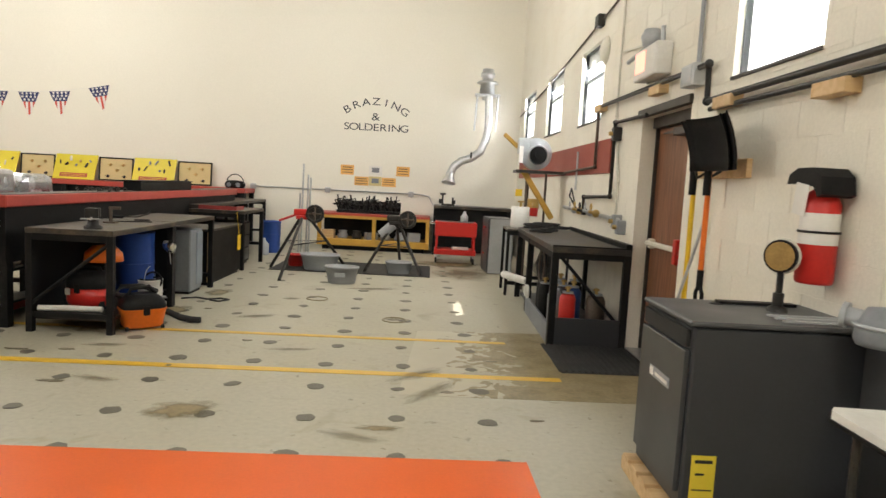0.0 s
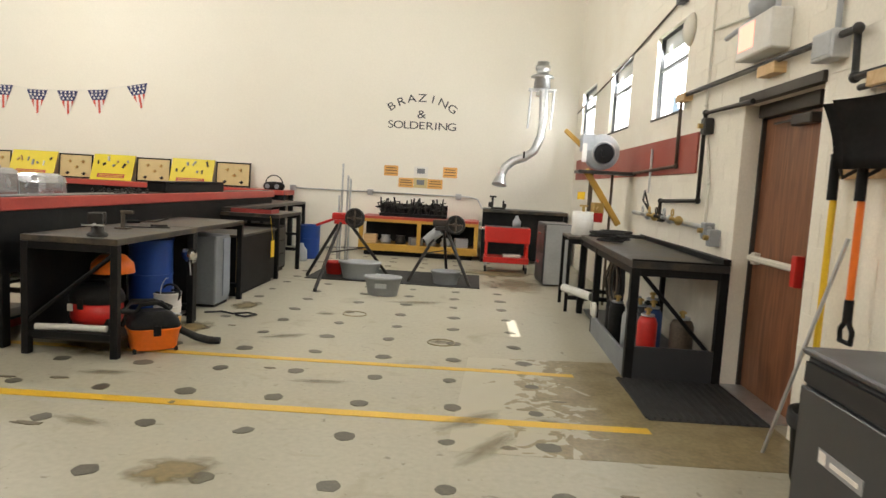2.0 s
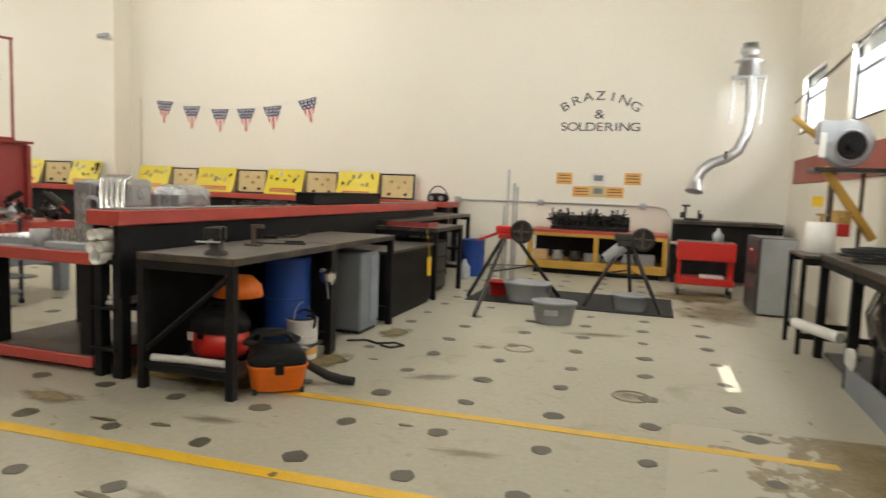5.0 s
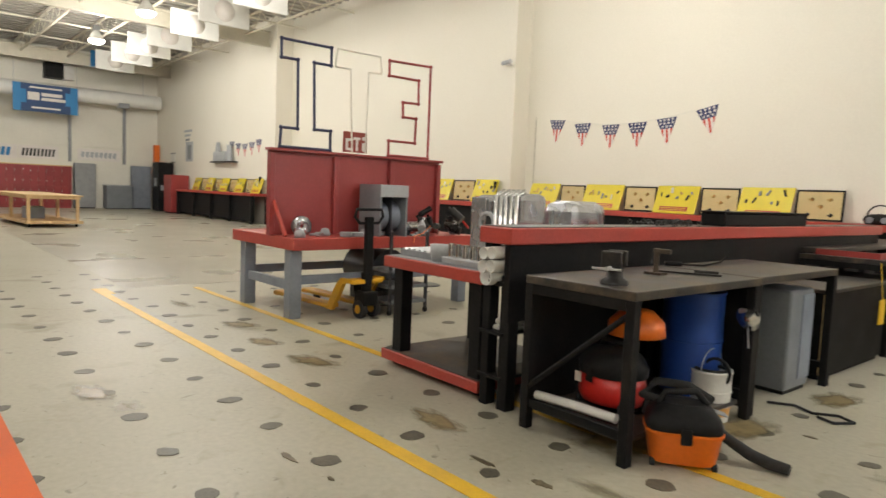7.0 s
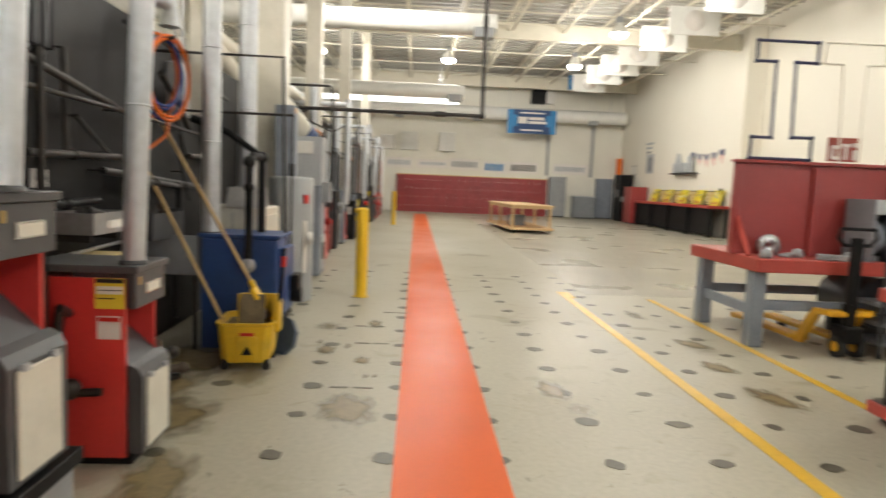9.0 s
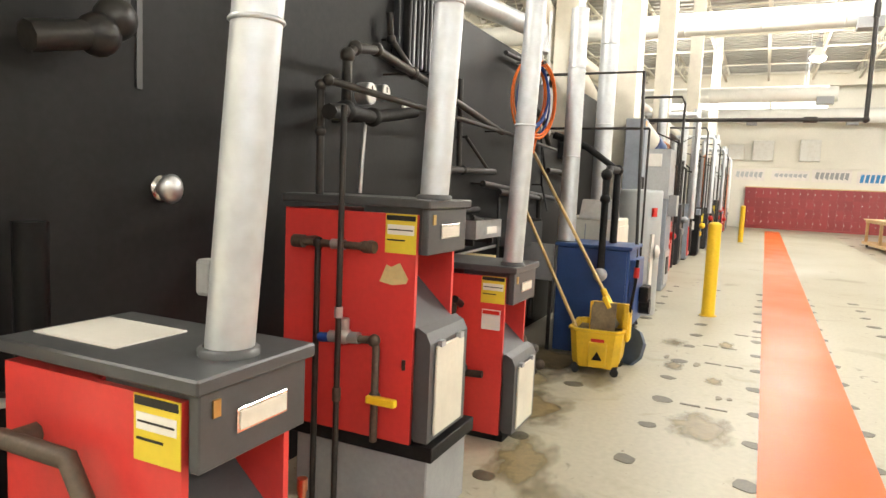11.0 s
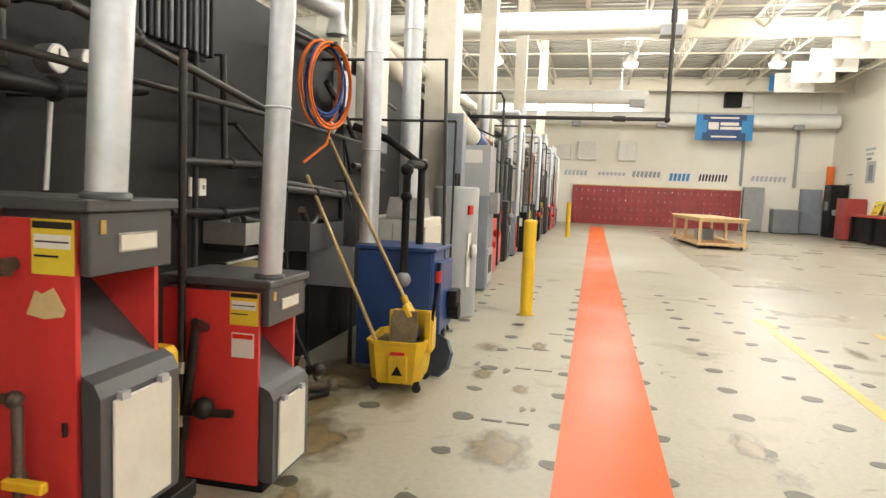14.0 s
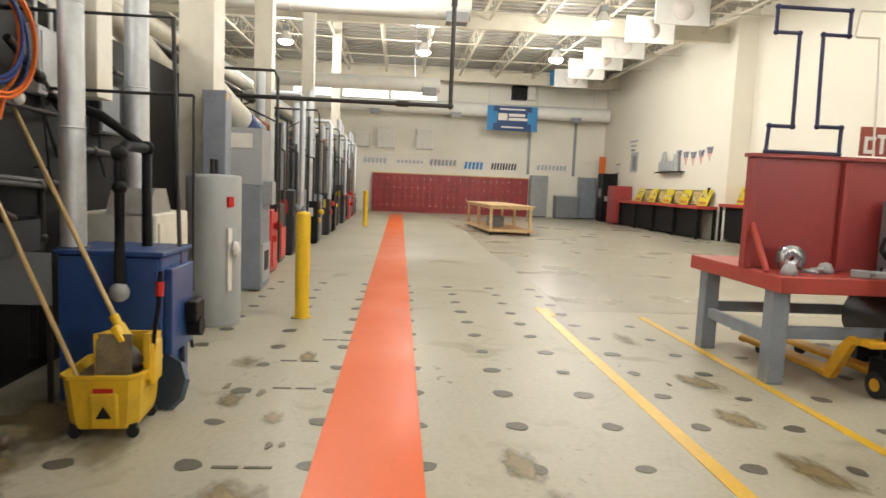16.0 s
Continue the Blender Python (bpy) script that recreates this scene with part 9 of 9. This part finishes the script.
for n, (_, x, y) in enumerate(spots):
    x, y = x + rnd.uniform(-0.025, 0.025), y + rnd.uniform(-0.025, 0.025)
    s, a = rnd.uniform(0.82, 1.18), rnd.uniform(0, 360)
    z = 0.0
    if 2.98 < y < 3.3:
        continue
    m = pose(x, y, z, 0, 0, a) @ Matrix.Diagonal((s, s * rnd.uniform(0.8, 1.1), 1, 1))
    if n < 300:
        part("floor_patch", None, None, floor, "", m, rnd.choice(SHAPES))
    else:
        me = rnd.choice(SHAPES)
        rest.add([tuple(v.co) for v in me.vertices], [tuple(p.vertices) for p in me.polygons], False, m)
tagged(part("floor_patches", rest, SPOT, floor), kind="stuff")


def blotch(name, x, y, rx, ry, material, label, seed, rough=0.35, z=0.0012, lobes=3):
    """A thin ragged stain."""
    r_ = random.Random(seed)
    me = Mesh()
    for q in range(lobes):
        cx, cy = (x, y) if q == 0 else (x + r_.uniform(-0.7, 0.7) * rx, y + r_.uniform(-0.7, 0.7) * ry)
        s = 1.0 if q == 0 else r_.uniform(0.25, 0.55)
        ph = [r_.uniform(0, 6.3) for _ in range(4)]
        pts = []
        for i in range(36):
            a = 2 * math.pi * i / 36
            f = 1 + rough * (0.5 * math.sin(3 * a + ph[0]) + 0.35 * math.sin(7 * a + ph[1]) + 0.3 * math.sin(12 * a + ph[2]) + 0.25 * r_.uniform(-1, 1))
            pts.append((cx + s * rx * f * math.cos(a), cy + s * ry * f * math.sin(a)))
        me.prism(pts, 0.0003, z + 0.0002 * q)
    return solid(name, me, material, label, "stain", "structure")


def soft_stain(name, colour, amount, inner=0.15, scale=9.0):
    """A stain that thins out towards its rim through a see-through mix."""
    m = mat(name, colour, 0.35, 0, 0.15, 40, 0.2, 9, None, 0)
    nt = m.node_tree
    N, L = nt.nodes, nt.links
    tc = N.new("ShaderNodeTexCoord")
    ln = N.new("ShaderNodeVectorMath")
    ln.operation = "LENGTH"
    L.new(tc.outputs["Object"], ln.inputs[0])
    nz = N.new("ShaderNodeTexNoise")
    nz.inputs["Scale"].default_value, nz.inputs["Detail"].default_value = 2.2, 7
    L.new(tc.outputs["Object"], nz.inputs["Vector"])
    ad = N.new("ShaderNodeMath")
    ad.operation = "MULTIPLY_ADD"
    ad.inputs[1].default_value, ad.inputs[2].default_value = 1.15, -0.57
    L.new(nz.outputs["Fac"], ad.inputs[0])
    sm = N.new("ShaderNodeMath")
    L.new(ln.outputs["Value"], sm.inputs[0])
    L.new(ad.outputs[0], sm.inputs[1])
    mr = N.new("ShaderNodeMapRange")
    mr.inputs["From Min"].default_value, mr.inputs["From Max"].default_value = inner, 0.82
    mr.inputs["To Min"].default_value, mr.inputs["To Max"].default_value = amount, 0.0
    L.new(sm.outputs[0], mr.inputs["Value"])
    L.new(mr.outputs["Result"], N["Principled BSDF"].inputs["Alpha"])
    return m


OIL = soft_stain("oil_stain", (0.27, 0.205, 0.09), 0.8, 0.36)
GRIME = soft_stain("grime_stain", (0.26, 0.21, 0.11), 0.5, 0.26)


def stain(x, y, rx, ry, material, turn=0, z=0.0052):
    me = Mesh().add([(math.cos(2 * math.pi * i / 28), math.sin(2 * math.pi * i / 28), 0) for i in range(28)], [tuple(range(28))])
    ob = solid("floor_stain", me, material, "brown oily stain soaked into the floor paint", "stain", "structure", pose(x, y, z, 0, 0, turn) @ Matrix.Diagonal((rx, ry, 1, 1)))
    return ob


STAINS = (
    (-4.96, 2.53, 0.40, 0.24, OIL, 4), (-1.41, 4.05, 0.30, 0.20, OIL, 12), (-5.46, 3.95, 0.30, 0.13, OIL, 6), (-5.06, 4.06, 0.17, 0.11, GRIME, 0),
    (-6.2, 5.53, 0.27, 0.15, OIL, 10), (-3.77, 5.5, 0.34, 0.13, OIL, -8), (-5.4, 5.56, 0.36, 0.15, OIL, 14), (-2.56, 5.52, 0.26, 0.08, GRIME, 5),
    (-6.1, 2.53, 0.15, 0.08, OIL, 0), (-7.5, 2.55, 0.22, 0.09, OIL, 0), (-0.15, 3.85, 0.2, 0.06, OIL, 0), (0.2, 4.6, 0.45, 0.1, GRIME, 55),
    (-3.9, 1.75, 0.5, 0.22, OIL, 8), (-4.75, 1.5, 0.45, 0.34, OIL, 0), (-5.3, 1.2, 0.6, 0.4, OIL, 0), (-6.0, 1.25, 0.6, 0.42, OIL, 20),
    (-4.6, 0.95, 0.5, 0.3, OIL, 0), (-5.6, 1.75, 0.4, 0.2, GRIME, 0), (-3.1, 1.95, 0.4, 0.12, GRIME, 0), (-3.55, 2.0, 0.25, 0.2, GRIME, 0),
    (-7.3, 2.1, 0.25, 0.16, GRIME, 0), (-6.4, 2.2, 0.2, 0.1, OIL, 0), (-1.45, 8.0, 0.15, 0.1, GRIME, 0), (0.9, 11.0, 0.7, 1.0, GRIME, 0),
    (0.7, 12.2, 0.9, 0.5, OIL, 0), (-7.0, 5.65, 0.3, 0.16, OIL, 20), (-8.4, 5.55, 0.4, 0.12, GRIME, 0), (-3.6, 12.2, 0.6, 0.5, GRIME, 0),
    (-2.4, 8.2, 0.2, 0.3, OIL, 0), (-2.55, 7.0, 0.25, 0.35, OIL, 0), (-0.16, 7.02, 0.16, 0.12, GRIME, 0), (0.1, 5.0, 0.4, 0.12, GRIME, 40),
    (-2.9, 6.3, 0.5, 0.5, OIL, 0), (-0.3, 3.7, 0.3, 0.08, GRIME, -20), (-0.5, 9.0, 0.5, 0.12, GRIME, 10), (-1.6, 6.9, 0.3, 0.1, GRIME, 25),
    (-2.2, 4.6, 0.25, 0.07, GRIME, -15), (-1.0, 5.6, 0.3, 0.06, GRIME, 6))
for n, (x, y, rx, ry, mt, a) in enumerate(STAINS):
    stain(x, y, rx, ry, mt, a, 0.0052 + 0.00012 * n)


def peeled_paint():
    """Cream paint flaking off brown concrete, barer towards the door."""
    m = mat("peeled_paint", (0.25, 0.20, 0.105), 0.36, 0, 0.2, 30, 0.3, 5, (0.17, 0.135, 0.07), 0.03, 60)
    N, L = m.node_tree.nodes, m.node_tree.links
    b = N["Principled BSDF"]
    bare = b.inputs["Base Color"].links[0].from_socket
    co = N.new("ShaderNodeNewGeometry")
    xyz = N.new("ShaderNodeSeparateXYZ")
    L.new(co.outputs["Position"], xyz.inputs[0])
    nz = N.new("ShaderNodeTexNoise")
    nz.inputs["Scale"].default_value, nz.inputs["Detail"].default_value, nz.inputs["Distortion"].default_value = 4.2, 7, 1.4
    L.new(co.outputs["Position"], nz.inputs["Vector"])
    g = N.new("ShaderNodeMapRange")
    g.inputs["From Min"].default_value, g.inputs["From Max"].default_value = 0.1, 1.15
    g.inputs["To Min"].default_value, g.inputs["To Max"].default_value = 0.26, -0.2
    L.new(xyz.outputs["X"], g.inputs["Value"])
    ad = N.new("ShaderNodeMath")
    L.new(nz.outputs["Fac"], ad.inputs[0])
    L.new(g.outputs["Result"], ad.inputs[1])
    r = N.new("ShaderNodeMapRange")
    r.inputs["From Min"].default_value, r.inputs["From Max"].default_value = 0.53, 0.56
    L.new(ad.outputs[0], r.inputs["Value"])
    mx = N.new("ShaderNodeMix")
    mx.data_type = "RGBA"
    mx.inputs["B"].default_value = (0.44, 0.41, 0.315, 1)
    L.new(r.outputs["Result"], mx.inputs["Factor"])
    L.new(bare, mx.inputs["A"])
    L.new(mx.outputs["Result"], b.inputs["Base Color"])
    return m


PEEL = peeled_paint()
slab_ = solid("bare_patch", Mesh().prism([(-0.05, 4.51), (2.11, 4.5), (2.15, 6.7), (0.1, 6.55)], 0.0004, 0.0026), PEEL, "bare brown concrete patch where paint has worn", "floor patch", "structure")
rnd = random.Random(8)
for k in range(6):
    blotch("paint_flake", rnd.uniform(0.6, 1.0), rnd.uniform(4.75, 6.1), rnd.uniform(0.05, 0.17), rnd.uniform(0.025, 0.07), CONCRETE, "leftover flake of cream floor paint", 100 + k, 0.7, 0.0032, 2)
slab2 = solid("grey_slab", Mesh().box(-33, -9.9, 5.35, 13.2, 0.0003, 0.0018), SLABGREY, "smoother greyer concrete of the open bay", "floor patch", "structure")
for k in range(24):
    x, y = rnd.uniform(-7.5, 1.1), rnd.choice([rnd.uniform(3.6, 6.0), rnd.uniform(3.5, 8.5), rnd.uniform(1.5, 2.7)])
    if x < -2.3 and y > 5.9:
        continue
    blotch("scuff", x, y, rnd.uniform(0.02, 0.09), rnd.uniform(0.01, 0.03), STAINDARK, "small dark scuff on the floor paint", 300 + k, 0.3, 0.0045, 3)
for x, y in ((-0.15, 7.02), (-1.15, 8.1)):
    solid("ring_mark", Mesh().ring((x, y, 0.001), 0.13, 0.008, "z", 26, 4, 1.0, Matrix.Translation((0, 0, 0.0)) ), STAIN, "faint round ring mark on the floor", "stain", "structure")
for x, y in ((-5.42, 2.36), (-6.7, 2.42), (-8.13, 2.6), (-7.4, 2.35)):
    solid("floor_scratch", Mesh().box(x, x + 0.03, y, y + 0.13, 0.0003, 0.004).box(x + 0.004, x + 0.028, y + 0.16, y + 0.3, 0.0003, 0.004), SPOT, "short dark scratched dashes on the floor", "stain", "structure")

# ---- blocks of the east wall ----
BLK = {}
near, far_blocks = [], Mesh()
for r in range(37):
    z0 = 0.203 * r
    off = 0.203 if r % 2 else 0.0
    for c in range(-30, 27):
        y0 = 5.0 + 0.406 * c + off
        for a0, a1, b0, b1 in cut((max(y0, -6.9), min(y0 + 0.406, 15.1), z0, min(z0 + 0.203, TOP)), OPENINGS):
            if a1 - a0 < 0.03 or b1 - b0 < 0.03:
                continue
            near.append((abs((a0 + a1) / 2 - 5.5) * 0.6 + abs((b0 + b1) / 2 - 1.8), a0, a1, b0, b1))
near.sort()
for n, (_, a0, a1, b0, b1) in enumerate(near):
    w_, h_ = a1 - a0 - 0.006, b1 - b0 - 0.006
    if n < 300:
        key = (round(w_, 3), round(h_, 3))
        if key not in BLK:
            BLK[key] = Mesh().box(0.0, 0.003, 0, w_, 0, h_).data("block")
            BLK[key].materials.append(BLOCK)
        part("block", None, None, wall_east, "", pose(0, a0 - 5 + 0.003, b0 + 0.003), BLK[key])
    else:
        far_blocks.box(0.0, 0.003, a0 - 5 + 0.003, a1 - 5 - 0.003, b0 + 0.003, b1 - 0.003)
tagged(part("blocks", far_blocks, BLOCK, wall_east), kind="stuff")
